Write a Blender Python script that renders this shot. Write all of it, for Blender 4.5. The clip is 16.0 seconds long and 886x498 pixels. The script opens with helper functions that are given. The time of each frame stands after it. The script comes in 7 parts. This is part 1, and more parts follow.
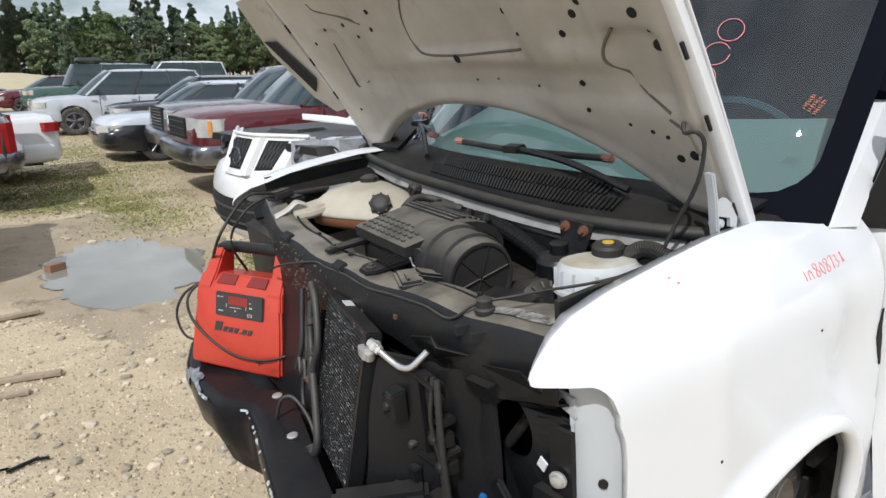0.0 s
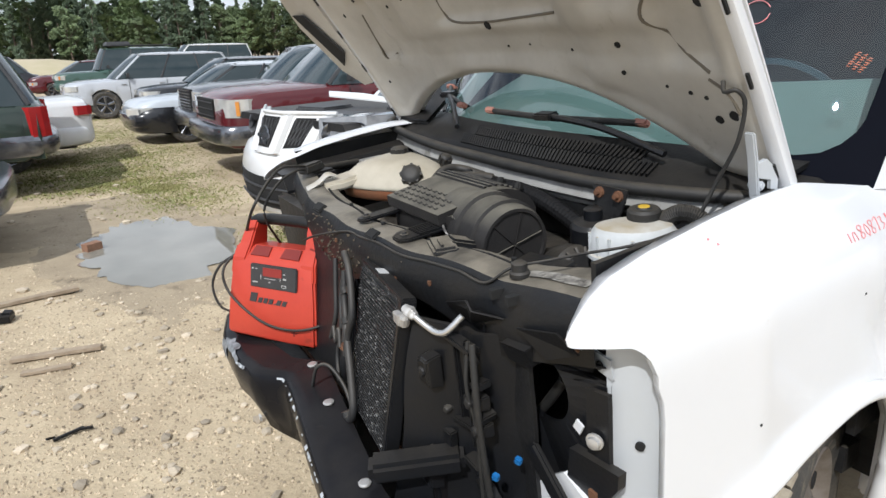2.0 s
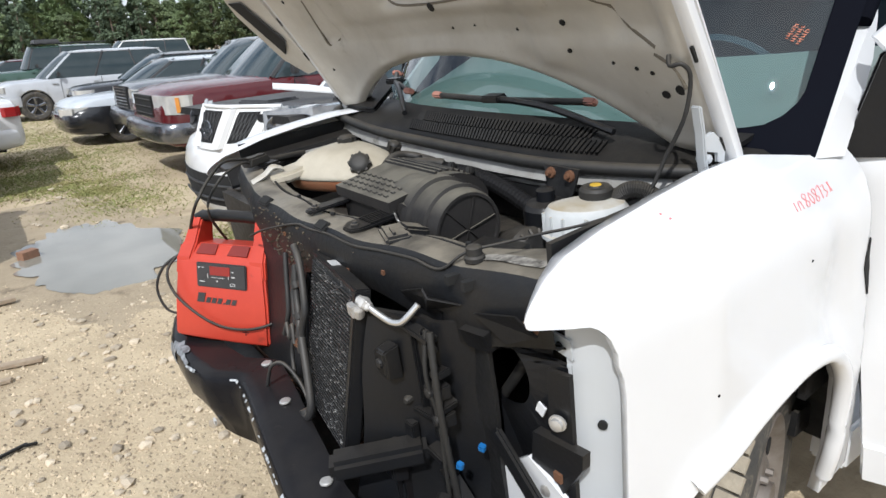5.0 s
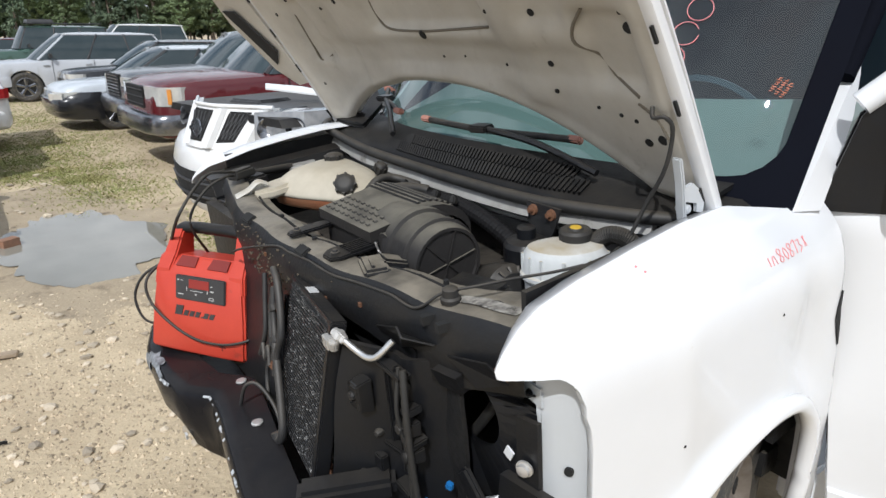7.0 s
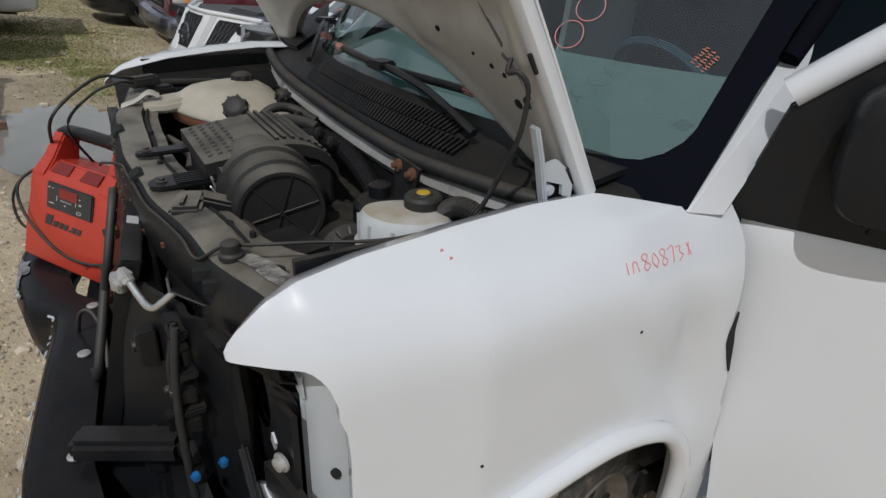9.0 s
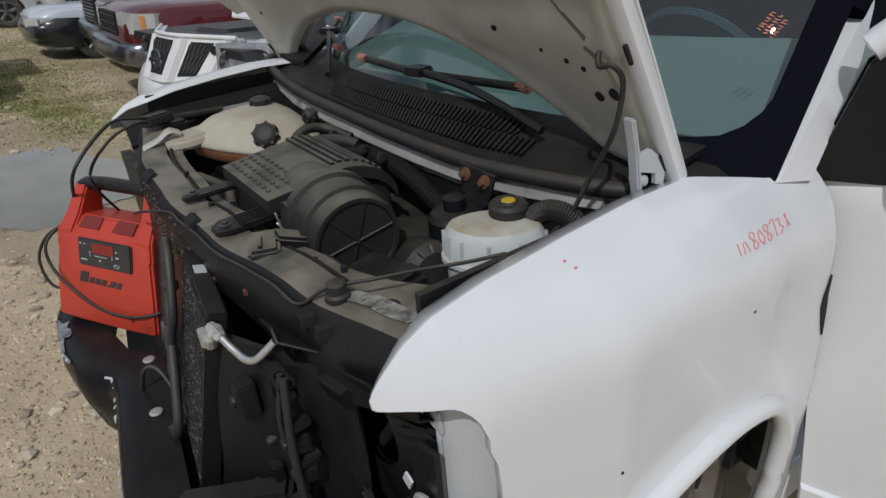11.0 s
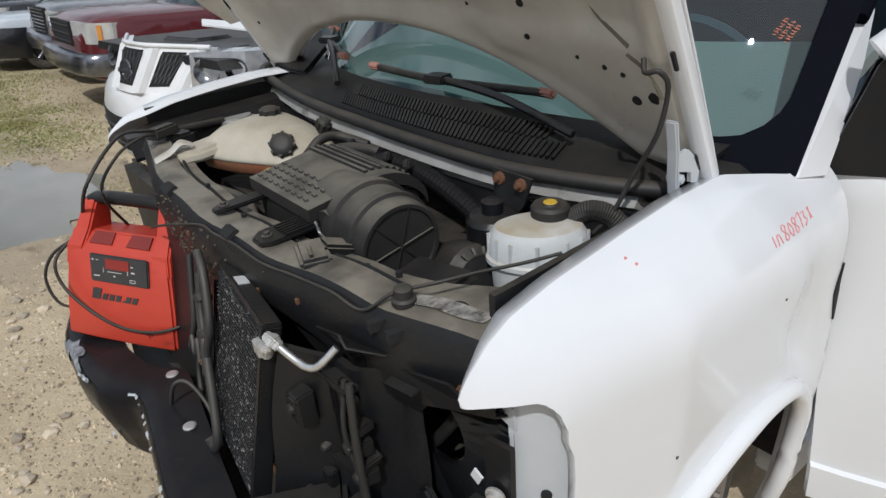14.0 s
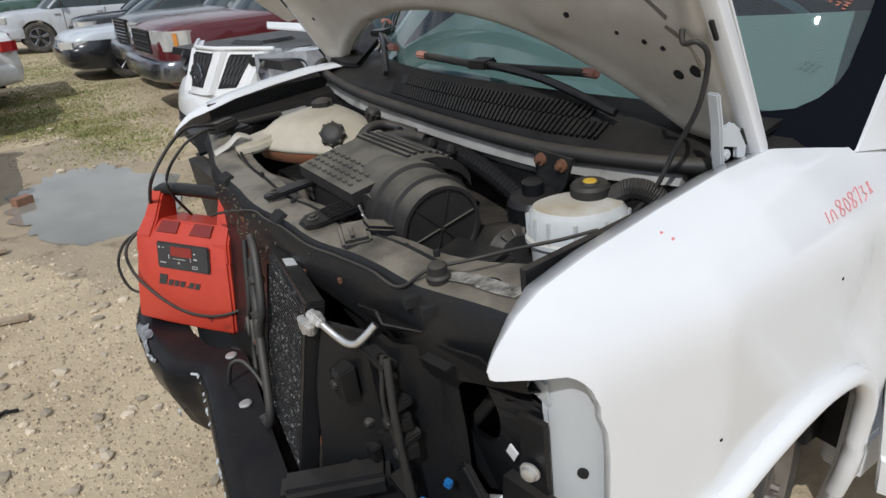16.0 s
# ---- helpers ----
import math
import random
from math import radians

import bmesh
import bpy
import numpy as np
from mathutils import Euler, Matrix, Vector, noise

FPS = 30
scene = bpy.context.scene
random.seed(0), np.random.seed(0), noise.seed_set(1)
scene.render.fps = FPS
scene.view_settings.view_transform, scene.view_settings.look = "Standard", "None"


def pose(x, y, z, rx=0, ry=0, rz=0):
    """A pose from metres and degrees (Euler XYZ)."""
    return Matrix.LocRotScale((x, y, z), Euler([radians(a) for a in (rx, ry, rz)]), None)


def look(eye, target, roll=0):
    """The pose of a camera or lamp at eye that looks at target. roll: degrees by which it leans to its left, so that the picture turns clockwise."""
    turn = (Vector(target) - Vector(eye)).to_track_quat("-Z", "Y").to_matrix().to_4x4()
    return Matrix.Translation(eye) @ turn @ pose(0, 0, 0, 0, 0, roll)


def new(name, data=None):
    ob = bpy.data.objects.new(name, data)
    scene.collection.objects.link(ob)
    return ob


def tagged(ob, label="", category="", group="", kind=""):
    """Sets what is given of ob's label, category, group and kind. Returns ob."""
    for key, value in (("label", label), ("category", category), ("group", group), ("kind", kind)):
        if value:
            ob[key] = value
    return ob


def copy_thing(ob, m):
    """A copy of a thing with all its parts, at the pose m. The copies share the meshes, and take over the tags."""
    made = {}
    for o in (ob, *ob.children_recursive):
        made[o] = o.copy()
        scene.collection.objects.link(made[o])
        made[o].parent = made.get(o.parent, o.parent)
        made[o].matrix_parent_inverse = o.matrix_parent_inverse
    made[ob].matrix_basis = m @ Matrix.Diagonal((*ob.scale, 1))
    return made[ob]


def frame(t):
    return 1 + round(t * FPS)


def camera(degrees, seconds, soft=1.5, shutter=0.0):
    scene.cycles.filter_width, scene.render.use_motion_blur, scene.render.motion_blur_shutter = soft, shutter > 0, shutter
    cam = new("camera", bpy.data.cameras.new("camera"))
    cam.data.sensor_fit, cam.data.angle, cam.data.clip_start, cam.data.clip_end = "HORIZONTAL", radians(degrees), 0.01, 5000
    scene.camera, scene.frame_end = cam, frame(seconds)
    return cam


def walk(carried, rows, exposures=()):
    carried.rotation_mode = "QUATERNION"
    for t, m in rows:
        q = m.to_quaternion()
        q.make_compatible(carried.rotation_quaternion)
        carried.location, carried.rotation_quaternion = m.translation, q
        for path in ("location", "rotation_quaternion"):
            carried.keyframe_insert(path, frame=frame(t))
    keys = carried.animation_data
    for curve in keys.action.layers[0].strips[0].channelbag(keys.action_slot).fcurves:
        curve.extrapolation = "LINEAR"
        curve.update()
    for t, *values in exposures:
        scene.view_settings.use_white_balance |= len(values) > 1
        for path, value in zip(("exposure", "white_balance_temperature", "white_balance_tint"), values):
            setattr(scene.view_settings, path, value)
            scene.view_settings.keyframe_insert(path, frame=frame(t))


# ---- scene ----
cam = camera(70.3, 16.0)
PATH = [
    (0, (-0.726, -1.543, 1.631), (0.329, 0.063, 1.078), -0.4),
    (0.5, (-0.730, -1.542, 1.636), (0.304, 0.078, 1.080), -0.8),
    (1, (-0.740, -1.539, 1.632), (0.287, 0.086, 1.080), -0.2),
    (1.5, (-0.746, -1.536, 1.615), (0.252, 0.096, 1.032), -0.8),
    (2, (-0.745, -1.541, 1.603), (0.230, 0.094, 0.990), -1.6),
    (2.5, (-0.747, -1.538, 1.591), (0.220, 0.087, 0.940), -1.8),
    (3, (-0.747, -1.538, 1.591), (0.213, 0.084, 0.921), -2.8),
    (3.5, (-0.745, -1.541, 1.597), (0.220, 0.090, 0.958), -3.5),
    (4, (-0.742, -1.550, 1.599), (0.250, 0.073, 0.983), -3.9),
    (4.5, (-0.737, -1.548, 1.581), (0.303, 0.041, 0.954), -4.7),
    (4.7, (-0.732, -1.535, 1.582), (0.339, 0.028, 0.942), -3.8),
    (6.8, (-0.715, -1.493, 1.646), (0.391, 0.042, 0.998), -0.6),
    (7, (-0.698, -1.516, 1.658), (0.420, 0.011, 1.010), 0.2),
    (7.5, (-0.579, -1.616, 1.677), (0.379, -0.040, 0.904), 2.1),
    (8, (-0.443, -1.711, 1.673), (0.490, -0.142, 0.856), 3.6),
    (8.5, (-0.366, -1.677, 1.662), (0.519, -0.088, 0.830), 2.4),
    (9, (-0.264, -1.573, 1.644), (0.747, -0.052, 0.829), 7.7),
    (9.5, (-0.252, -1.525, 1.641), (0.666, 0.062, 0.843), 5.3),
    (9.7, (-0.251, -1.517, 1.635), (0.646, 0.083, 0.836), 5.5),
    (11.8, (-0.515, -1.368, 1.663), (0.643, 0.006, 0.784), -0.6),
    (12, (-0.529, -1.365, 1.662), (0.641, 0.002, 0.787), 0.9),
    (12.5, (-0.565, -1.365, 1.673), (0.630, -0.004, 0.824), 4.2),
    (13, (-0.586, -1.359, 1.668), (0.623, 0.003, 0.841), 5.7),
    (13.5, (-0.578, -1.346, 1.662), (0.620, 0.021, 0.827), 4.1),
    (14, (-0.547, -1.344, 1.665), (0.619, 0.051, 0.833), 0.2),
    (14.5, (-0.531, -1.370, 1.675), (0.639, 0.034, 0.862), -1.2),
    (15, (-0.524, -1.388, 1.676), (0.642, 0.036, 0.892), -1.4),
    (15.5, (-0.522, -1.392, 1.649), (0.566, 0.065, 0.816), -1.5),
    (16, (-0.523, -1.393, 1.640), (0.475, 0.126, 0.806), -2.9),
]
EXPOSURES = [(t, stops, 6150, 10) for t, stops in ((0.0, -0.28), (3.5, -0.12), (4.7, -0.12), (7.0, -0.24), (8.0, -0.58), (9.0, -1.12), (9.7, -1.38), (11.8, -0.92), (13.0, -0.80), (14.5, -0.66), (16.0, -0.64))]
walk(cam, [(t, look(eye, target, roll)) for t, eye, target, roll in PATH], EXPOSURES)

# ---- world, sun ----
SUN_EL, SUN_AZ = 47.0, 230.0          # azimuth of the sun, degrees from +y towards +x
wd = bpy.data.worlds.new("sky")
scene.world = wd
wd.use_nodes = True
wn, wl = wd.node_tree.nodes, wd.node_tree.links
wn.clear()
w_out = wn.new("ShaderNodeOutputWorld")
w_bg = wn.new("ShaderNodeBackground")
w_sky = wn.new("ShaderNodeTexSky")
w_sky.sky_type = "NISHITA"
w_sky.sun_disc = False
w_sky.sun_elevation = radians(SUN_EL)
w_sky.sun_rotation = radians(SUN_AZ)
w_co = wn.new("ShaderNodeTexCoord")
w_map = wn.new("ShaderNodeMapping")
w_map.inputs["Scale"].default_value = (1.0, 1.0, 3.2)
w_noise = wn.new("ShaderNodeTexNoise")
w_noise.inputs["Scale"].default_value = 2.6
w_noise.inputs["Detail"].default_value = 7.0
w_noise.inputs["Roughness"].default_value = 0.6
w_ramp = wn.new("ShaderNodeValToRGB")
w_ramp.color_ramp.elements[0].position = 0.34
w_ramp.color_ramp.elements[1].position = 0.54
w_mix = wn.new("ShaderNodeMixRGB")
w_mix.inputs["Color2"].default_value = (12.5, 13.0, 13.7, 1.0)
wl.new(w_co.outputs["Generated"], w_map.inputs["Vector"])
wl.new(w_map.outputs["Vector"], w_noise.inputs["Vector"])
wl.new(w_noise.outputs["Fac"], w_ramp.inputs["Fac"])
wl.new(w_ramp.outputs["Color"], w_mix.inputs["Fac"])
wl.new(w_sky.outputs["Color"], w_mix.inputs["Color1"])
wl.new(w_mix.outputs["Color"], w_bg.inputs["Color"])
w_bg.inputs["Strength"].default_value = 0.085
wl.new(w_bg.outputs["Background"], w_out.inputs["Surface"])

sun_data = bpy.data.lights.new("sun", "SUN")
sun_data.energy = 3.9
sun_data.angle = radians(0.45)
sun_data.color = (1.0, 0.975, 0.935)
sun = new("sun", sun_data)
_a, _e = radians(SUN_AZ), radians(SUN_EL)
sun.matrix_basis = look((math.sin(_a) * math.cos(_e) * 30, math.cos(_a) * math.cos(_e) * 30, math.sin(_e) * 30), (0, 0, 0))


# ---- materials ----
def material(name, color, rough=0.5, metal=0.0, dark=None, scale=8.0, amount=0.5, bump=0.0, bump_scale=60.0, island=False,
             dirt=None, dirt_scale=3.0, dirt_at=0.55, coat=0.0, dust=None, dust_amount=0.0, spec=0.5, vary=0.0, dust_from=0.25):
    """Two scales of variation, a stain layer with a shape of its own, dust that lies on upward faces, and fine relief."""
    m = bpy.data.materials.new(name)
    m.use_nodes = True
    nt = m.node_tree
    b = nt.nodes["Principled BSDF"]
    b.inputs["Roughness"].default_value = rough
    b.inputs["Metallic"].default_value = metal
    b.inputs["Coat Weight"].default_value = coat
    b.inputs["Specular IOR Level"].default_value = spec
    co = nt.nodes.new("ShaderNodeTexCoord")
    n1 = nt.nodes.new("ShaderNodeTexNoise")
    n1.inputs["Scale"].default_value = scale
    n1.inputs["Detail"].default_value = 8.0
    n1.inputs["Roughness"].default_value = 0.65
    nt.links.new(co.outputs["Object"], n1.inputs["Vector"])
    mix = nt.nodes.new("ShaderNodeMixRGB")
    mix.inputs["Color1"].default_value = (*color, 1)
    mix.inputs["Color2"].default_value = (*(dark or [c * 0.7 for c in color]), 1)
    r1 = nt.nodes.new("ShaderNodeMapRange")
    r1.inputs["From Min"].default_value, r1.inputs["From Max"].default_value = 0.35, 0.7
    r1.inputs["To Max"].default_value = amount
    nt.links.new(n1.outputs["Fac"], r1.inputs["Value"])
    nt.links.new(r1.outputs["Result"], mix.inputs["Fac"])
    last = mix.outputs["Color"]
    if dirt:
        n2 = nt.nodes.new("ShaderNodeTexNoise")
        n2.inputs["Scale"].default_value = dirt_scale
        n2.inputs["Detail"].default_value = 10.0
        n2.inputs["Roughness"].default_value = 0.7
        nt.links.new(co.outputs["Object"], n2.inputs["Vector"])
        r2 = nt.nodes.new("ShaderNodeMapRange")
        r2.inputs["From Min"].default_value, r2.inputs["From Max"].default_value = dirt_at, dirt_at + 0.12
        nt.links.new(n2.outputs["Fac"], r2.inputs["Value"])
        m2 = nt.nodes.new("ShaderNodeMixRGB")
        m2.inputs["Color2"].default_value = (*dirt, 1)
        nt.links.new(r2.outputs["Result"], m2.inputs["Fac"])
        nt.links.new(last, m2.inputs["Color1"])
        last = m2.outputs["Color"]
    if dust:
        g = nt.nodes.new("ShaderNodeNewGeometry")
        sx = nt.nodes.new("ShaderNodeSeparateXYZ")
        nt.links.new(g.outputs["Normal"], sx.inputs["Vector"])
        r3 = nt.nodes.new("ShaderNodeMapRange")
        r3.inputs["From Min"].default_value, r3.inputs["From Max"].default_value = dust_from, 0.95
        r3.inputs["To Max"].default_value = dust_amount
        nt.links.new(sx.outputs["Z"], r3.inputs["Value"])
        n3 = nt.nodes.new("ShaderNodeTexNoise")
        n3.inputs["Scale"].default_value = 14.0
        n3.inputs["Detail"].default_value = 8.0
        nt.links.new(co.outputs["Object"], n3.inputs["Vector"])
        r4 = nt.nodes.new("ShaderNodeMapRange")
        r4.inputs["From Min"].default_value, r4.inputs["From Max"].default_value = 0.12, 0.6
        nt.links.new(n3.outputs["Fac"], r4.inputs["Value"])
        mu = nt.nodes.new("ShaderNodeMath")
        mu.operation = "MULTIPLY"
        nt.links.new(r3.outputs["Result"], mu.inputs[0])
        nt.links.new(r4.outputs["Result"], mu.inputs[1])
        m3 = nt.nodes.new("ShaderNodeMixRGB")
        m3.inputs["Color2"].default_value = (*dust, 1)
        nt.links.new(mu.outputs["Value"], m3.inputs["Fac"])
        nt.links.new(last, m3.inputs["Color1"])
        last = m3.outputs["Color"]
    if vary:
        oi = nt.nodes.new("ShaderNodeNewGeometry" if island else "ShaderNodeObjectInfo")
        hs = nt.nodes.new("ShaderNodeHueSaturation")
        r5 = nt.nodes.new("ShaderNodeMapRange")
        r5.inputs["To Min"].default_value, r5.inputs["To Max"].default_value = 1 - vary, 1 + vary
        nt.links.new(oi.outputs["Random Per Island" if island else "Random"], r5.inputs["Value"])
        nt.links.new(r5.outputs["Result"], hs.inputs["Value"])
        nt.links.new(last, hs.inputs["Color"])
        last = hs.outputs["Color"]
    nt.links.new(last, b.inputs["Base Color"])
    if bump:
        n4 = nt.nodes.new("ShaderNodeTexNoise")
        n4.inputs["Scale"].default_value = bump_scale
        n4.inputs["Detail"].default_value = 6.0
        nt.links.new(co.outputs["Object"], n4.inputs["Vector"])
        bp = nt.nodes.new("ShaderNodeBump")
        bp.inputs["Strength"].default_value = bump
        bp.inputs["Distance"].default_value = 0.01
        nt.links.new(n4.outputs["Fac"], bp.inputs["Height"])
        nt.links.new(bp.outputs["Normal"], b.inputs["Normal"])
    return m


def glass(name, tint, gloss=0.0, rough=0.0):
    """A thin pane: tinted see-through with a mirror-like coat by Fresnel."""
    m = bpy.data.materials.new(name)
    m.use_nodes = True
    nt = m.node_tree
    nt.nodes.clear()
    out = nt.nodes.new("ShaderNodeOutputMaterial")
    mx = nt.nodes.new("ShaderNodeMixShader")
    tr = nt.nodes.new("ShaderNodeBsdfTransparent")
    tr.inputs["Color"].default_value = (*tint, 1)
    gl = nt.nodes.new("ShaderNodeBsdfGlossy")
    gl.inputs["Roughness"].default_value = rough
    fr = nt.nodes.new("ShaderNodeFresnel")
    fr.inputs["IOR"].default_value = 1.5
    ad = nt.nodes.new("ShaderNodeMath")
    ad.inputs[1].default_value = gloss
    nt.links.new(fr.outputs["Fac"], ad.inputs[0])
    nt.links.new(ad.outputs["Value"], mx.inputs["Fac"])
    nt.links.new(tr.outputs["BSDF"], mx.inputs[1])
    nt.links.new(gl.outputs["BSDF"], mx.inputs[2])
    nt.links.new(mx.outputs["Shader"], out.inputs["Surface"])
    return m


DUST = (0.30, 0.25, 0.18)
M_WHITE = material("white paint", (0.74, 0.75, 0.765), 0.22, coat=0.6, dark=(0.69, 0.70, 0.71), scale=3, amount=0.5, dirt=(0.62, 0.60, 0.56), dirt_scale=5, dirt_at=0.66)
M_HOODIN = material("hood inner paint", (0.52, 0.50, 0.455), 0.5, dark=(0.38, 0.355, 0.31), scale=4, amount=0.9, dirt=(0.30, 0.27, 0.22), dirt_scale=7, dirt_at=0.62, bump=0.06, bump_scale=30)
# dark tone that stands in for shade in the hood's pressed grooves
M_GROOVESHADE = material("groove shade", (0.16, 0.14, 0.11), 0.8)
# near-black: painted shade of uncut holes and openings, also plain dark parts
M_NEARBLACK = material("near-black hole shade and dark parts", (0.012, 0.012, 0.012), 0.9)
M_BLACK = material("black plastic", (0.0085, 0.0095, 0.012), 0.36, spec=0.32, dark=(0.012, 0.0115, 0.011), scale=9, amount=0.8, dust=DUST, dust_amount=0.06, bump=0.08, bump_scale=90)
M_COWL = material("cowl plastic", (0.006, 0.0065, 0.008), 0.5, spec=0.2, dark=(0.014, 0.014, 0.014), scale=7, amount=0.8, dust=DUST, dust_amount=0.05, bump=0.1, bump_scale=120)
M_SUPPORT = material("dusty black steel", (0.009, 0.010, 0.012), 0.45, dark=(0.018, 0.016, 0.014), scale=12, amount=0.8, spec=0.35, dust=(0.25, 0.222, 0.175), dust_amount=0.8, dust_from=0.55, dirt=(0.045, 0.036, 0.03), dirt_scale=9, dirt_at=0.66, bump=0.15, bump_scale=70)
M_AIRBOX = material("dusty airbox plastic", (0.020, 0.019, 0.019), 0.6, dark=(0.032, 0.029, 0.027), scale=15, amount=0.7, spec=0.3, dust=(0.20, 0.186, 0.150), dust_amount=0.68, dust_from=0.45, bump=0.1, bump_scale=120)
M_RUBBER = material("black rubber", (0.013, 0.013, 0.013), 0.6, dark=(0.03, 0.028, 0.025), scale=20, amount=0.8, dust=DUST, dust_amount=0.15)
M_HOSE = material("grey rubber hose", (0.022, 0.022, 0.023), 0.55, dark=(0.03, 0.03, 0.03), scale=18, amount=0.8, dust=DUST, dust_amount=0.3)
M_TANK = material("cream tank plastic", (0.56, 0.515, 0.42), 0.45, dark=(0.42, 0.38, 0.30), scale=9, amount=0.8, dust=(0.33, 0.28, 0.2), dust_amount=0.5, dirt=(0.40, 0.33, 0.22), dirt_scale=10, dirt_at=0.62, bump=0.05)
M_COOLANT = material("orange coolant behind plastic", (0.50, 0.17, 0.08), 0.45, dark=(0.40, 0.24, 0.14), scale=6, amount=0.8)
M_RES = material("milky reservoir plastic", (0.66, 0.68, 0.68), 0.4, dark=(0.50, 0.52, 0.52), scale=14, amount=0.7, dust=(0.38, 0.32, 0.22), dust_amount=0.95)
M_COND = material("condenser fins", (0.014, 0.014, 0.015), 0.5, dark=(0.03, 0.03, 0.03), scale=30, amount=0.8, dirt=(0.36, 0.36, 0.35), dirt_scale=70, dirt_at=0.545, bump=0.5, bump_scale=160)
M_BUMPER = material("black bumper paint", (0.005, 0.0055, 0.008), 0.25, spec=0.14, dark=(0.015, 0.015, 0.017), scale=5, amount=0.7, dirt=(0.04, 0.034, 0.028), dirt_scale=6, dirt_at=0.64, dust=DUST, dust_amount=0.03)
M_CHIP = material("bare chipped plastic", (0.50, 0.52, 0.54), 0.6, dark=(0.30, 0.32, 0.33), scale=30, amount=0.8)
M_ALU = material("aluminium pipe", (0.72, 0.72, 0.71), 0.35, metal=0.9, dark=(0.5, 0.5, 0.48), scale=25, amount=0.7)
M_STEEL = material("zinc bolt", (0.58, 0.57, 0.55), 0.45, metal=0.6, dark=(0.4, 0.38, 0.35), scale=40, amount=0.7)
M_RUST = material("rust", (0.15, 0.068, 0.032), 0.85, dark=(0.11, 0.05, 0.03), scale=30, amount=0.9, bump=0.3)
# grey of the hinge; on the corner panel it stands in for shaded white
M_GREYPAINT = material("grey hinge paint and shaded inner white", (0.52, 0.545, 0.57), 0.4, dark=(0.5, 0.52, 0.53), scale=5, amount=0.8, dirt=(0.35, 0.34, 0.32), dirt_scale=9, dirt_at=0.66)
M_BAY = material("dark engine metal", (0.0085, 0.009, 0.0105), 0.5, dark=(0.019, 0.0185, 0.018), scale=14, amount=0.9, dust=DUST, dust_amount=0.12, bump=0.3, bump_scale=40)
# dusty white ledge; the grey base holds the shade under the hood
M_LEDGE = material("dusty white ledge paint greyed for shade", (0.34, 0.335, 0.32), 0.55, dark=(0.2, 0.19, 0.17), scale=6, amount=0.9, dirt=(0.10, 0.09, 0.075), dirt_scale=8, dirt_at=0.58)
M_CORR = material("corrugated hose rubber", (0.009, 0.009, 0.010), 0.65, dark=(0.016, 0.015, 0.015), scale=20, spec=0.2)
M_YELLOW = material("yellow plastic", (0.62, 0.40, 0.04), 0.5)
M_BLUE = material("blue connector clip", (0.015, 0.14, 0.38), 0.4)
M_TYRE = material("tyre rubber", (0.040, 0.039, 0.037), 0.8, dark=(0.08, 0.072, 0.06), scale=20, amount=0.8, dirt=(0.15, 0.13, 0.10), dirt_scale=22, dirt_at=0.52, bump=0.4, bump_scale=60)
M_TREAD = material("mud-dried tread", (0.40, 0.35, 0.27), 0.9, dark=(0.20, 0.175, 0.14), scale=14, amount=0.9, bump=0.5, bump_scale=50)
M_RIM = material("painted steel rim", (0.24, 0.22, 0.20), 0.6, metal=0.3, dark=(0.12, 0.09, 0.065), scale=12, amount=0.8)
M_RED = material("red charger plastic", (0.53, 0.055, 0.030), 0.42, dark=(0.42, 0.038, 0.022), scale=7, amount=0.8, dirt=(0.26, 0.035, 0.022), dirt_scale=12, dirt_at=0.60, bump=0.05, bump_scale=150)
# darker copy of the case red: recess shade put into the colour, also the plus mark
M_REDDARK = material("dark red recess shade and plus mark", (0.20, 0.018, 0.012), 0.55, dark=(0.14, 0.012, 0.009), scale=9, amount=0.7)
M_PANEL = material("black control panel", (0.03, 0.03, 0.033), 0.35, dark=(0.06, 0.06, 0.06), scale=20, amount=0.5)
M_LCD = material("dull red display", (0.26, 0.025, 0.02), 0.3, dark=(0.2, 0.02, 0.02), scale=20, amount=0.5)
M_PRINT = material("pale print", (0.55, 0.55, 0.54), 0.5)
M_INK = material("red marker ink", (0.74, 0.23, 0.24), 0.6, dark=(0.78, 0.40, 0.40), scale=60, amount=0.8)
M_ORANGE = material("orange marker ink", (0.52, 0.17, 0.085), 0.6, dark=(0.36, 0.18, 0.12), scale=60, amount=0.8)
M_WSGLASS = glass("windscreen glass", (0.50, 0.70, 0.68), 0.055)
M_FRIT = material("black glass border", (0.007, 0.008, 0.012), 0.4, spec=0.0, dark=(0.007, 0.007, 0.01), scale=9, amount=0.5, dirt=(0.02, 0.02, 0.02), dirt_scale=12, dirt_at=0.68)
M_DASH = material("grey dashboard", (0.21, 0.255, 0.25), 0.6, dark=(0.19, 0.22, 0.215), scale=5, amount=0.7)
# blue put into the trim stands in for sky mirrored by the windscreen
M_CABIN = material("cabin trim blued for sky reflection", (0.060, 0.095, 0.130), 0.8, dark=(0.045, 0.07, 0.10), scale=4, amount=0.7)


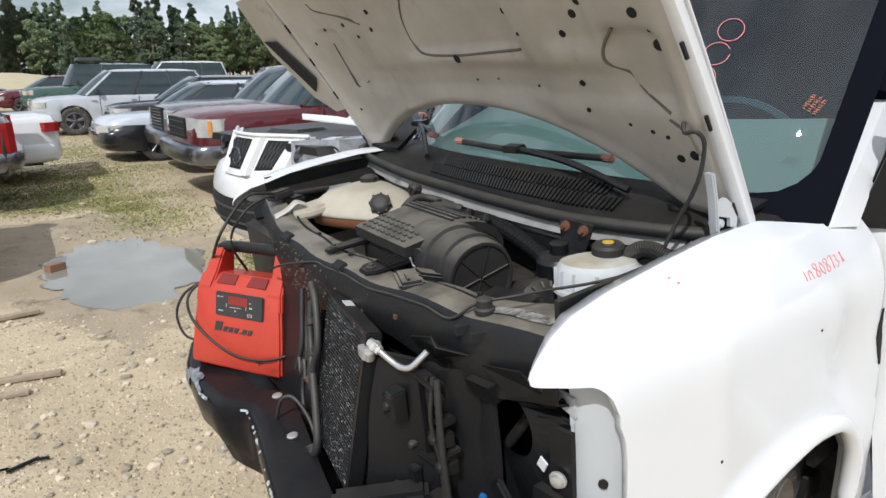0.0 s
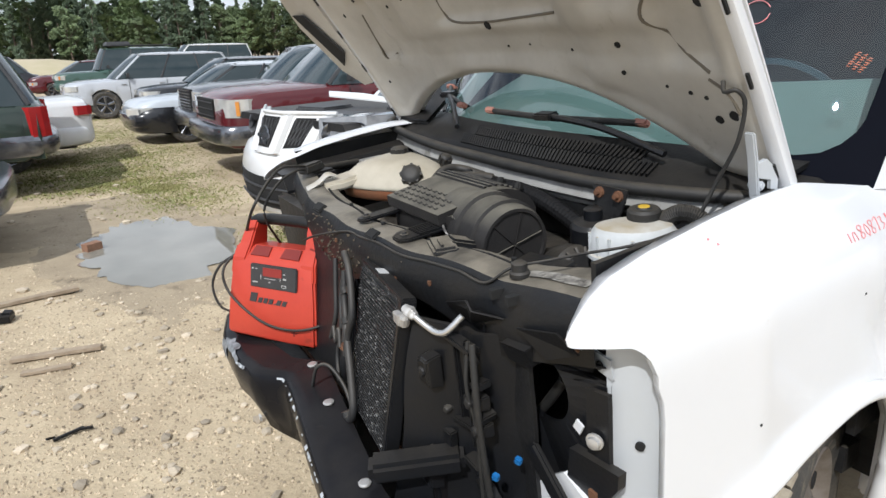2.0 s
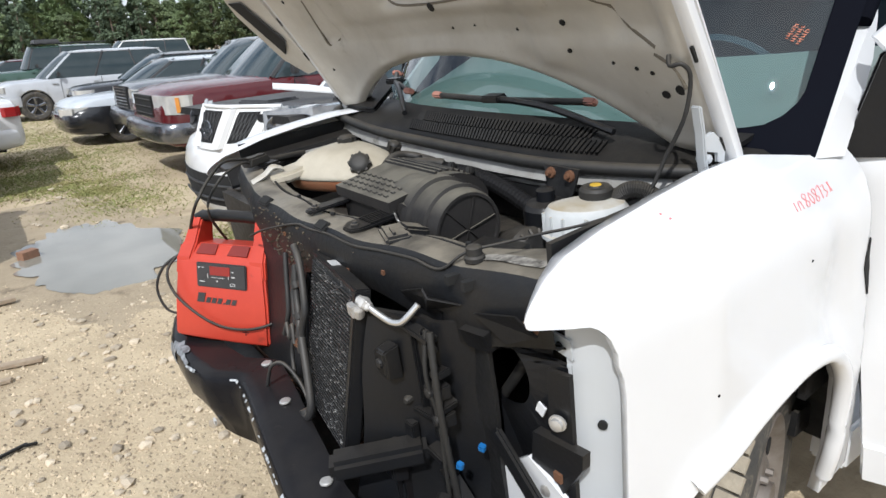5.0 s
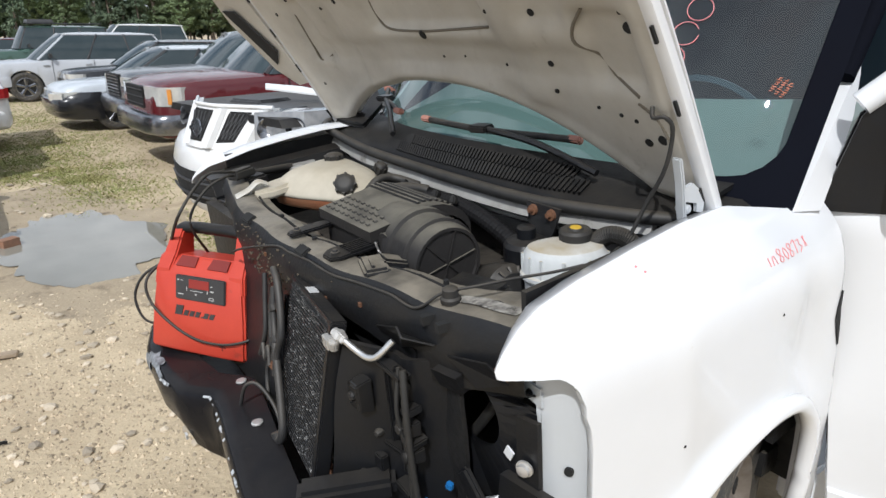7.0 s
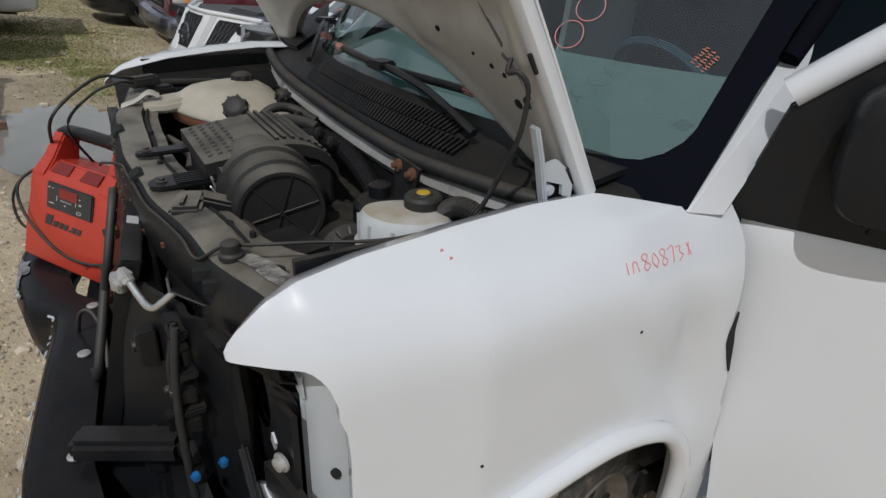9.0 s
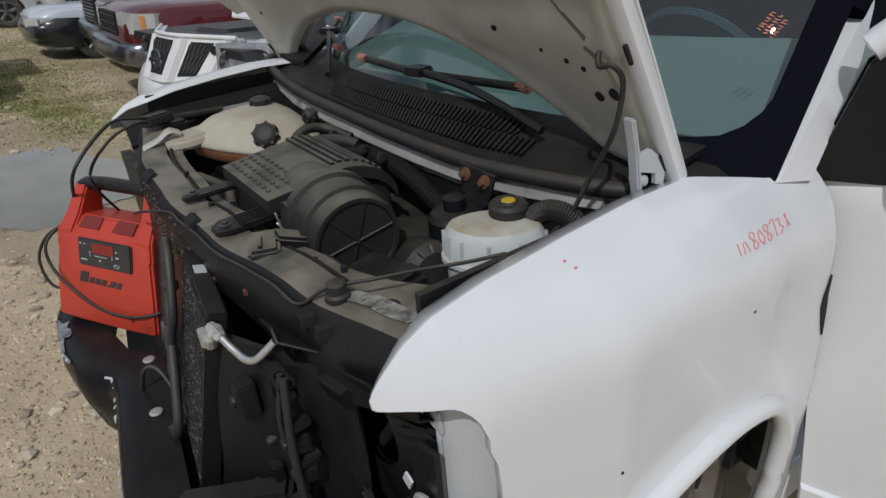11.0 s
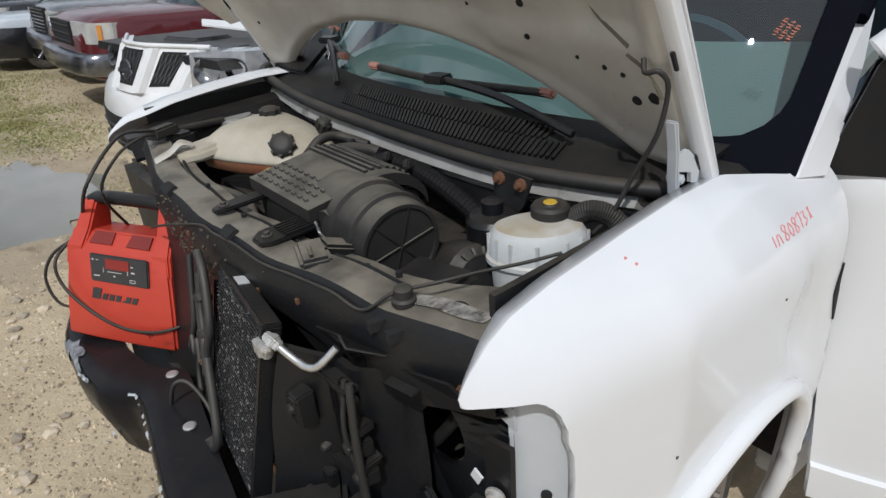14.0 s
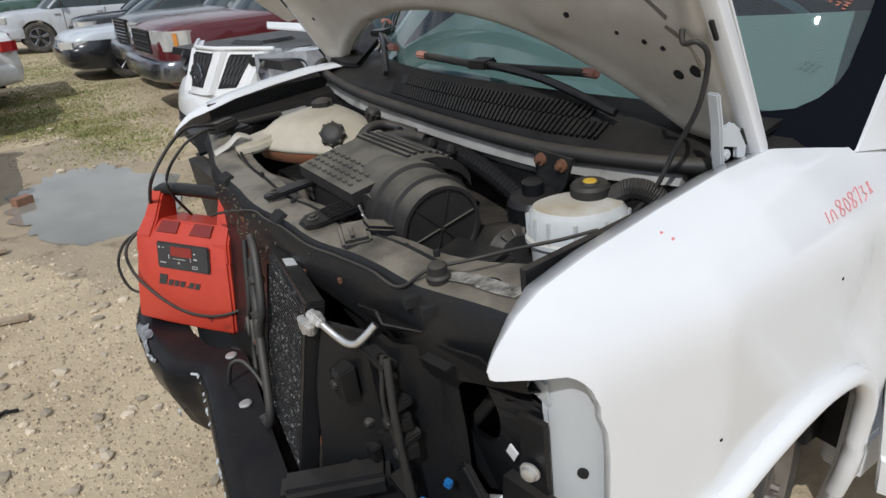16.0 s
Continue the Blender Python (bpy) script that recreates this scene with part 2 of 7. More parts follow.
# ---- mesh helpers ----
def part(name, bm, mat, parent=None, label="", smooth=None, bevel=0.0):
    """Links a bmesh as one mesh object under its thing or part."""
    if bevel:
        bmesh.ops.remove_doubles(bm, verts=bm.verts, dist=0.0002)
        sharp = [e for e in bm.edges if len(e.link_faces) == 2 and e.calc_face_angle(0) > 0.6]
        bmesh.ops.bevel(bm, geom=sharp, offset=bevel, segments=2, affect="EDGES", clamp_overlap=True)
    bmesh.ops.recalc_face_normals(bm, faces=bm.faces)
    me = bpy.data.meshes.new(name)
    bm.to_mesh(me)
    bm.free()
    me.materials.append(mat)
    if smooth is not None:
        me.polygons.foreach_set("use_smooth", [True] * len(me.polygons))
        me.set_sharp_from_angle(angle=radians(smooth))
    ob = new(name, me)
    if parent:
        ob.parent = parent
    if label:
        ob["label"] = label
    return ob


def thing(name, label, category, m=None, group="", kind=""):
    ob = new(name)
    ob.empty_display_size = 0.1
    if m is not None:
        ob.matrix_basis = m
    return tagged(ob, label, category, group, kind)


def box(bm, c, s, rot=(0, 0, 0), taper=1.0):
    """A block with centre c and size s; taper shrinks its top."""
    m = pose(*c, *rot)
    vs = []
    for z in (-0.5, 0.5):
        k = taper if z > 0 else 1.0
        for x, y in ((-0.5, -0.5), (0.5, -0.5), (0.5, 0.5), (-0.5, 0.5)):
            vs.append(bm.verts.new(m @ Vector((x * s[0] * k, y * s[1] * k, z * s[2]))))
    for f in ((3, 2, 1, 0), (4, 5, 6, 7), (0, 1, 5, 4), (1, 2, 6, 5), (2, 3, 7, 6), (3, 0, 4, 7)):
        bm.faces.new([vs[i] for i in f])
    return vs


def rings(bm, loops, closed=True, caps=True):
    """Skins a row of equal loops of points."""
    made = [[bm.verts.new(p) for p in loop] for loop in loops]
    n = len(loops[0])
    for a, b in zip(made, made[1:]):
        for i in range(n if closed else n - 1):
            j = (i + 1) % n
            bm.faces.new((a[i], a[j], b[j], b[i]))
    if caps and closed:
        bm.faces.new(made[0][::-1])
        bm.faces.new(made[-1])
    return made


def spin(bm, p0, axis, profile, seg=28, caps=True):
    """A turned body: profile rows of (distance along the axis, radius)."""
    ax = Vector(axis).normalized()
    u = ax.orthogonal().normalized()
    v = ax.cross(u)
    rings(bm, [[Vector(p0) + ax * d + (u * math.cos(2 * math.pi * i / seg) + v * math.sin(2 * math.pi * i / seg)) * r for i in range(seg)] for d, r in profile], True, caps)


def smooth_line(pts, n=6):
    """Catmull-Rom through the points."""
    p = [Vector(q) for q in pts]
    p = [2 * p[0] - p[1], *p, 2 * p[-1] - p[-2]]
    out = []
    for i in range(1, len(p) - 2):
        for k in range(n):
            t = k / n
            out.append(0.5 * ((2 * p[i]) + (p[i + 1] - p[i - 1]) * t + (2 * p[i - 1] - 5 * p[i] + 4 * p[i + 1] - p[i + 2]) * t * t + (3 * p[i] - p[i - 1] - 3 * p[i + 1] + p[i + 2]) * t ** 3))
    out.append(p[-2])
    return out


def tube(bm, pts, r, seg=10, n=6, ridges=0.0, flat=1.0):
    """A bent tube; ridges gives it corrugations, flat squashes it in height."""
    line = smooth_line(pts, n)
    up = Vector((0, 0, 1))
    loops = []
    for i, p in enumerate(line):
        d = (line[min(i + 1, len(line) - 1)] - line[max(i - 1, 0)]).normalized()
        side = d.cross(up)
        side = side.normalized() if side.length > 0.05 else Vector((1, 0, 0))
        top = side.cross(d).normalized()
        rr = r * (1 + (ridges if i % 2 else -ridges))
        loops.append([p + side * math.cos(2 * math.pi * k / seg) * rr + top * math.sin(2 * math.pi * k / seg) * rr * flat for k in range(seg)])
    rings(bm, loops)


def plate(bm, pts, thick, direction):
    """A flat polygon given thickness along a direction."""
    d = Vector(direction) * thick
    a = [bm.verts.new(Vector(p)) for p in pts]
    b = [bm.verts.new(Vector(p) + d) for p in pts]
    bm.faces.new(a)
    bm.faces.new(b[::-1])
    for i in range(len(pts)):
        j = (i + 1) % len(pts)
        bm.faces.new((a[i], a[j], b[j], b[i]))


def sheet(bm, f, us, vs, thick=None):
    """A surface f(u, v) over a grid; thick: a vector or a function that gives its thickness."""
    g = [[bm.verts.new(f(u, v)) for v in vs] for u in us]
    for a, b in zip(g, g[1:]):
        for i in range(len(vs) - 1):
            bm.faces.new((a[i], a[i + 1], b[i + 1], b[i]))
    if thick is not None:
        h = [[bm.verts.new(p.co + Vector(thick)) for p in row] for row in g]
        for a, b in zip(h, h[1:]):
            for i in range(len(vs) - 1):
                bm.faces.new((a[i], b[i], b[i + 1], a[i + 1]))
        rim = [(g[i][0], g[i + 1][0], h[i + 1][0], h[i][0]) for i in range(len(us) - 1)]
        rim += [(g[i + 1][-1], g[i][-1], h[i][-1], h[i + 1][-1]) for i in range(len(us) - 1)]
        rim += [(g[0][i + 1], g[0][i], h[0][i], h[0][i + 1]) for i in range(len(vs) - 1)]
        rim += [(g[-1][i], g[-1][i + 1], h[-1][i + 1], h[-1][i]) for i in range(len(vs) - 1)]
        for q in rim:
            bm.faces.new(q)


def curve_at(rows, x):
    """A value from rows of (place, value), on a straight line between them."""
    return float(np.interp(x, [r[0] for r in rows], [r[1] for r in rows]))


def span(a, b, n):
    return [a + (b - a) * i / n for i in range(n + 1)]


def writing(name, text, size, m, mat, parent, label="", bold=0.0, shear=0.0, depth=0.0008):
    """Letters in the built-in font as a mesh."""
    cu = bpy.data.curves.new(name, "FONT")
    cu.body, cu.size, cu.extrude, cu.offset, cu.shear, cu.resolution_u = text, size, depth, bold, shear, 2
    tmp = new(name, cu)
    me = bpy.data.meshes.new_from_object(tmp)
    bpy.data.objects.remove(tmp)
    me.materials.clear()
    me.materials.append(mat)
    ob = new(name, me)
    ob.parent = parent
    ob.matrix_basis = m
    if label:
        ob["label"] = label
    return ob


# ---- the white van: fronts towards -x, near side towards -y ----
NOSE_DOWN = Matrix.Translation((-0.7, 0, 0)) @ pose(0, 0, 0, 0, -5.5, 0) @ Matrix.Translation((0.7, 0, 0))
van = thing("van", "white cargo van with raised hood and missing grille and headlamps", "van", NOSE_DOWN)


def lev(x, z):
    """Height in the van's own frame of a level line at z over the yard."""
    return z - 0.0963 * (x + 0.7)


F_TOP = ((0.0, 1.084), (0.006, 1.095), (0.02, 1.110), (0.06, 1.140), (0.11, 1.160), (0.2, 1.178), (0.35, 1.192), (0.5, 1.2), (0.65, 1.195), (0.75, 1.173), (0.82, 1.157), (0.97, 1.150), (1.1, 1.150))
F_WIDE = ((0.0, 0.872), (0.012, 0.880), (0.05, 0.900), (0.13, 0.930), (0.35, 0.980), (0.7, 0.984), (1.1, 0.968))
F_IN = ((-0.02, 0.856), (0.0, 0.850), (0.1, 0.842), (0.3, 0.842), (0.65, 0.834), (0.75, 0.862), (0.82, 0.884), (1.0, 0.905))
ARCH = ((0.268, 0.60), (0.285, 0.632), (0.36, 0.672), (0.455, 0.706), (0.558, 0.732), (0.65, 0.742), (0.745, 0.722), (0.815, 0.675), (0.86, 0.60), (0.880, 0.49), (0.884, 0.36))
F_BACK = ((0.1, 1.06), (0.3, 1.045), (0.5, 1.02), (0.746, 0.985), (0.93, 0.945), (1.04, 0.938), (1.25, 0.945))


def fender_low(x):
    """Lower edge of the fender: tip, lamp opening, front of the arch, arch, sill."""
    if x < 0.128:
        return curve_at(((0.0, 1.073), (0.005, 1.070), (0.02, 1.067), (0.09, 1.057), (0.105, 1.048), (0.118, 1.028), (0.128, 0.996)), x)
    if x < 0.142:
        return curve_at(((0.128, 0.976), (0.138, 0.945), (0.142, 0.90)), x)
    if x < 0.268:
        return 0.59
    return curve_at(ARCH, x) if x < 0.884 else 0.22


def arch_gap(x, z):
    return min(math.hypot(x - a, z - b) for a, b in ARCH_FINE)


ARCH_FINE = [(p.x, p.y) for p in smooth_line([(a, b, 0) for a, b in ARCH], 4)]


def fender_point(x, z, side=-1):
    d = max(curve_at(F_TOP, x) - z, 0.0)
    f = 1 - (1 - min(d / 0.20, 1.0)) ** 3.0
    inner_y = curve_at(F_IN, x)
    w = inner_y + (curve_at(F_WIDE, x) - inner_y) * f
    w -= 0.026 * math.exp(-((x - 0.84 + 0.3 * (z - 0.86)) / 0.06) ** 2 - ((z - 0.86) / 0.15) ** 2) if side < 0 else 0.0     # dent by the door
    w -= 0.020 * math.exp(-((x - 0.79 + 0.75 * (z - 0.82)) / 0.055) ** 2 - ((z - 0.82) / 0.12) ** 2) if side < 0 else 0.0
    w += 0.012 * math.exp(-(arch_gap(x, z) / 0.03) ** 2)                                                                  # arch flare
    w -= 0.05 * max(0.0, 0.62 - z)
    return Vector((x, side * w, z))


def build_fender(side, name, label):
    bm = bmesh.new()
    xs = sorted({round(v, 4) for v in [0.003, 0.006, *span(0.0, 0.127, 14), 0.1279, 0.1281, 0.134, 0.138, 0.1419, 0.1421, 0.15, 0.2679, 0.2681, 0.8839, 0.8841, *span(0.16, 1.07, 60)]})
    rows = 46
    grid = []
    for x in xs:
        lo, hi = fender_low(x), curve_at(F_TOP, x)
        col = []
        for k in range(rows + 1):
            s = k / rows
            z = max(hi + (0.2 - hi) * (s ** 1.5), lo)
            xx = x
            if side < 0:
                limit = float(np.interp(z, [r[0] for r in F_BACK], [r[1] for r in F_BACK]))
                xx = min(x, limit)
            p = fender_point(xx, z, side)
            col.append(bm.verts.new(p))
        grid.append(col)
    for a, b in zip(grid, grid[1:]):
        for k in range(rows):
            bm.faces.new((a[k], a[k + 1], b[k + 1], b[k]))
    # inward lip along the top edge
    lip = [bm.verts.new(Vector((c[0].co.x, side * (abs(c[0].co.y) - (0.035 if side < 0 else 0.095) * min(1.0, 0.06 + c[0].co.x / 0.12)), c[0].co.z - (0.012 if side < 0 else 0.005) * min(1.0, 0.2 + c[0].co.x / 0.12)))) for c in grid]
    for i in range(len(grid) - 1):
        bm.faces.new((grid[i][0], grid[i + 1][0], lip[i + 1], lip[i]))
    # rolled lower edge
    low = [bm.verts.new(Vector((c[-1].co.x + (0.0 if i > 12 else 0.004), side * (abs(c[-1].co.y) - (0.012 if c[-1].co.x < 0.27 else 0.03) * min(1.0, 0.1 + c[-1].co.x / 0.10)), c[-1].co.z + 0.002))) for i, c in enumerate(grid)]
    for i in range(len(grid) - 1):
        bm.faces.new((grid[i][-1], low[i], low[i + 1], grid[i + 1][-1]))
    bmesh.ops.remove_doubles(bm, verts=bm.verts, dist=0.0003)
    bmesh.ops.dissolve_degenerate(bm, edges=bm.edges, dist=0.0003)
    ob = part(name, bm, M_WHITE, van, label, smooth=40)
    so = ob.modifiers.new("thickness", "SOLIDIFY")
    so.thickness = 0.0025
    so.offset = -1.0
    return ob


fender = build_fender(-1, "fender", "white front fender with red marker number and a dent")
fender_far = build_fender(1, "fender", "white front fender on the far side, empty lamp opening")

# proud black wedge stands in for the shade between fender and door
bm = bmesh.new()
rings(bm, [[fender_point(x, z) + Vector((0, o, 0)) for x, o in ((x0, -0.003), (x1, -0.003), (x1, 0.004), (x0, 0.004))] for x0, x1, z in ((0.943, 0.946, 0.945), (0.934, 0.949, 0.90), (0.936, 0.958, 0.87), (0.952, 0.966, 0.83), (0.970, 0.974, 0.79))])
part("door_gap_shade", bm, M_NEARBLACK, fender, "black strip standing in for shade between dented fender and door")

# arch flare lip, wheel housing, wheel
for sd, fo in ((-1, fender), (1, fender_far)):
    bm = bmesh.new()
    arc = [fender_point(a, b + 0.016, sd) + Vector((0, sd * 0.002, 0)) for a, b in ARCH[1:]] + [fender_point(0.895, 0.28, sd)]
    tube(bm, arc, 0.022, 10, 4)
    part("arch_flare", bm, M_WHITE, fo, smooth=60)
    bm = bmesh.new()
    sheet(bm, lambda a, y: Vector((0.62 + 0.42 * math.cos(a), sd * y, 0.33 + 0.43 * math.sin(a))), [radians(v) for v in span(-8, 188, 24)], [0.945, 0.75, 0.62])
    plate(bm, [(0.62 + 0.42 * math.cos(radians(a)), sd * 0.62, 0.33 + 0.43 * math.sin(radians(a))) for a in span(-8, 188, 16)], 0.01, (0, -sd, 0))
    part("wheel_housing", bm, M_BAY, van, "dark dirty wheel housing")


def build_wheel(parent, c, side, r=0.375, w=0.235, mat=None, blades=8):
    """A tyre with tread blocks on a steel rim with holes."""
    ax = (0, side, 0)
    p0 = Vector(c) - Vector(ax) * w / 2
    bm = bmesh.new()
    spin(bm, p0, ax, ((0.01, r * 0.60), (0.0, r * 0.70), (0.0, r * 0.86), (0.02, r * 0.955), (0.04, r * 0.975), (w - 0.04, r * 0.975), (w - 0.02, r * 0.955), (w, r * 0.86), (w, r * 0.70), (w - 0.012, r * 0.60)), 48, False)
    tyre = part("tyre", bm, M_TYRE, parent, smooth=35)
    bm = bmesh.new()
    n = 60
    for i in range(n):
        a = 2 * math.pi * i / n
        for off in (-0.085, -0.028, 0.028, 0.085):
            q = Vector(c) + Vector((math.cos(a) * r * 0.985, off * w / 0.235, math.sin(a) * r * 0.985))
            box(bm, q, (r * 0.035, 0.050 * w / 0.235, r * 0.088), (0, -math.degrees(a), 8 if off > 0 else -8))
    tagged(part("tread", bm, M_TREAD, tyre, "pale mud-dried tread blocks"), kind="stuff")
    bm = bmesh.new()
    o = Vector(c) + Vector(ax) * (w / 2)
    spin(bm, o - Vector(ax) * 0.05, ax, ((-0.1, r * 0.60), (0.036, r * 0.62), (0.044, r * 0.60), (0.03, r * 0.565), (0.0, r * 0.53), (0.005, r * 0.40), (0.03, r * 0.30), (0.03, r * 0.18), (0.055, r * 0.17), (0.06, 0.02)), 40)
    for i in range(blades):
        a = 2 * math.pi * i / blades
        spin(bm, o + Vector((math.cos(a) * r * 0.23, 0, math.sin(a) * r * 0.23)) - Vector(ax) * 0.022, ax, ((0, 0.011), (0.02, 0.01)), 6)
    part("rim", bm, mat or M_RIM, tyre, smooth=35)
    for i in range(blades):
        bm = bmesh.new()
        a = 2 * math.pi * (i + 0.5) / blades
        spin(bm, o + Vector((math.cos(a) * r * 0.44, 0, math.sin(a) * r * 0.44)) - Vector(ax) * 0.036, ax, ((0, r * 0.06), (0.004, r * 0.06)), 10)
        part("rim_slot", bm, M_NEARBLACK, tyre)
    return tyre


for wx in (0.69, 4.1):
    for sd in (-1, 1):
        hub = Vector((wx - 0.02, sd * 0.80, lev(wx, 0.385)))
        steer = build_wheel(van, hub, sd, r=0.412)
        if wx < 1:
            steer.matrix_basis = Matrix.Translation(hub) @ pose(0, 0, 0, 0, 0, 17) @ Matrix.Translation(-hub)

# doors, flanks, sill, roof, rear
DOOR_OPEN = 57.0
def side_y(z):
    return 0.972 - 0.05 * max(0.0, 0.62 - z) - (0.10 * (z - 1.1) if z > 1.1 else 0.0)


D_FRONT = ((0.1, 1.06), (0.3, 1.045), (0.5, 1.02), (0.746, 0.985), (0.93, 0.945), (1.04, 0.938), (1.25, 0.945))


def door_front(z):
    return curve_at(D_FRONT, z) + 0.008


for sd in (-1, 1):
    bm = bmesh.new()
    zs = [0.205, 0.22, 0.28, 0.318, 0.325, 0.45, 0.55, 0.62, 0.7, 0.8, 0.9, 1.0, 1.06, 1.11, 1.145, 1.16]
    def dpt(t, z, sd=sd):
        x = door_front(z) + (2.05 - door_front(z)) * t
        y = side_y(z) + (0.012 if z < 0.321 else 0.0) - (0.03 * (1 - t) ** 6) - (0.05 if z > 1.155 else 0.012 if z > 1.14 else 0.0)
        return Vector((x, sd * y, z - 0.0963 * max(0.0, x - 1.0)))
    sheet(bm, dpt, span(0, 1, 14), zs, (0, -sd * 0.03, 0))
    door = part("door", bm, M_WHITE, van, "white front door with shadow of the mirror", smooth=40)
    # window frame of the door and its dark pane
    bm = bmesh.new()
    tube(bm, [(0.972, sd * 0.940, 1.362), (1.09, sd * 0.932, 1.462), (1.30, sd * 0.908, 1.625), (1.45, sd * 0.885, 1.71), (1.62, sd * 0.865, 1.74), (2.0, sd * 0.855, 1.71)], 0.029, 8, 5)
    part("window_frame", bm, M_WHITE, door, smooth=50)
    bm = bmesh.new()
    plate(bm, [(1.0, sd * 0.93, 1.155), (1.0, sd * 0.93, 1.37), (1.30, sd * 0.895, 1.61), (1.6, sd * 0.853, 1.72), (2.02, sd * 0.853, 1.68), (2.02, sd * 0.93, 1.06)], 0.006, (0, -sd, 0))
    part("side_window", bm, M_FRIT, door, "dark side window")
    bm = bmesh.new()
    plate(bm, [(0.925, sd * 0.953, 1.128), (0.955, sd * 0.95, 1.235), (0.982, sd * 0.95, 1.338), (1.09, sd * 0.942, 1.425), (1.22, sd * 0.935, 1.52), (1.34, sd * 0.94, 1.40), (1.34, sd * 0.955, 1.12)], 0.03, (0, -sd, 0))
    part("mirror_sail", bm, M_BLACK, door, "black mirror mounting triangle", bevel=0.006)
    # mirror: shell, arm, glass
    bm = bmesh.new()
    loops = []
    for i, (yy, k) in enumerate(((0.965, 0.72), (0.98, 0.92), (1.0, 1.0), (1.05, 1.0), (1.072, 0.94), (1.082, 0.74))):
        loops.append([Vector((1.17 + 0.11 * k * math.copysign(abs(math.cos(a)) ** 0.6, math.cos(a)), sd * yy, 1.30 + 0.115 * k * math.copysign(abs(math.sin(a)) ** 0.5, math.sin(a)))) for a in [2 * math.pi * j / 28 for j in range(28)]])
    rings(bm, loops)
    mirror = part("mirror", bm, M_BLACK, door, "black plastic door mirror", smooth=45)
    bm = bmesh.new()
    box(bm, (1.18, sd * 0.985, 1.19), (0.10, 0.09, 0.06))
    part("mirror_arm", bm, M_BLACK, mirror, bevel=0.01)
    bm = bmesh.new()
    box(bm, (1.17, sd * 0.958, 1.30), (0.16, 0.006, 0.17))
    part("mirror_glass", bm, M_FRIT, mirror)
    if sd < 0:
        door.matrix_basis = Matrix.Translation((0.985, -0.945, 0)) @ pose(0, 0, 0, 0, 0, -DOOR_OPEN) @ Matrix.Translation((-0.985, 0.945, 0))
        door["label"] = "white front door standing open"
    # rest of the flank
    bm = bmesh.new()
    sheet(bm, lambda x, z, sd=sd: Vector((x, sd * (side_y(z) - 0.003), z - 0.0963 * (x - 1.0))), [2.06, 2.6, 3.2, 3.7, 4.1, 4.5, 5.0, 5.3], [0.36, 0.45, 0.62, 0.9, 1.15, 1.5, 1.8, 1.93], (0, -sd * 0.04, 0))
    part("flank", bm, M_WHITE, van, smooth=40)
    bm = bmesh.new()
    box(bm, (3.2, sd * 0.90, lev(3.2, 0.42)), (4.3, 0.1, 0.14), (0, 5.5, 0))
    part("sill", bm, M_WHITE, van, bevel=0.01)
bm = bmesh.new()
box(bm, (0.95, -0.895, 0.80), (0.16, 0.02, 0.6))
part("door_jamb", bm, M_BAY, van, "dark door jamb behind the gap")
bm = bmesh.new()
sheet(bm, lambda x, y: Vector((x, y, 2.02 - 0.10 * abs(y / 0.88) ** 3 - 0.06 * max(0.0, 1.6 - x) ** 1.5 - 0.0963 * (x - 1.2))), [1.28, 1.45, 1.7, 2.2, 3.5, 5.3], span(-0.885, 0.885, 10), (0, 0, -0.03))
part("roof", bm, M_WHITE, van, smooth=40)
bm = bmesh.new()
box(bm, (5.3, 0, 0.75), (0.06, 1.86, 1.62))
part("rear_wall", bm, M_WHITE, van, bevel=0.02)
bm = bmesh.new()
box(bm, (3.1, 0, lev(3.1, 0.5)), (4.3, 1.7, 0.08), (0, 5.5, 0))
part("underbody", bm, M_BAY, van)


# windscreen, pillars, dash
def screen(y, z):
    """The bowed, raked windscreen."""
    return Vector((0.555 + 0.315 * (abs(y) / 0.85) ** 2 + (z - 1.25) * 0.72, y, z))


bm = bmesh.new()
sheet(bm, screen, span(-0.86, 0.86, 26), span(1.18, 1.88, 8))
ws = part("windscreen", bm, M_WSGLASS, van, "tinted windscreen with orange marker notes", smooth=60)
ws.visible_shadow = False
bm = bmesh.new()
ring_in, ring_out = [], []
N = 28
for i in range(N + 1):
    y = 0.836 * math.sin(math.pi / 2 * (2 * i / N - 1))
    corner = 0.07 * (1 - math.sqrt(max(0.0, 1 - (max(0.0, abs(y) - 0.766) / 0.0701) ** 2)))
    ring_in.append(screen(y, 1.212 + corner))
    ring_out.append(screen(y * 0.895 / 0.836, 1.12))
for i in range(1, 9):
    z = 1.282 + (1.80 - 1.282) * i / 8
    ring_in.append(screen(0.836 - 0.03 * i / 8, z))
    ring_out.append(screen(0.895 - 0.045 * i / 8, 1.12 + (1.90 - 1.12) * i / 8))
for i in range(N + 1):
    y = 0.805 - 1.61 * i / N
    ring_in.append(screen(y, 1.80))
    ring_out.append(screen(y * 0.85 / 0.805, 1.92))
for i in range(7, 0, -1):
    z = 1.282 + (1.80 - 1.282) * i / 8
    ring_in.append(screen(-(0.836 - 0.03 * i / 8), z))
    ring_out.append(screen(-(0.895 - 0.045 * i / 8), 1.12 + (1.90 - 1.12) * i / 8))
shift = Vector((-0.005, 0, 0.005))
a = [bm.verts.new(p + shift) for p in ring_in]
b = [bm.verts.new(p + shift) for p in ring_out]
for i in range(len(a)):
    j = (i + 1) % len(a)
    bm.faces.new((a[i], a[j], b[j], b[i]))
part("glass_border", bm, M_FRIT, ws, "black border of the windscreen", smooth=60)
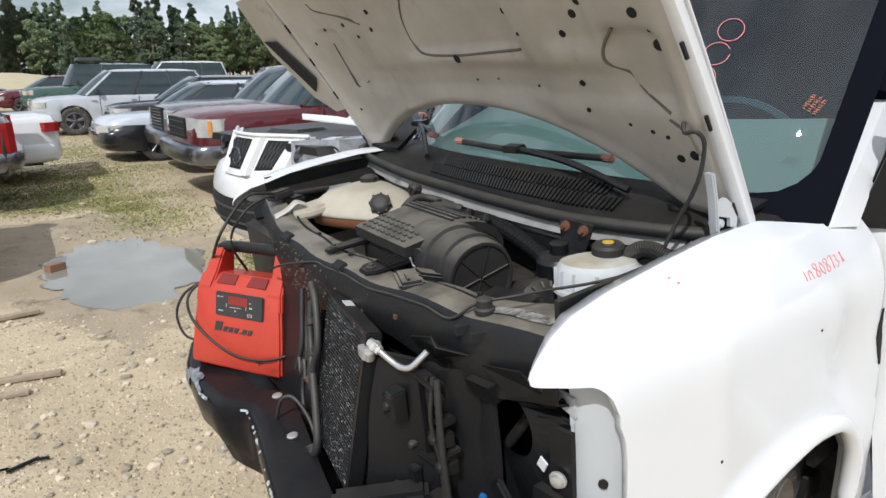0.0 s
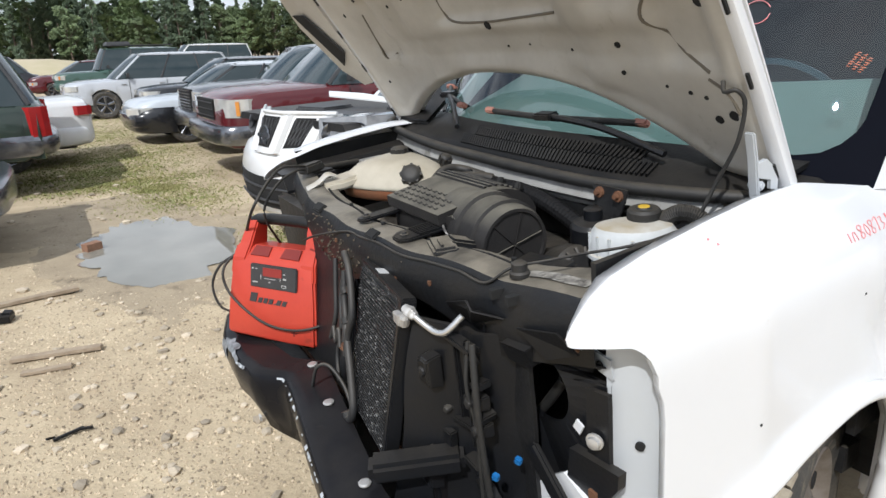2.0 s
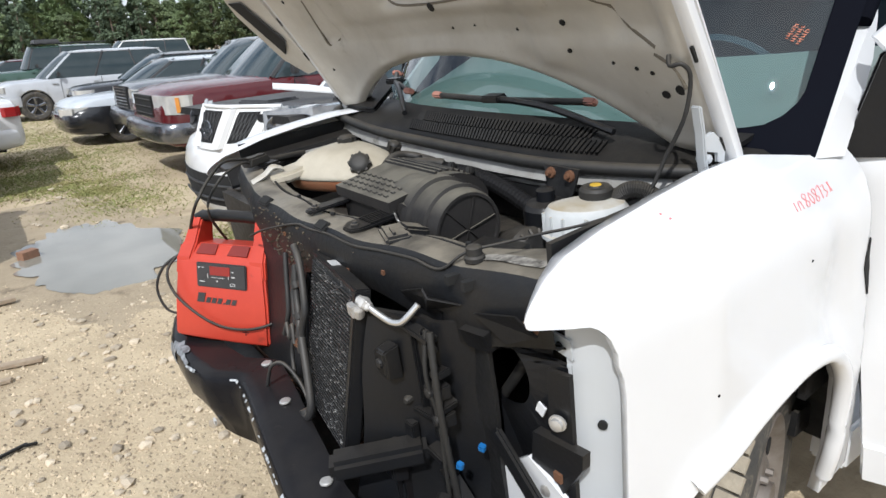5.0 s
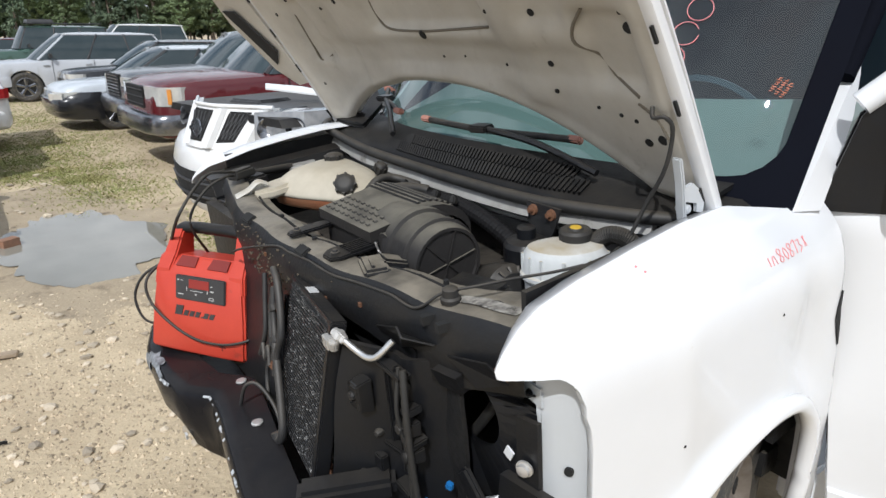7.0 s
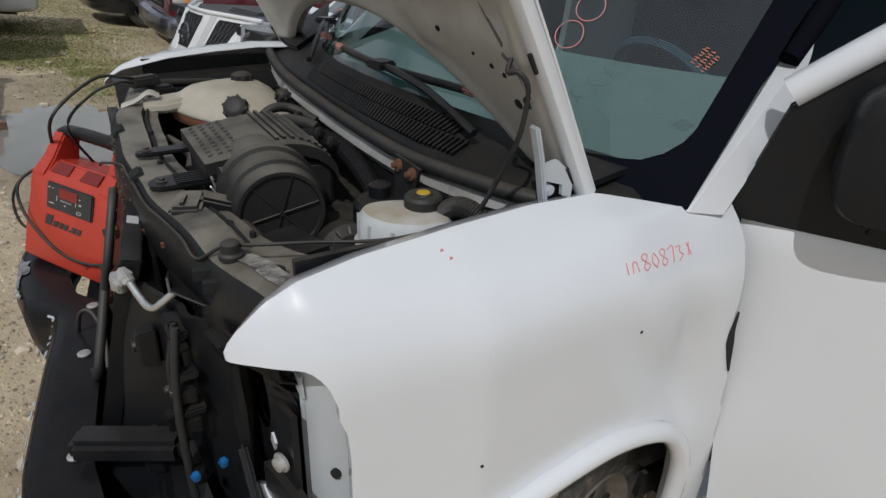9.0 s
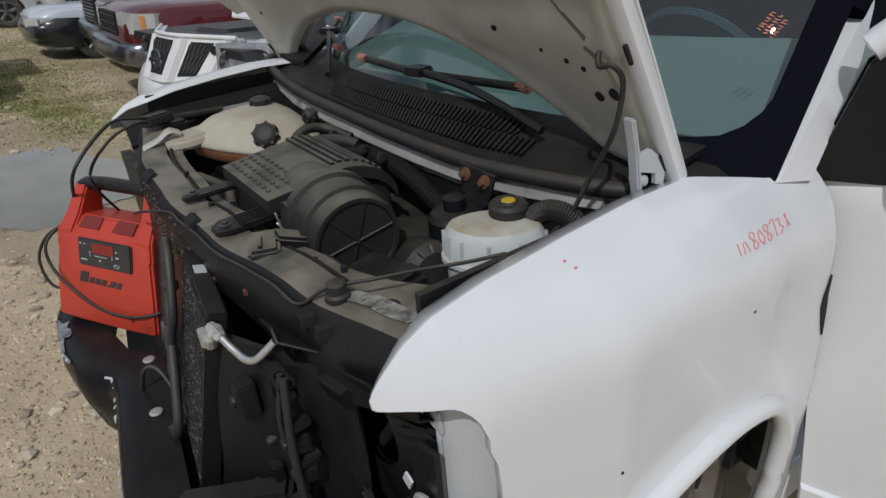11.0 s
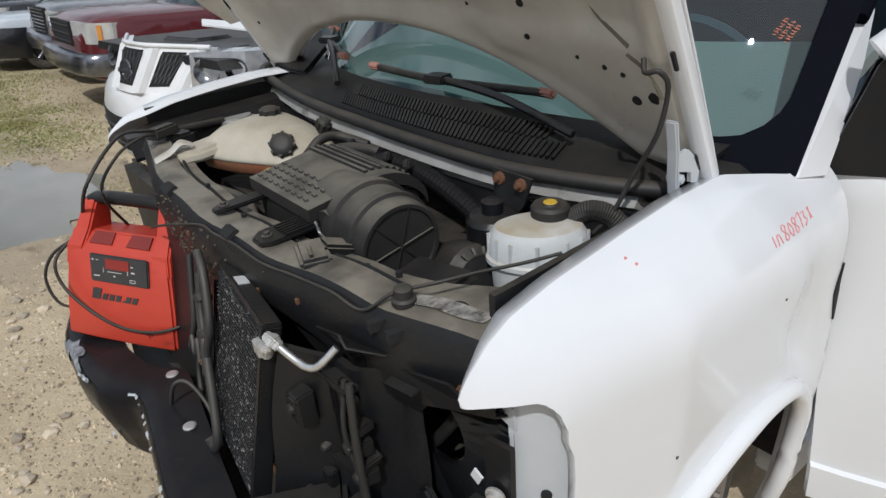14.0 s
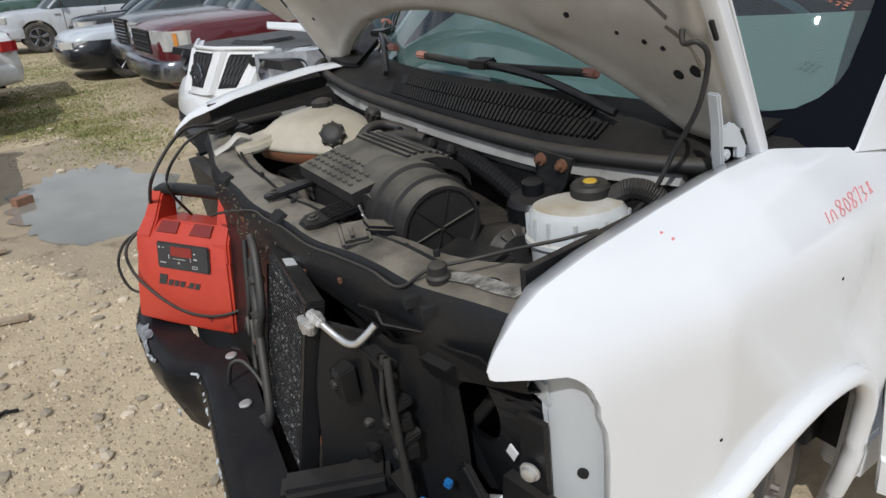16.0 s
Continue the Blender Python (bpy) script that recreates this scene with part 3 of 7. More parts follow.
for sd in (-1, 1):
    bm = bmesh.new()
    loops = []
    for (xa, ya, za, xb, yb, zb) in ((0.817, 0.896, 1.153, 0.899, 0.920, 1.142), (0.948, 0.880, 1.270, 1.002, 0.900, 1.232), (1.062, 0.864, 1.372, 1.100, 0.875, 1.318), (1.128, 0.856, 1.428, 1.132, 0.862, 1.405)):
        loops.append([Vector((xa, sd * (ya - 0.03), za)), Vector((xa + 0.006, sd * (ya + 0.002), za - 0.002)), Vector((xb - 0.006, sd * (yb + 0.002), zb)), Vector((xb, sd * (yb - 0.03), zb - 0.006))])
    rings(bm, loops)
    part("windscreen_pillar", bm, M_WHITE, van, "white windscreen pillar", smooth=40, bevel=0.0)
    bm = bmesh.new()
    tube(bm, [(1.075, sd * 0.852, 1.40), (1.24, sd * 0.838, 1.58), (1.50, sd * 0.815, 1.86)], 0.022, 8, 4)
    part("pillar_trim", bm, M_FRIT, van, smooth=60)
bm = bmesh.new()
sheet(bm, lambda y, t: Vector((screen(y, 1.17).x + 0.03 + t * 0.50, y, 1.165 + 0.15 * t ** 1.2)), span(-0.83, 0.83, 16), span(0, 1, 8), (0, 0, -0.04))
part("dashboard", bm, M_DASH, van, "pale grey dashboard top", smooth=50)
bm = bmesh.new()
box(bm, (2.5, 0, 1.1), (0.05, 1.75, 1.5))
part("cabin_bulkhead", bm, M_CABIN, van)
bm = bmesh.new()
spin(bm, (1.27, -0.42, 1.20), (0.8, 0, 0.5), ((0, 0.185), (0.012, 0.197), (0.024, 0.185), (0.012, 0.172), (0, 0.185)), 30, False)
part("steering_wheel", bm, M_CABIN, van, smooth=60)

# red marker notes
def on_screen(y, z, size_turn=0.0):
    ny = screen(y + 0.02, z) - screen(y - 0.02, z)
    nz = screen(y, z + 0.02) - screen(y, z - 0.02)
    xdir = -ny.normalized()
    ydir = nz.normalized()
    nrm = xdir.cross(ydir).normalized()
    ydir = nrm.cross(xdir)
    m = Matrix((xdir, ydir, nrm)).transposed().to_4x4()
    p = screen(y, z) + nrm * 0.004
    return Matrix.Translation(p) @ m @ pose(0, 0, 0, 0, 0, size_turn)


for i in range(3):
    bm = bmesh.new()
    for k in range(7):
        x0 = 0.0085 * k
        h = 0.009 + 0.003 * ((k * 7 + i * 3) % 3)
        box(bm, (x0, -i * 0.018, 0), (0.0022, h, 0.0012), (0, 0, 14))
        if (k + i) % 2:
            box(bm, (x0 + 0.003, -i * 0.018 + 0.003 * (k % 3 - 1), 0), (0.006, 0.0022, 0.0012), (0, 0, 10))
    o = part("marker_line", bm, M_ORANGE, ws, "orange marker writing")
    o.matrix_basis = on_screen(-0.768, 1.388, 55) @ Matrix.Scale(0.72, 4)
for k in range(4):
    bm = bmesh.new()
    tube(bm, [(0.03 * math.cos(a), 0.03 * math.sin(a), 0) for a in [2 * math.pi * j / 12 for j in range(13 - (k == 2))]], 0.0010, 5, 3)
    o = part("marker_loop", bm, M_INK, ws, "red marker strokes")
    o.matrix_basis = on_screen(-0.545 - 0.008 * k, 1.41 + 0.052 * k, 20)
bm = bmesh.new()
box(bm, (0, 0, 0), (0.008, 0.01, 0.0012))
o = part("marker_dot", bm, M_ORANGE, ws)
o.matrix_basis = on_screen(-0.852, 1.19)

# number written on the fender
bm = bmesh.new()
def stroke(pts, ox):
    line = []
    for (u, v) in pts:
        x = 0.618 + 0.168 * (ox + u * 0.115)
        z = 1.103 + 0.022 * v - 0.011 * ox
        line.append(fender_point(x, z, -1) + Vector((0, -0.0016, 0.0005)))
    tube(bm, line, 0.0009, 5, 3)
for ox, kind in ((0.0, "i"), (0.09, "n"), (0.24, "8"), (0.38, "0"), (0.52, "8"), (0.66, "7"), (0.80, "3"), (0.97, "x")):
    shapes = {"i": [[(0.2, 0), (0.3, 0.7)]], "n": [[(0, 0), (0.2, 0.6), (0.6, 0.6), (0.7, 0)]],
              "8": [[(0.5, 0.5), (0.1, 0.8), (0.5, 1), (0.9, 0.8), (0.1, 0.2), (0.5, 0), (0.9, 0.25), (0.5, 0.5)]],
              "0": [[(0.5, 0), (0.1, 0.4), (0.5, 0.9), (0.9, 0.4), (0.5, 0)]], "7": [[(0.1, 0.9), (0.9, 1.0), (0.5, 0)]],
              "3": [[(0.1, 0.9), (0.7, 0.9), (0.4, 0.55), (0.8, 0.3), (0.1, 0)]], "x": [[(0, 0.2), (0.5, 1.0)], [(0.4, 0.2), (0.2, 1.0)]]}[kind]
    for s in shapes:
        stroke(s, ox)
part("marker_number", bm, M_INK, fender, "red handwritten number")
for (x, z) in ((0.318, 1.173), (0.326, 1.165)):
    bm = bmesh.new()
    p = fender_point(x, z)
    box(bm, p, (0.004, 0.003, 0.005), (0, 30, 0))
    part("marker_dot", bm, M_INK, fender)
for (x, z) in ((0.346, 0.827), (0.66, 0.99)):
    bm = bmesh.new()
    spin(bm, fender_point(x, z) + Vector((0, 0.002, 0)), (0, -1, 0), ((0, 0.0035), (0.003, 0.003)), 8)
    part("chip_mark", bm, M_NEARBLACK, fender)

# ---- hood, raised on its hinges ----
H_O = Vector((0.642, 0.045, 1.187))
H_V = Vector((-0.522, 0, 0.853))
H_N = Vector((0.853, 0, 0.522))


def hood_pt(y, v, n=0.0):
    """y across from the van's middle, v up along the raised hood, n out of its outer face."""
    return H_O + Vector((0, y, 0)) + H_V * v + H_N * n


def hood_rear(y):
    return 0.225 * (1 - min(abs(y) / 0.72, 1.0) ** 2.3)


def hood_front(y):
    return 0.86 - 0.10 * abs(y / 0.88) ** 2.5


def hood_half(v):
    return 0.878 - 0.02 * v


def crown(y, v):
    return 0.045 * (1 - (y / 0.88) ** 2) + 0.02 * math.sin(min(max(v, 0), 0.9) * 3.3)


def hgrid(t, s, n_add=0.0, inset=0.0):
    y0 = -1 + 2 * t
    yy = y0 * (0.87 - inset)
    lo, hi = hood_rear(yy) + inset * 0.6, hood_front(yy) - inset
    v = lo + (hi - lo) * s
    return hood_pt(yy, v, crown(yy, v) + n_add)


bm = bmesh.new()
sheet(bm, lambda t, s: hgrid(t, s, 0.012), span(0, 1, 36), span(0, 1, 14), H_N * 0.004)
hood = part("hood", bm, M_WHITE, van, "raised white hood seen from below", smooth=40)


def relief(y, v):
    """Pressed shape of the inner panel: channels run along the edges and across; panels lie deeper."""
    lo, hi = hood_rear(y), hood_front(y)
    s = (v - lo) / (hi - lo)
    e = 0.0
    rim = min(s * (hi - lo) / 0.07, 1.0) * min(1.0, (0.87 - abs(y)) / 0.09)
    e += 0.014 * min(rim, 1.0)
    def well(cy, cv, wy, wv, depth, soft=0.02):
        dy = max(abs(y - cy) - wy, 0) / soft
        dv = max(abs(v - cv) - wv, 0) / soft
        return depth * math.exp(-(dy * dy + dv * dv))
    e += well(-0.10, 0.56, 0.25, 0.13, 0.022)
    e += well(-0.725, 0.38, 0.05, 0.07, 0.022)
    e += well(0.60, 0.42, 0.05, 0.10, 0.018)
    e += well(-0.56, 0.50, 0.05, 0.05, 0.014)
    e += well(-0.46, 0.40, 0.03, 0.16, -0.012, 0.03)
    e += well(0.28, 0.42, 0.05, 0.20, -0.012, 0.03)
    e += well(-0.05, 0.33, 0.60, 0.02, 0.012, 0.03)
    return e


bm = bmesh.new()
def inner(t, s):
    y = (-1 + 2 * t) * 0.855
    lo, hi = hood_rear(y) + 0.006, hood_front(y) - 0.02
    v = lo + (hi - lo) * s
    edge = max(0.0, abs(y) / 0.855 - 0.94) / 0.06
    return hood_pt(y, v, crown(y, v) - 0.032 + relief(y, v) + 0.045 * edge ** 2 * 0.6 + 0.02 * max(0.0, 1 - s / 0.04))
sheet(bm, inner, span(0, 1, 110), span(0, 1, 64))
hood_in = part("inner_panel", bm, M_HOODIN, hood, "dusty pressed inner panel of the hood", smooth=60)


def on_inner(y, v, out=0.0):
    return hood_pt(y, v, crown(y, v) - 0.032 + relief(y, v) - out)


# grooves of the pressed panels, their shade drawn as thin dark tubes
for pts in (((0.035, 0.63), (0.125, 0.53), (0.145, 0.44), (0.09, 0.41), (-0.067, 0.404), (-0.2, 0.408), (-0.36, 0.416)),
            ((-0.69, 0.473), (-0.648, 0.43), (-0.640, 0.393), (-0.67, 0.35), (-0.70, 0.31), (-0.766, 0.279)), ((0.634, 0.48), (0.655, 0.36), (0.64, 0.30), (0.57, 0.309)),
            ((0.59, 0.65), (0.57, 0.62), (0.45, 0.585), (0.317, 0.549)), ((-0.33, 0.62), (-0.40, 0.565), (-0.48, 0.60)), ((-0.76, 0.265), (-0.80, 0.235), (-0.815, 0.19))):
    bm = bmesh.new()
    tube(bm, [on_inner(y, v, -0.001) for y, v in pts], 0.004, 6, 4)
    part("pressed_groove_shade", bm, M_GROOVESHADE, hood_in)
rng = random.Random(4)
# uncut holes: flat black discs give the shade inside them
for (y, v, r) in ((-0.766, 0.51, 0.011), (-0.587, 0.503, 0.010), (-0.627, 0.537, 0.010), (-0.531, 0.457, 0.009), (-0.795, 0.437, 0.012), (-0.78, 0.465, 0.005), (-0.527, 0.329, 0.008), (-0.363, 0.521, 0.009),
                  (-0.524, 0.263, 0.006), (-0.798, 0.183, 0.012), (-0.754, 0.164, 0.010), (-0.738, 0.217, 0.005), (-0.70, 0.225, 0.005), (-0.64, 0.235, 0.004), (-0.307, 0.576, 0.008), (-0.40, 0.47, 0.005), (0.232, 0.584, 0.008),
                  (0.268, 0.525, 0.008), (0.45, 0.55, 0.008), (0.60, 0.545, 0.007), (0.72, 0.50, 0.007), (0.40, 0.50, 0.006), (-0.07, 0.395, 0.013), (-0.10, 0.32, 0.004), (-0.2, 0.325, 0.003), (-0.36, 0.31, 0.004), (0.72, 0.20, 0.006)):
    bm = bmesh.new()
    spin(bm, on_inner(y, v, 0.001), -H_N, ((-0.004, r), (0.001, r)), 12)
    part("panel_hole", bm, M_NEARBLACK, hood_in)
# white returned edge along the sides with its pinch slots
for sd in (-1, 1):
    bm = bmesh.new()
    def lipf(s, k, sd=sd):
        v = 0.0 + s * 0.74
        prof = ((0.838, -0.010), (0.858, -0.016), (0.872, -0.009), (0.875, 0.004), (0.868, 0.014))
        y, n = prof[k]
        return hood_pt(sd * (y - 0.02 * v), v, crown(sd * 0.85, v) + n)
    sheet(bm, lipf, span(0, 1, 20), range(5), H_N * 0.002)
    part("hood_edge", bm, M_WHITE, hood, smooth=50)
    for v in (0.05, 0.27, 0.43, 0.58):
        bm = bmesh.new()
        box(bm, hood_pt(sd * 0.853, v, crown(sd * 0.85, v) - 0.017), (0.006, 0.006, 0.035), (0, -31, 0))
        part("edge_slot", bm, M_NEARBLACK, hood)
# folded far corner; a black plate stands in for the shade of its recess
bm = bmesh.new()
plate(bm, [hood_pt(y, v, n) for y, v, n in ((0.86, 0.20, 0.0), (0.94, 0.19, -0.01), (1.04, 0.27, -0.02), (1.12, 0.50, -0.03), (1.08, 0.74, -0.03), (0.86, 0.74, 0.0))], 0.02, H_N)
part("folded_corner", bm, M_HOODIN, hood, "folded corner of the hood")
bm = bmesh.new()
plate(bm, [hood_pt(y, v, n) for y, v, n in ((1.085, 0.56, -0.034), (0.99, 0.55, -0.026), (0.89, 0.36, -0.016), (0.97, 0.30, -0.022))], 0.004, H_N)
part("corner_recess_shade", bm, M_NEARBLACK, hood, "black patch standing in for the shaded hood corner recess")

# hinge strut, washer hose along it
bm = bmesh.new()
rings(bm, [[Vector((x + a_, y + b_, z)) for a_, b_ in ((-0.005, -0.011), (0.005, -0.011), (0.005, 0.011), (-0.005, 0.011))] for x, y, z in ((0.578, -0.792, 1.135), (0.562, -0.792, 1.20), (0.545, -0.797, 1.26), (0.525, -0.80, 1.318))])
plate(bm, [(0.556, -0.793, 1.245), (0.578, -0.797, 1.252), (0.612, -0.802, 1.222), (0.610, -0.802, 1.190), (0.598, -0.80, 1.192), (0.596, -0.80, 1.212), (0.56, -0.793, 1.222)], 0.008, (0, -1, 0))
spin(bm, (0.572, -0.775, 1.2), (0, -1, 0), ((0, 0.010), (0.03, 0.010)), 12)
part("hood_hinge", bm, M_GREYPAINT, van, "bare grey hood hinge", bevel=0.003)
bm = bmesh.new()
tube(bm, [on_inner(-0.80, 0.27, 0.004), on_inner(-0.813, 0.262, 0.02), (0.492, -0.79, 1.402), (0.505, -0.80, 1.375), (0.503, -0.79, 1.30), (0.495, -0.755, 1.22), (0.47, -0.735, 1.15), (0.45, -0.71, 1.11)], 0.0045, 8, 6)
part("washer_hose", bm, M_RUBBER, van, "black washer hose", smooth=60)

# ---- cowl: seal, panel, grille slats, wipers ----
SEAL = ((0.645, 0.94, 1.19), (0.572, 0.87, 1.178), (0.486, 0.426, 1.172), (0.468, 0.041, 1.168), (0.467, -0.235, 1.166), (0.478, -0.439, 1.165), (0.514, -0.588, 1.165), (0.562, -0.707, 1.163), (0.60, -0.76, 1.16))
bm = bmesh.new()
tube(bm, SEAL, 0.016, 10, 8)
part("cowl_seal", bm, M_RUBBER, van, "black rubber seal along the cowl", smooth=60)


def seal_x(y):
    return curve_at(sorted((p[1], p[0]) for p in SEAL), y)


def cowl_pt(y, t):
    x0, x1 = seal_x(y) + 0.010, max(screen(y, 1.245).x - 0.008, seal_x(y) + 0.05)
    rise = 0.075 * max(0.0, 1 - (abs(y) / 0.95) ** 2) + 0.012
    return Vector((x0 + (x1 - x0) * t, y, 1.172 + rise * t ** 0.75))


bm = bmesh.new()
sheet(bm, cowl_pt, span(-0.78, 0.88, 40), span(0, 1, 10), (0, 0, -0.012))
cowl = part("cowl_panel", bm, M_COWL, van, "black plastic cowl panel", smooth=50)
slat_y = span(-0.54, 0.20, 58)
for k, (ta, tb) in enumerate(((0.12, 0.40), (0.42, 0.72))):
    for y in slat_y[4 * k:len(slat_y) - 5 * k]:
        bm = bmesh.new()
        pa, pb = cowl_pt(y, ta), cowl_pt(y + 0.004, tb)
        c = (pa + pb) / 2
        d = pb - pa
        box(bm, c + Vector((0, 0, 0.005)), (d.length, 0.0055, 0.012), (18, -math.degrees(math.asin(d.z / d.length)), math.degrees(math.atan2(d.y, d.x))))
        part("slat", bm, M_COWL, cowl)
# black sheet on the cowl gives the shade between the slats
bm = bmesh.new()
sheet(bm, lambda y, t: cowl_pt(y, 0.15 + 0.6 * t) + Vector((0, 0, 0.0015)), span(-0.515, 0.185, 20), span(0, 1, 6))
part("grille_shade", bm, M_NEARBLACK, cowl)
# far corner fairing
bm = bmesh.new()
plate(bm, [(0.60, 0.60, 1.20), (0.62, 0.86, 1.19), (0.70, 0.95, 1.205), (0.82, 0.88, 1.30), (0.72, 0.66, 1.25)], 0.02, (0, 0, 1))
part("cowl_corner", bm, M_COWL, cowl, bevel=0.006)
bm = bmesh.new()
plate(bm, [(0.60, -0.66, 1.165), (0.60, -0.77, 1.145), (0.68, -0.82, 1.135), (0.82, -0.86, 1.13), (0.80, -0.80, 1.165), (0.70, -0.66, 1.175)], 0.012, (0, 0, 1))
part("cowl_corner", bm, M_COWL, cowl, bevel=0.004)


def build_wiper(name, ya, za, yb, zb, arm_y, arm_x):
    bm = bmesh.new()
    n = Vector((-0.015, 0, 0.012))
    pa, pb = screen(ya, za) + n, screen(yb, zb) + n
    mid = screen((ya + yb) / 2, (za + zb) / 2) + n * 1.2
    tube(bm, [pa, mid, pb], 0.0095, 6, 8)
    w = part(name, bm, M_RUBBER, van, "black wiper", smooth=60)
    bm = bmesh.new()
    box(bm, mid + n * 0.5, (0.05, 0.06, 0.02), (0, 0, 15))
    part("blade_clip", bm, M_BLACK, w, bevel=0.005)
    bm = bmesh.new()
    tube(bm, [mid + n * 0.6, (mid + Vector((arm_x, arm_y, 1.245))) / 2 + Vector((0, 0, 0.012)), (arm_x, arm_y, 1.235)], 0.009, 6, 6)
    part("wiper_arm", bm, M_BLACK, w, smooth=60)
    for p in (pa, pb):
        bm = bmesh.new()
        box(bm, p, (0.022, 0.045, 0.018), (0, 35, 0))
        part("blade_tip", bm, M_TIP, w, "faded red blade end", bevel=0.004)


M_TIP = material("faded red tip", (0.42, 0.17, 0.12), 0.6, dark=(0.3, 0.2, 0.17), scale=40)
build_wiper("wiper", -0.43, 1.272, 0.12, 1.278, -0.56, 0.57)
build_wiper("wiper", 0.36, 1.272, 0.80, 1.285, 0.26, 0.52)

# ---- engine bay ----
B_BACK = ((-0.72, -0.12), (-0.45, -0.20), (0.0, -0.16), (0.4, -0.2), (0.72, -0.15))
S_FRONT = ((-0.86, 0.075), (-0.72, 0.028), (-0.64, 0.012), (-0.55, 0.004), (-0.45, -0.012), (-0.30, -0.035), (0.0, -0.05), (0.30, -0.035), (0.45, 0.0), (0.60, 0.035), (0.80, 0.09))


def sup(y, k):
    """Section of the radiator support: lower lip, face, rounded edge, top, back."""
    xf = curve_at(S_FRONT, y)
    zt = 1.104 + 0.016 * min(1.0, abs(y) / 0.7) + 0.004 * math.sin(y * 23)
    drop = 0.13 + 0.03 * math.sin(y * 9 + 1.0)
    deep = 0.125 + (0.10 * max(0.0, -y - 0.55) / 0.3)
    return (Vector((xf + 0.03, y, zt - drop - 0.012)), Vector((xf + 0.004, y, zt - drop)), Vector((xf, y, zt - 0.09)), Vector((xf + 0.004, y, zt - 0.03)), Vector((xf + 0.022, y, zt - 0.005)), Vector((xf + 0.045, y, zt)),
            Vector((xf + 0.085, y, zt - 0.001)), Vector((xf + 0.092, y, zt - 0.014)), Vector((xf + deep, y, zt - 0.016)), Vector((xf + deep + 0.004, y, zt - 0.06)))[k]


bm = bmesh.new()
sheet(bm, lambda y, k: sup(y, k), span(-0.84, 0.80, 50), range(10))
support = part("radiator_support", bm, M_SUPPORT, van, "dusty black radiator support", smooth=40)
m_s = support.modifiers.new("thickness", "SOLIDIFY")
m_s.thickness = 0.004
bm = bmesh.new()
spin(bm, (0.062, -0.655, 1.118), (0, 0, 1), ((0, 0.020), (0.008, 0.020), (0.012, 0.016), (0.026, 0.015), (0.029, 0.011)), 18)
part("bump_stop", bm, M_RUBBER, support, smooth=40)
for (x, y, r) in ((0.108, -0.727, 0.018), (0.075, -0.705, 0.006), (0.10, -0.69, 0.006)):
    bm = bmesh.new()
    spin(bm, (x, y, 1.107), (0, 0, 1), ((0, r), (0.0135, r)), 16)
    part("support_hole", bm, M_NEARBLACK, support)
M_BARE = material("flaked bare metal", (0.36, 0.34, 0.30), 0.7, dark=(0.07, 0.065, 0.06), scale=45, amount=1.0, bump=0.3, dirt=(0.05, 0.045, 0.04), dirt_scale=30, dirt_at=0.52)
bm = bmesh.new()
sheet(bm, lambda y, t: sup(y, 5) + (sup(y, 6) - sup(y, 5)) * (0.1 + 0.85 * t + 0.08 * math.sin(y * 60)) + Vector((0, 0, 0.0032)), span(-0.79, -0.655, 10), span(0, 1, 3))
part("flaked_patch", bm, M_BARE, support)
for (y, z) in ((-0.43, 1.055), (-0.30, 1.03), (0.02, 1.05)):
    bm = bmesh.new()
    xf = curve_at(S_FRONT, y)
    box(bm, (xf + 0.0, y, z), (0.006, 0.008, 0.010))
    part("face_slot", bm, M_RUST, support)
bm = bmesh.new()
tube(bm, [sup(y, 7) + Vector((0.004, 0, 0.006)) for y in span(-0.60, 0.62, 14)], 0.004, 6, 2)
part("support_seam", bm, M_NEARBLACK, support)
rng = random.Random(31)
M_CRUST = material("caked mud", (0.10, 0.08, 0.055), 0.95, dark=(0.05, 0.04, 0.03), scale=40, amount=0.9, bump=0.6)
bm = bmesh.new()
for i in range(170):
    y, k = rng.gauss(0.06, 0.10), rng.uniform(0.6, 3.4)
    a, b_ = sup(y, int(k)), sup(y, int(k) + 1)
    p = a + (b_ - a) * (k - int(k))
    s = rng.uniform(0.003, 0.008)
    box(bm, p + Vector((-0.001, 0, 0)), (s * 0.4, s, s * 0.8), (rng.uniform(0, 90), rng.uniform(0, 90), rng.uniform(0, 90)), 0.6)
tagged(part("mud_crust", bm, M_CRUST, support, "caked mud and leaf litter"), kind="stuff")
for (x, y) in ((0.02, 0.30), (0.03, 0.12), (0.015, -0.12), (0.05, -0.36), (0.075, -0.50), (0.10, -0.56)):
    bm = bmesh.new()
    spin(bm, (x + 0.02, y, 1.098), (0, 0, 1), ((0, 0.006), (0.013, 0.006)), 10)
    part("support_hole", bm, M_NEARBLACK, support)
for (y, w_) in ((-0.17, 0.05), (0.20, 0.06)):
    bm = bmesh.new()
    box(bm, sup(y, 4) + Vector((0.0, 0, -0.002)), (0.03, w_, 0.016), (0, -30, 0))
    part("latch_recess", bm, M_NEARBLACK, support, bevel=0.004)
for pts, d in ((((-0.020, -0.500, 1.035), (-0.034, -0.605, 1.078), (-0.034, -0.622, 1.064), (0.010, -0.66, 1.045), (0.0, -0.56, 1.005)), 0.004), (((0.012, -0.70, 1.04), (0.022, -0.80, 1.065), (0.04, -0.83, 1.03), (0.03, -0.76, 0.995)), 0.004), (((0.0, -0.66, 1.0), (0.012, -0.72, 1.0), (0.03, -0.715, 0.955), (0.015, -0.665, 0.96)), 0.02)):
    bm = bmesh.new()
    plate(bm, pts, d, (1, 0, 0.2))
    part("support_brace", bm, M_BLACK, support, bevel=0.0015)
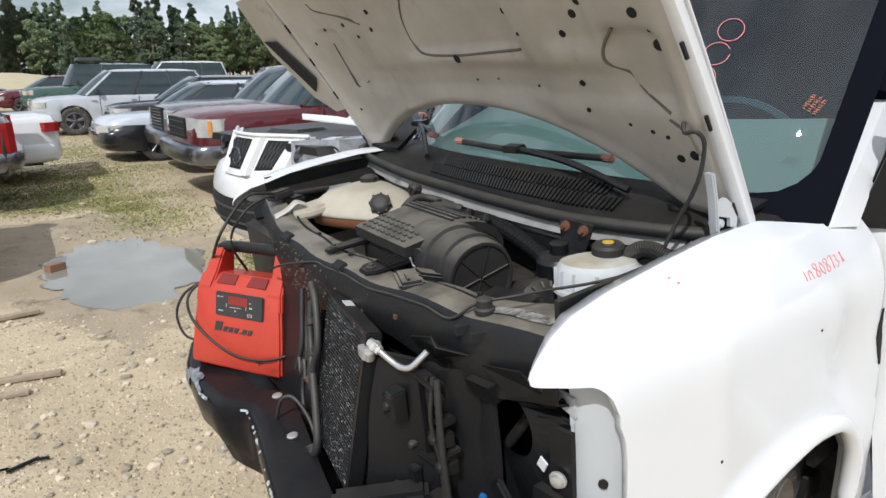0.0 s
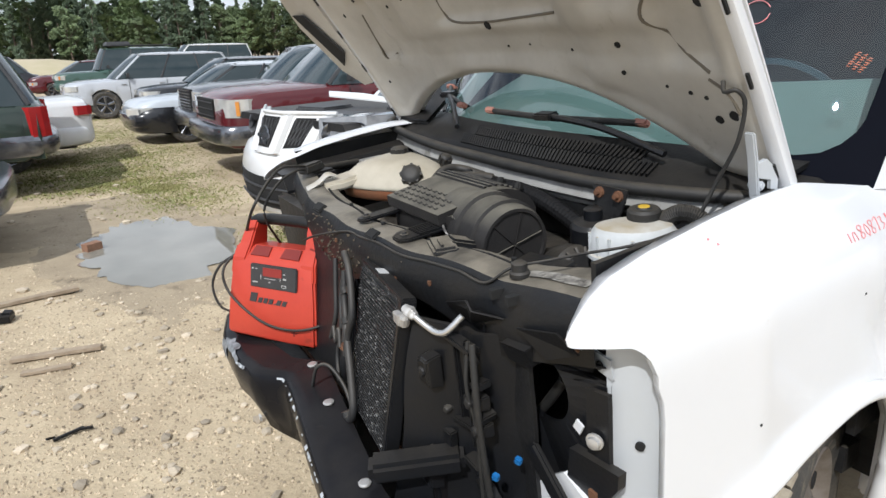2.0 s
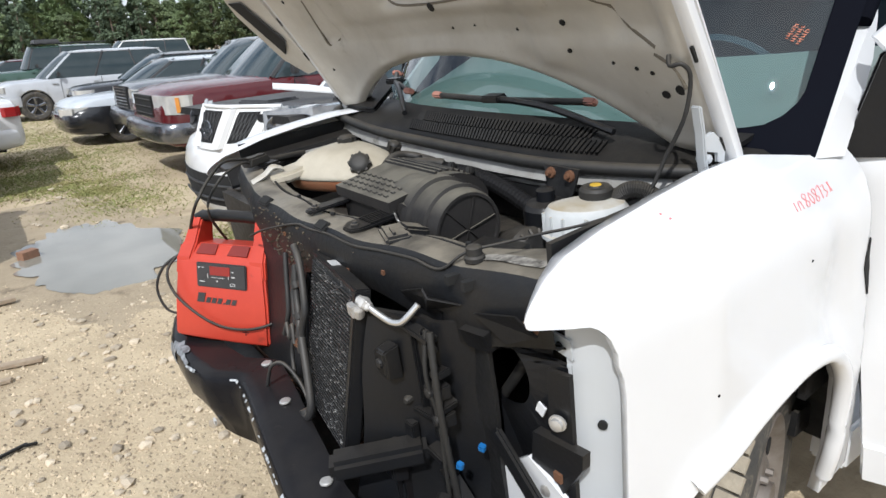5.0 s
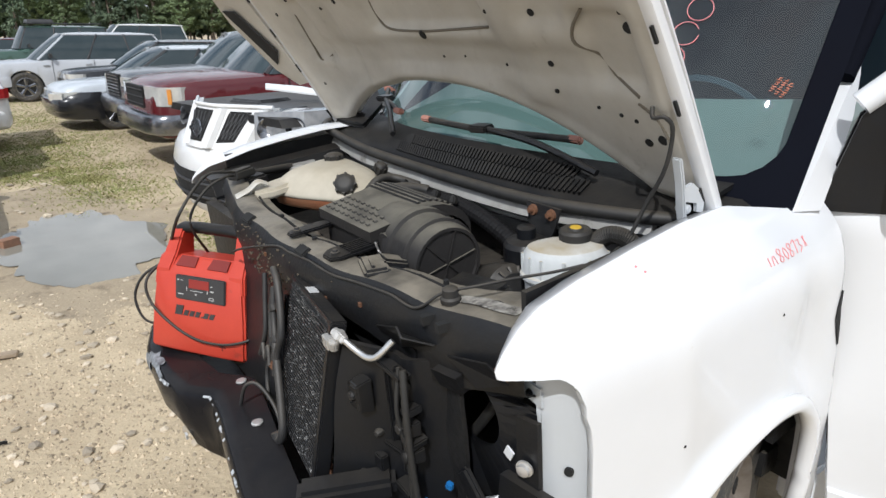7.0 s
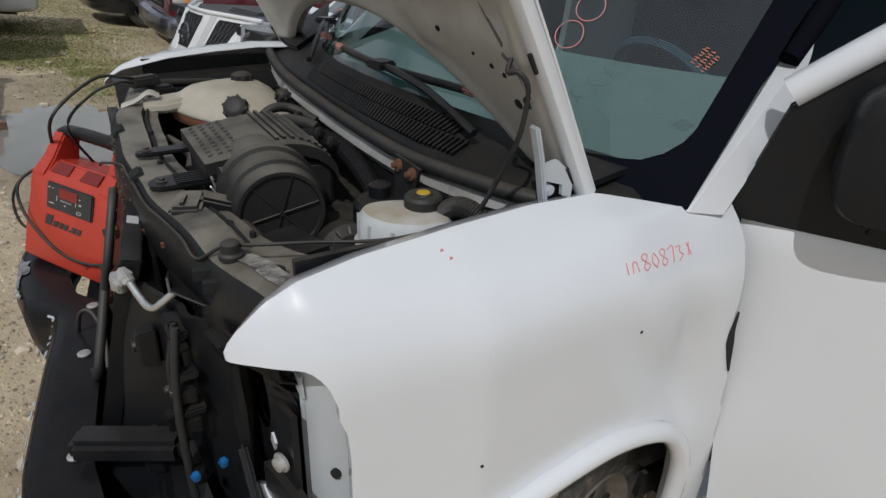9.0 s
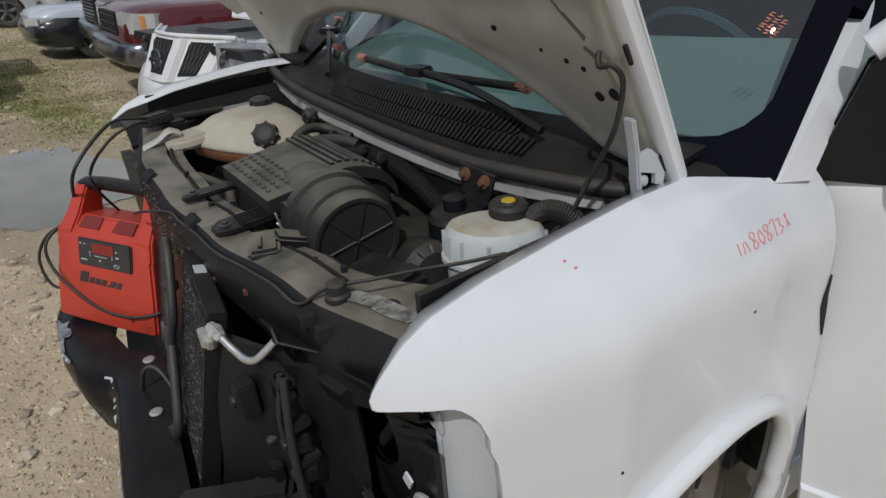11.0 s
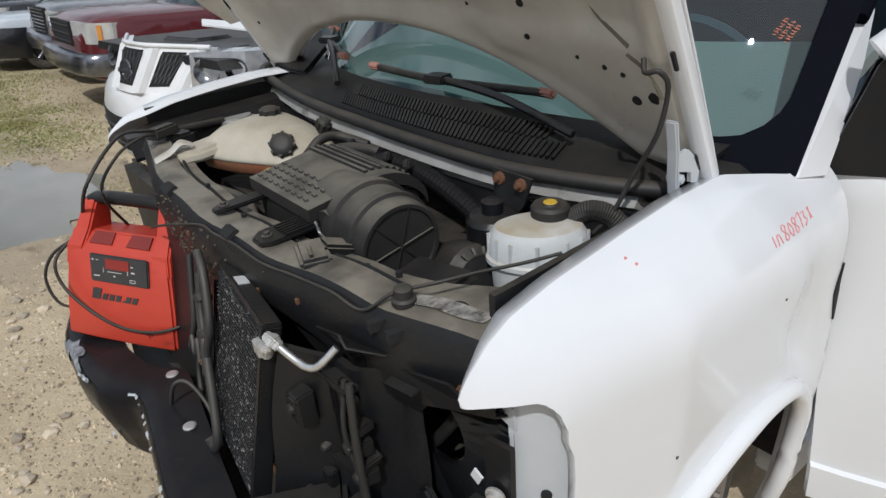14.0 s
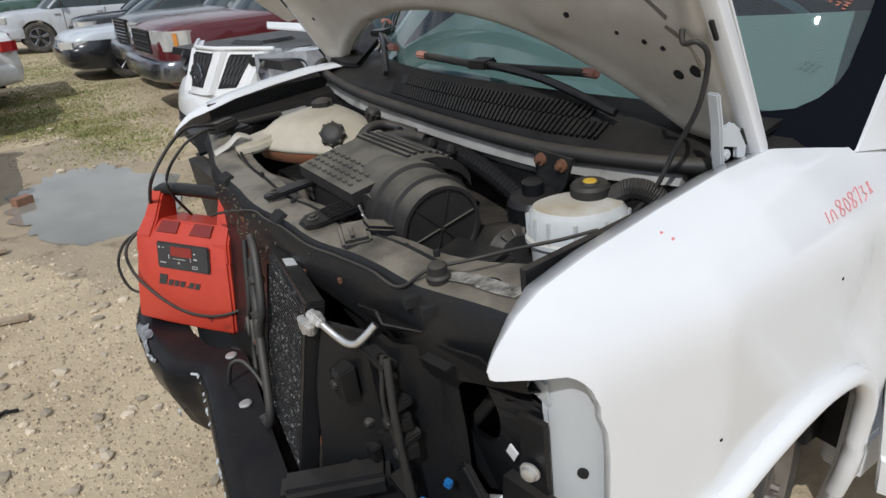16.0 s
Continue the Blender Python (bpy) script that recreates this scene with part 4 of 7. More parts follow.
for (x, y, z) in ((0.006, -0.640, 1.092), (0.012, -0.682, 1.090)):
    bm = bmesh.new()
    box(bm, (x + 0.012, y, z), (0.03, 0.014, 0.018), (0, 0, -12))
    part("face_slot", bm, M_NEARBLACK, support)
# rusty clip by the fender tip
bm = bmesh.new()
spin(bm, (0.055, -0.80, 1.03), (-1, -0.3, 0), ((0, 0.017), (0.012, 0.015)), 12)
part("fender_bolt", bm, M_RUST, van)
# lower folded panel of the support near the lamp opening
bm = bmesh.new()
plate(bm, [(0.02, -0.47, 0.99), (0.055, -0.64, 1.0), (0.10, -0.80, 1.03), (0.105, -0.80, 0.955), (0.06, -0.64, 0.93), (0.03, -0.5, 0.96)], 0.006, (1, 0, 0))
part("support_flange", bm, M_BLACK, van)

# air box with its round end
bm = bmesh.new()
rings(bm, [[Vector((0.112, -0.035, z)), Vector((0.108, -0.288, z)), Vector((0.37, -0.30, z)), Vector((0.40, -0.1, z)), Vector((0.36, 0.0, z))] for z in (1.0, 1.122)])
airbox = part("air_filter_box", bm, M_AIRBOX, van, "dusty black air filter box with round end", bevel=0.006)


def lid_at(u, y):
    """Top of the lid: flat in front, falling round towards the back."""
    if u < 0.6:
        return Vector((0.100 + 0.165 * u / 0.6, y, 1.150 + 0.026 * u / 0.6))
    a = (u - 0.6) / 0.4 * radians(80)
    return Vector((0.265 + 0.115 * math.sin(a), y, 1.176 - 0.085 * (1 - math.cos(a))))


bm = bmesh.new()
sheet(bm, lambda u, t: lid_at(u, -0.025 - 0.27 * t - 0.02 * u), [0.0, 0.03, 0.2, 0.4, 0.58, 0.62, 0.7, 0.78, 0.86, 0.94, 1.0], span(0, 1, 6), (0, 0, -0.026))
part("box_lid", bm, M_AIRBOX, airbox, smooth=40)
for k in range(4):
    for i in range(9):
        bm = bmesh.new()
        box(bm, lid_at(0.07 + 0.075 * k, -0.045 - 0.026 * i) + Vector((0, 0, 0.002)), (0.009, 0.017, 0.004), (0, -9, -8), 0.7)
        part("lid_rib", bm, M_AIRBOX, airbox)
for i in range(9):
    bm = bmesh.new()
    u = 0.575 + 0.047 * i
    loops = []
    for t in span(0, 1, 5):
        c = lid_at(u, -0.035 - 0.235 * t)
        a = max(0.0, (u - 0.6) / 0.4 * radians(80))
        n_ = Vector((math.sin(a), 0, math.cos(a)))
        g_ = Vector((math.cos(a), 0, -math.sin(a)))
        loops.append([c - g_ * 0.005, c + g_ * 0.005, c + g_ * 0.0035 + n_ * 0.0055, c - g_ * 0.0035 + n_ * 0.0055])
    rings(bm, loops)
    part("lid_rib", bm, M_AIRBOX, airbox)
bm = bmesh.new()
tube(bm, [(0.12, -0.315, 1.115), (0.17, -0.31, 1.11), (0.24, -0.30, 1.10)], 0.032, 12, 5)
part("lid_barrel", bm, M_AIRBOX, airbox, smooth=40)
bm = bmesh.new()
spin(bm, (0.222, -0.192, 1.086), (-0.07, -1, 0.0), ((0, 0.075), (0.02, 0.090), (0.08, 0.094), (0.125, 0.094), (0.13, 0.104), (0.155, 0.104), (0.16, 0.096), (0.21, 0.096), (0.215, 0.099), (0.225, 0.099), (0.229, 0.092), (0.252, 0.091), (0.264, 0.086), (0.264, 0.079), (0.258, 0.077), (0.258, 0.01)), 44)
part("round_end", bm, M_AIRBOX, airbox, smooth=35)
for i in range(6):
    bm = bmesh.new()
    a = radians(60 * i + 12)
    box(bm, Vector((0.204, -0.450, 1.086)) + Vector((math.cos(a) * 0.039, -0.002 - 0.07 * math.cos(a) * 0.045, math.sin(a) * 0.039)), (0.074, 0.004, 0.0024), (0, -math.degrees(a), -4))
    part("end_rib", bm, M_AIRBOX, airbox)
bm = bmesh.new()
tube(bm, [(0.12, -0.295, 1.10), (0.108, -0.30, 1.125), (0.115, -0.305, 1.09), (0.10, -0.325, 1.115), (0.118, -0.33, 1.08)], 0.0022, 5, 6)
part("wire_clip", bm, M_STEEL, airbox)
for (x0, y0, ln) in ((0.012, -0.272, 0.14), (0.012, -0.060, 0.13)):
    bm = bmesh.new()
    w = 0.036 if ln > 0.135 else 0.022
    rings(bm, [[Vector((x0 + d, y0 + s * w * k + 0.05 * d, 1.106 + h + 0.003 * k)) for s, h in ((-1, 0), (1, 0), (1, 0.010), (-1, 0.010))] for d, k in ((-0.02, 0.5), (0.0, 0.95), (0.05, 1.0), (ln, 0.9))])
    pad = part("mount_foot", bm, M_BLACK, airbox, "black plastic mounting foot with bolt", bevel=0.003)
    for i in range(6 if ln > 0.135 else 0):
        bm = bmesh.new()
        box(bm, (x0 + 0.085, y0 - 0.026 + 0.0105 * i, 1.120), (0.11, 0.004, 0.006), (0, 0, 3))
        part("foot_rib", bm, M_BLACK, pad)
    bm = bmesh.new()
    spin(bm, (x0 + 0.005, y0, 1.117), (0, 0, 1), ((0, 0.011), (0.004, 0.011), (0.005, 0.007), (0.010, 0.006)), 12)
    part("foot_bolt", bm, M_HOSE, pad, smooth=30)
bm = bmesh.new()
box(bm, (0.045, -0.40, 1.118), (0.06, 0.10, 0.016), (0, 0, -20), 0.9)
box(bm, (0.035, -0.41, 1.124), (0.02, 0.06, 0.016), (0, 0, -20), 0.9)
box(bm, (0.11, -0.40, 1.10), (0.10, 0.05, 0.03), (0, 20, -10))
part("support_bracket", bm, M_SUPPORT, van, bevel=0.006)
bm = bmesh.new()
tube(bm, [(0.10, -0.37, 1.09), (0.14, -0.47, 1.06), (0.16, -0.52, 1.02)], 0.016, 8, 6)
part("bay_hose", bm, M_RUBBER, van, smooth=60)

# coolant tank
def ring_at(pts, z, grow=0.0):
    c = Vector((sum(p[0] for p in pts) / len(pts), sum(p[1] for p in pts) / len(pts), 0))
    return [Vector((*(c + (Vector((x, y, 0)) - c) * (1 + grow)).to_2d(), z)) for x, y in pts]


def rounded(pts, n=4):
    q = smooth_line([*pts, pts[0]], n)[:-1]
    return [(p.x, p.y) for p in q]


T_OUT = rounded([(0.13, 0.40, 0), (0.16, 0.30, 0), (0.20, 0.215, 0), (0.255, 0.125, 0), (0.335, 0.10, 0), (0.42, 0.15, 0), (0.455, 0.30, 0), (0.45, 0.44, 0), (0.36, 0.50, 0), (0.25, 0.48, 0), (0.17, 0.45, 0)])
bm = bmesh.new()
rings(bm, [ring_at(T_OUT, 1.092, -0.03), ring_at(T_OUT, 1.096, 0.0), ring_at(T_OUT, 1.104, 0.0), ring_at(T_OUT, 1.112, -0.05), ring_at(T_OUT, 1.140, -0.20), ring_at(T_OUT, 1.158, -0.36), ring_at(T_OUT, 1.168, -0.55), ring_at(T_OUT, 1.171, -0.8)])
tank = part("coolant_tank", bm, M_TANK, van, "cream plastic coolant tank, stained, dusty", smooth=50)
bm = bmesh.new()
rings(bm, [ring_at(T_OUT, 1.052, -0.20), ring_at(T_OUT, 1.062, -0.10), ring_at(T_OUT, 1.092, -0.03)])
part("tank_base", bm, M_COOLANT, tank, "lower half with orange coolant", smooth=40)
bm = bmesh.new()
rings(bm, [[Vector((x, y, 1.09 + h + 0.10 * max(0.0, x - 0.07))) for x, y in ((0.055, 0.355), (0.06, 0.405), (0.12, 0.425), (0.20, 0.43), (0.21, 0.33), (0.12, 0.33))] for h in (0.0, 0.034)])
part("tank_neck", bm, M_TANK, tank, bevel=0.010, smooth=50)
bm = bmesh.new()
tube(bm, [(0.11, 0.375, 1.138), (0.085, 0.378, 1.148), (0.055, 0.385, 1.128), (0.015, 0.395, 1.112)], 0.024, 8, 6, 0.0, 0.3)
part("tank_tab", bm, M_RES, tank, "white mounting tab", smooth=60)
bm = bmesh.new()
box(bm, (0.235, 0.36, 1.148), (0.055, 0.035, 0.006), (-14, -10, 38))
part("tank_label", bm, M_HOSE, tank)
for (x, y, z, r, ax) in ((0.345, 0.36, 1.162, 0.028, (0, 0, 1)), (0.275, 0.155, 1.135, 0.031, (-0.45, -0.6, 0.65)), (0.405, 0.17, 1.150, 0.018, (0.1, -0.5, 0.8))):
    bm = bmesh.new()
    spin(bm, (x, y, z), ax, ((-0.01, r * 0.8), (0, r), (0.022, r), (0.027, r * 0.8), (0.030, r * 0.5)), 18)
    cap = part("tank_cap", bm, M_RUBBER, tank, "black screw cap", smooth=30)
    A = Vector(ax).normalized()
    u = A.orthogonal().normalized()
    w = A.cross(u)
    for i in range(8):
        bm = bmesh.new()
        a = 2 * math.pi * i / 8
        spin(bm, Vector((x, y, z)) + (u * math.cos(a) + w * math.sin(a)) * r, A, ((0.0, 0.005), (0.022, 0.005)), 6)
        part("cap_grip", bm, M_RUBBER, cap)
bm = bmesh.new()
spin(bm, (0.175, 0.055, 1.09), (0, 0, 1), ((0, 0.022), (0.02, 0.022), (0.024, 0.014)), 14)
box(bm, (0.175, 0.055, 1.118), (0.036, 0.012, 0.012), (0, 0, 30))
part("oil_cap", bm, M_YELLOW, van, "yellow filler cap", smooth=30)

# hoses across the bay
for pts, r, rid, mat in (
        (((0.345, 0.10, 1.07), (0.35, 0.06, 1.115), (0.38, 0.0, 1.135), (0.41, -0.08, 1.135), (0.40, -0.02, 1.12)), 0.016, 0, M_RUBBER),
        (((0.30, 0.13, 1.08), (0.32, 0.10, 1.12), (0.36, 0.10, 1.145), (0.41, 0.09, 1.14), (0.45, 0.02, 1.12)), 0.013, 0, M_RUBBER),
        (((0.34, -0.05, 1.09), (0.40, -0.08, 1.115), (0.43, -0.17, 1.115), (0.435, -0.28, 1.10), (0.43, -0.40, 1.07), (0.42, -0.50, 1.03)), 0.022, 0.025, M_CORR),
        (((0.44, -0.67, 1.13), (0.455, -0.70, 1.15), (0.475, -0.73, 1.14), (0.49, -0.75, 1.10), (0.48, -0.76, 1.05)), 0.020, 0.05, M_RUBBER),
        (((0.42, -0.72, 1.06), (0.44, -0.74, 1.10), (0.475, -0.76, 1.12)), 0.008, 0, M_HOSE),
        (((0.05, 0.62, 1.08), (0.10, 0.60, 1.12), (0.25, 0.64, 1.11), (0.40, 0.70, 1.09), (0.5, 0.72, 1.1)), 0.013, 0, M_RUBBER),
        (((0.10, 0.24, 1.05), (0.14, 0.15, 1.03), (0.12, 0.05, 1.02)), 0.014, 0, M_HOSE)):
    bm = bmesh.new()
    tube(bm, pts, r, 12, 20 if rid else 6, rid)
    part("bay_hose", bm, mat, van, smooth=None if rid else 60)
for y in (-0.14, 0.02, -0.22):
    bm = bmesh.new()
    box(bm, (0.40, y, 1.140), (0.022, 0.018, 0.022), (0, 20, 20))
    part("hose_clamp", bm, M_RUBBER, van, bevel=0.004)

# brake fluid reservoir and its neighbours
R_OUT = [(0.375 + 0.062 * math.copysign(abs(math.cos(a)) ** 0.8, math.cos(a)) * 1.0 + 0.018 * math.cos(a), -0.645 + 0.072 * math.sin(a) - 0.03 * math.cos(a)) for a in [2 * math.pi * i / 32 for i in range(32)]]
bm = bmesh.new()
rings(bm, [ring_at(R_OUT, 1.01, -0.1), ring_at(R_OUT, 1.062, -0.06), ring_at(R_OUT, 1.066, 0.03), ring_at(R_OUT, 1.074, 0.03), ring_at(R_OUT, 1.078, -0.03), ring_at(R_OUT, 1.122, -0.07), ring_at(R_OUT, 1.134, -0.16), ring_at(R_OUT, 1.138, -0.4)])
res = part("fluid_reservoir", bm, M_RES, van, "milky white fluid reservoir, dusty top", smooth=35)
for i in range(12):
    bm = bmesh.new()
    a = 2 * math.pi * i / 12
    p = R_OUT[int(i * 32 / 12)]
    box(bm, (0.377 + (p[0] - 0.377) * 0.95, -0.647 + (p[1] + 0.647) * 0.95, 1.098), (0.006, 0.006, 0.044))
    part("reservoir_rib", bm, M_RES, res)
bm = bmesh.new()
spin(bm, (0.415, -0.638, 1.134), (0, 0, 1), ((0, 0.03), (0.004, 0.036), (0.02, 0.036), (0.026, 0.031), (0.026, 0.018), (0.029, 0.016)), 20)
rc = part("reservoir_cap", bm, M_RUBBER, res, "black cap with yellow print", smooth=30)
bm = bmesh.new()
spin(bm, (0.415, -0.638, 1.163), (0, 0, 1), ((0, 0.013), (0.0012, 0.012)), 12)
part("cap_print", bm, M_YELLOW, rc)
bm = bmesh.new()
spin(bm, (0.385, -0.515, 0.99), (0, 0, 1), ((0, 0.05), (0.01, 0.054), (0.11, 0.054), (0.12, 0.046), (0.124, 0.03), (0.126, 0.022), (0.15, 0.022), (0.154, 0.016)), 24)
part("vapour_canister", bm, M_BLACK, van, "black canister", smooth=35)
bm = bmesh.new()
spin(bm, (0.225, -0.765, 1.05), (0, 0, 1), ((0, 0.03), (0.045, 0.03), (0.047, 0.038), (0.06, 0.04), (0.066, 0.034)), 20)
part("washer_cap", bm, M_BLACK, van, "black washer filler cap", smooth=30)
bm = bmesh.new()
box(bm, (0.225, -0.765, 1.118), (0.03, 0.012, 0.002), (0, 0, 40))
part("cap_symbol", bm, M_PRINT, van)
bm = bmesh.new()
plate(bm, [(0.455, -0.45, 1.175), (0.455, -0.56, 1.175), (0.45, -0.545, 1.12), (0.44, -0.52, 1.075), (0.44, -0.49, 1.075), (0.45, -0.46, 1.12)], 0.006, (-1, 0, 0))
br = part("bay_bracket", bm, M_BAY, van, "dark bracket with two rusty bolts")
for y in (-0.475, -0.535):
    bm = bmesh.new()
    spin(bm, (0.449, y, 1.158), (-1, 0, 0.1), ((0, 0.014), (0.008, 0.013), (0.009, 0.007), (0.018, 0.006)), 12)
    part("bracket_bolt", bm, M_RUST, br)
# alternator with its vents
bm = bmesh.new()
spin(bm, (0.32, -0.50, 0.99), (-0.2, -1, 0.35), ((-0.06, 0.07), (0.0, 0.075), (0.05, 0.07), (0.07, 0.05), (0.07, 0.02)), 24)
alt = part("alternator", bm, M_BAY, van, "dull grey alternator", smooth=35)
A = Vector((-0.2, -1, 0.35)).normalized()
u = A.orthogonal().normalized()
w = A.cross(u)
for i in range(16):
    bm = bmesh.new()
    a = 2 * math.pi * i / 16
    d = u * math.cos(a) + w * math.sin(a)
    q = Vector((0.32, -0.50, 0.99)) + A * 0.066 + d * 0.052
    tube(bm, [q - d * 0.016, q, q + d * 0.012 - A * 0.006], 0.0042, 5, 2)
    part("alternator_fin", bm, M_HOSE, alt)
# engine block below, firewall, inner fenders, floor of the bay
bm = bmesh.new()
box(bm, (0.36, -0.1, 0.88), (0.42, 0.55, 0.24))
box(bm, (0.30, -0.35, 0.93), (0.22, 0.3, 0.18), (0, 0, 10))
box(bm, (0.34, 0.33, 0.93), (0.3, 0.35, 0.10))
spin(bm, (0.16, -0.15, 0.9), (-1, 0, 0), ((0, 0.12), (0.03, 0.12), (0.03, 0.09)), 24)
part("engine_block", bm, M_BAY, van, bevel=0.015)
bm = bmesh.new()
sheet(bm, lambda y, k: Vector((seal_x(y) + (0.006, -0.012, 0.02, 0.05)[k], y, (1.155, 1.125, 1.105, 0.5)[k])), span(-0.72, 0.84, 24), range(4), (0.02, 0, 0))
part("firewall", bm, M_LEDGE, van, "dusty white firewall ledge, greyed for shade", smooth=30)
bm = bmesh.new()
sheet(bm, lambda y, k: Vector((seal_x(y) + 0.004, y, (1.10, 0.5)[k])), span(-0.74, 0.80, 12), range(2), (0.005, 0, 0))
part("firewall_insulation", bm, M_BAY, van)
for sd in (-1, 1):
    bm = bmesh.new()
    sheet(bm, lambda x, z, sd=sd: Vector((x, sd * (0.745 + 0.04 * (z > 1.1)), z)), span(0.12, 0.62, 8), (0.5, 0.8, 1.05, 1.12, 1.165), (0, sd * 0.012, 0))
    part("inner_fender", bm, M_BAY, van)
bm = bmesh.new()
box(bm, (0.4, 0, 0.5), (0.9, 1.5, 0.05))
part("bay_floor", bm, M_BAY, van)
bm = bmesh.new()
box(bm, (0.16, -0.57, 1.03), (0.16, 0.14, 0.10), (0, 0, 15))
part("fuse_box", bm, M_BLACK, van, bevel=0.012)
# far side: box and bracket behind the support, wiring
bm = bmesh.new()
box(bm, (0.13, 0.60, 1.10), (0.09, 0.13, 0.05), (0, 0, 12), 0.9)
part("relay_box", bm, M_BLACK, van, bevel=0.008)
bm = bmesh.new()
sheet(bm, lambda x, k: Vector((x, (0.64, 0.67, 0.75)[k], (1.06, 1.115, 1.12)[k] + 0.03 * (x - 0.05))), span(0.02, 0.55, 10), range(3), (0, 0, -0.01))
part("far_inner_fender_top", bm, M_BLACK, van)
bm = bmesh.new()
spin(bm, (0.36, 0.66, 1.08), (0, 0, 1), ((0, 0.06), (0.02, 0.06), (0.022, 0.045), (0.03, 0.045)), 20)
part("strut_cap", bm, M_STEEL, van, smooth=40)

# ---- front: condenser, tubes, shrouds, lamp bracket ----
bm = bmesh.new()
box(bm, (-0.122, -0.280, 0.85), (0.024, 0.285, 0.37), (0, 14.5, 0))
cond = part("condenser", bm, M_COND, van, "black condenser with grit and flaked fins")
for i in range(40):
    bm = bmesh.new()
    z = 0.678 + 0.0088 * i
    box(bm, (-0.136 + (z - 0.85) * 0.2586, -0.280, z), (0.008, 0.275, 0.0034), (0, 14.5, 0))
    part("condenser_tube", bm, M_COND, cond)
bm = bmesh.new()
box(bm, (-0.122, -0.43, 0.85), (0.036, 0.02, 0.385), (0, 14.5, 0))
box(bm, (-0.072, -0.285, 1.035), (0.034, 0.30, 0.012), (0, 14.5, 0))
part("condenser_frame", bm, M_BLACK, cond, bevel=0.003)
bm = bmesh.new()
box(bm, (-0.072, -0.252, 1.043), (0.022, 0.035, 0.002), (0, 14.5, 0))
part("condenser_label", bm, M_PRINT, cond)
bm = bmesh.new()
spin(bm, (-0.083, -0.455, 1.023), (0.39, -0.80, -0.45), ((-0.016, 0.010), (-0.006, 0.011), (-0.003, 0.015), (0.008, 0.015), (0.011, 0.012), (0.02, 0.0105)), 6)
spin(bm, (-0.094, -0.448, 1.001), (0, -0.3, 1), ((-0.013, 0.008), (-0.009, 0.012), (0.010, 0.013), (0.016, 0.010)), 10)
box(bm, (-0.100, -0.437, 1.006), (0.020, 0.03, 0.026))
fitg = part("pipe_fitting", bm, M_STEEL, cond, "oxidised pipe fitting", bevel=0.002)
bm = bmesh.new()
tube(bm, [(-0.078, -0.464, 1.018), (-0.070, -0.482, 1.008), (-0.059, -0.504, 0.997), (-0.051, -0.521, 0.993), (-0.040, -0.535, 0.995), (-0.027, -0.544, 1.007), (-0.003, -0.550, 1.028)], 0.0070, 10, 5)
part("refrigerant_pipe", bm, M_ALU, cond, "bright bent aluminium pipe", smooth=60)
cond.matrix_basis = Matrix.Translation((-0.122, -0.43, 0)) @ pose(0, 0, 0, 0, 0, -8) @ Matrix.Translation((0.122, 0.43, 0))


def cond_pt(y, z, off=0.03):
    """A point just in front of the leaning condenser."""
    return Vector((-0.122 + (z - 0.85) * 0.2586 - off + 0.10 * max(0.0, y + 0.43), y, z))


for pts, r in (((( -0.075, 1.045), (-0.115, 1.02), (-0.150, 0.97), (-0.172, 0.91), (-0.155, 0.86), (-0.152, 0.80)), 0.0095),
               (((-0.13, 0.875), (-0.165, 0.82), (-0.205, 0.76), (-0.235, 0.70), (-0.225, 0.665), (-0.19, 0.655)), 0.0105),
               (((-0.085, 1.0), (-0.105, 0.93), (-0.13, 0.88), (-0.13, 0.83)), 0.0085),
               (((-0.03, 0.83), (-0.06, 0.80), (-0.075, 0.84), (-0.10, 0.80)), 0.006)):
    bm = bmesh.new()
    tube(bm, [cond_pt(y, z) for y, z in pts], r, 10, 8)
    part("cooler_hose", bm, M_HOSE, van, "weathered grey cooler hose", smooth=60)
for y, z in ((-0.128, 0.885), (-0.10, 0.955), (-0.20, 0.665)):
    bm = bmesh.new()
    spin(bm, cond_pt(y, z), (0, -0.5, -1), ((-0.008, 0.014), (0.008, 0.014)), 12)
    part("hose_clamp", bm, M_HOSE, van, smooth=30)
for y, z in ((-0.10, 0.955), (-0.11, 0.80)):
    bm = bmesh.new()
    box(bm, cond_pt(y, z, 0.02), (0.018, 0.05, 0.02), (0, 14, 0))
    part("cooler_bracket", bm, M_RUST, van, bevel=0.003)
bm = bmesh.new()
box(bm, (0.0, 0.2, 0.80), (0.03, 0.9, 0.5))
part("radiator", bm, M_BAY, van, "dark radiator core behind the hoses")
for pts, r in ((((-0.06, 0.99), (-0.05, 0.92), (-0.075, 0.84), (-0.06, 0.76), (-0.09, 0.70)), 0.006), (((0.02, 1.0), (0.0, 0.93), (-0.02, 0.85), (0.01, 0.78)), 0.007)):
    bm = bmesh.new()
    tube(bm, [cond_pt(y, z, 0.022) for y, z in pts], r, 8, 6)
    part("cooler_hose", bm, M_HOSE, van, "weathered grey cooler hose", smooth=60)
bm = bmesh.new()
tube(bm, [(-0.205, -0.02, 0.672), (-0.19, -0.045, 0.735), (-0.165, -0.075, 0.745), (-0.15, -0.13, 0.70), (-0.16, -0.20, 0.64)], 0.005, 8, 6)
part("steel_loop", bm, M_HOSE, van, "bent grey steel rod loop", smooth=60)
bm = bmesh.new()
box(bm, (-0.070, 0.11, 0.82), (0.016, 0.34, 0.40), (0, 14.5, 0))
part("oil_cooler", bm, M_BLACK, van, bevel=0.004)
# dark shroud that closes the front behind the condenser and the baffle
bm = bmesh.new()
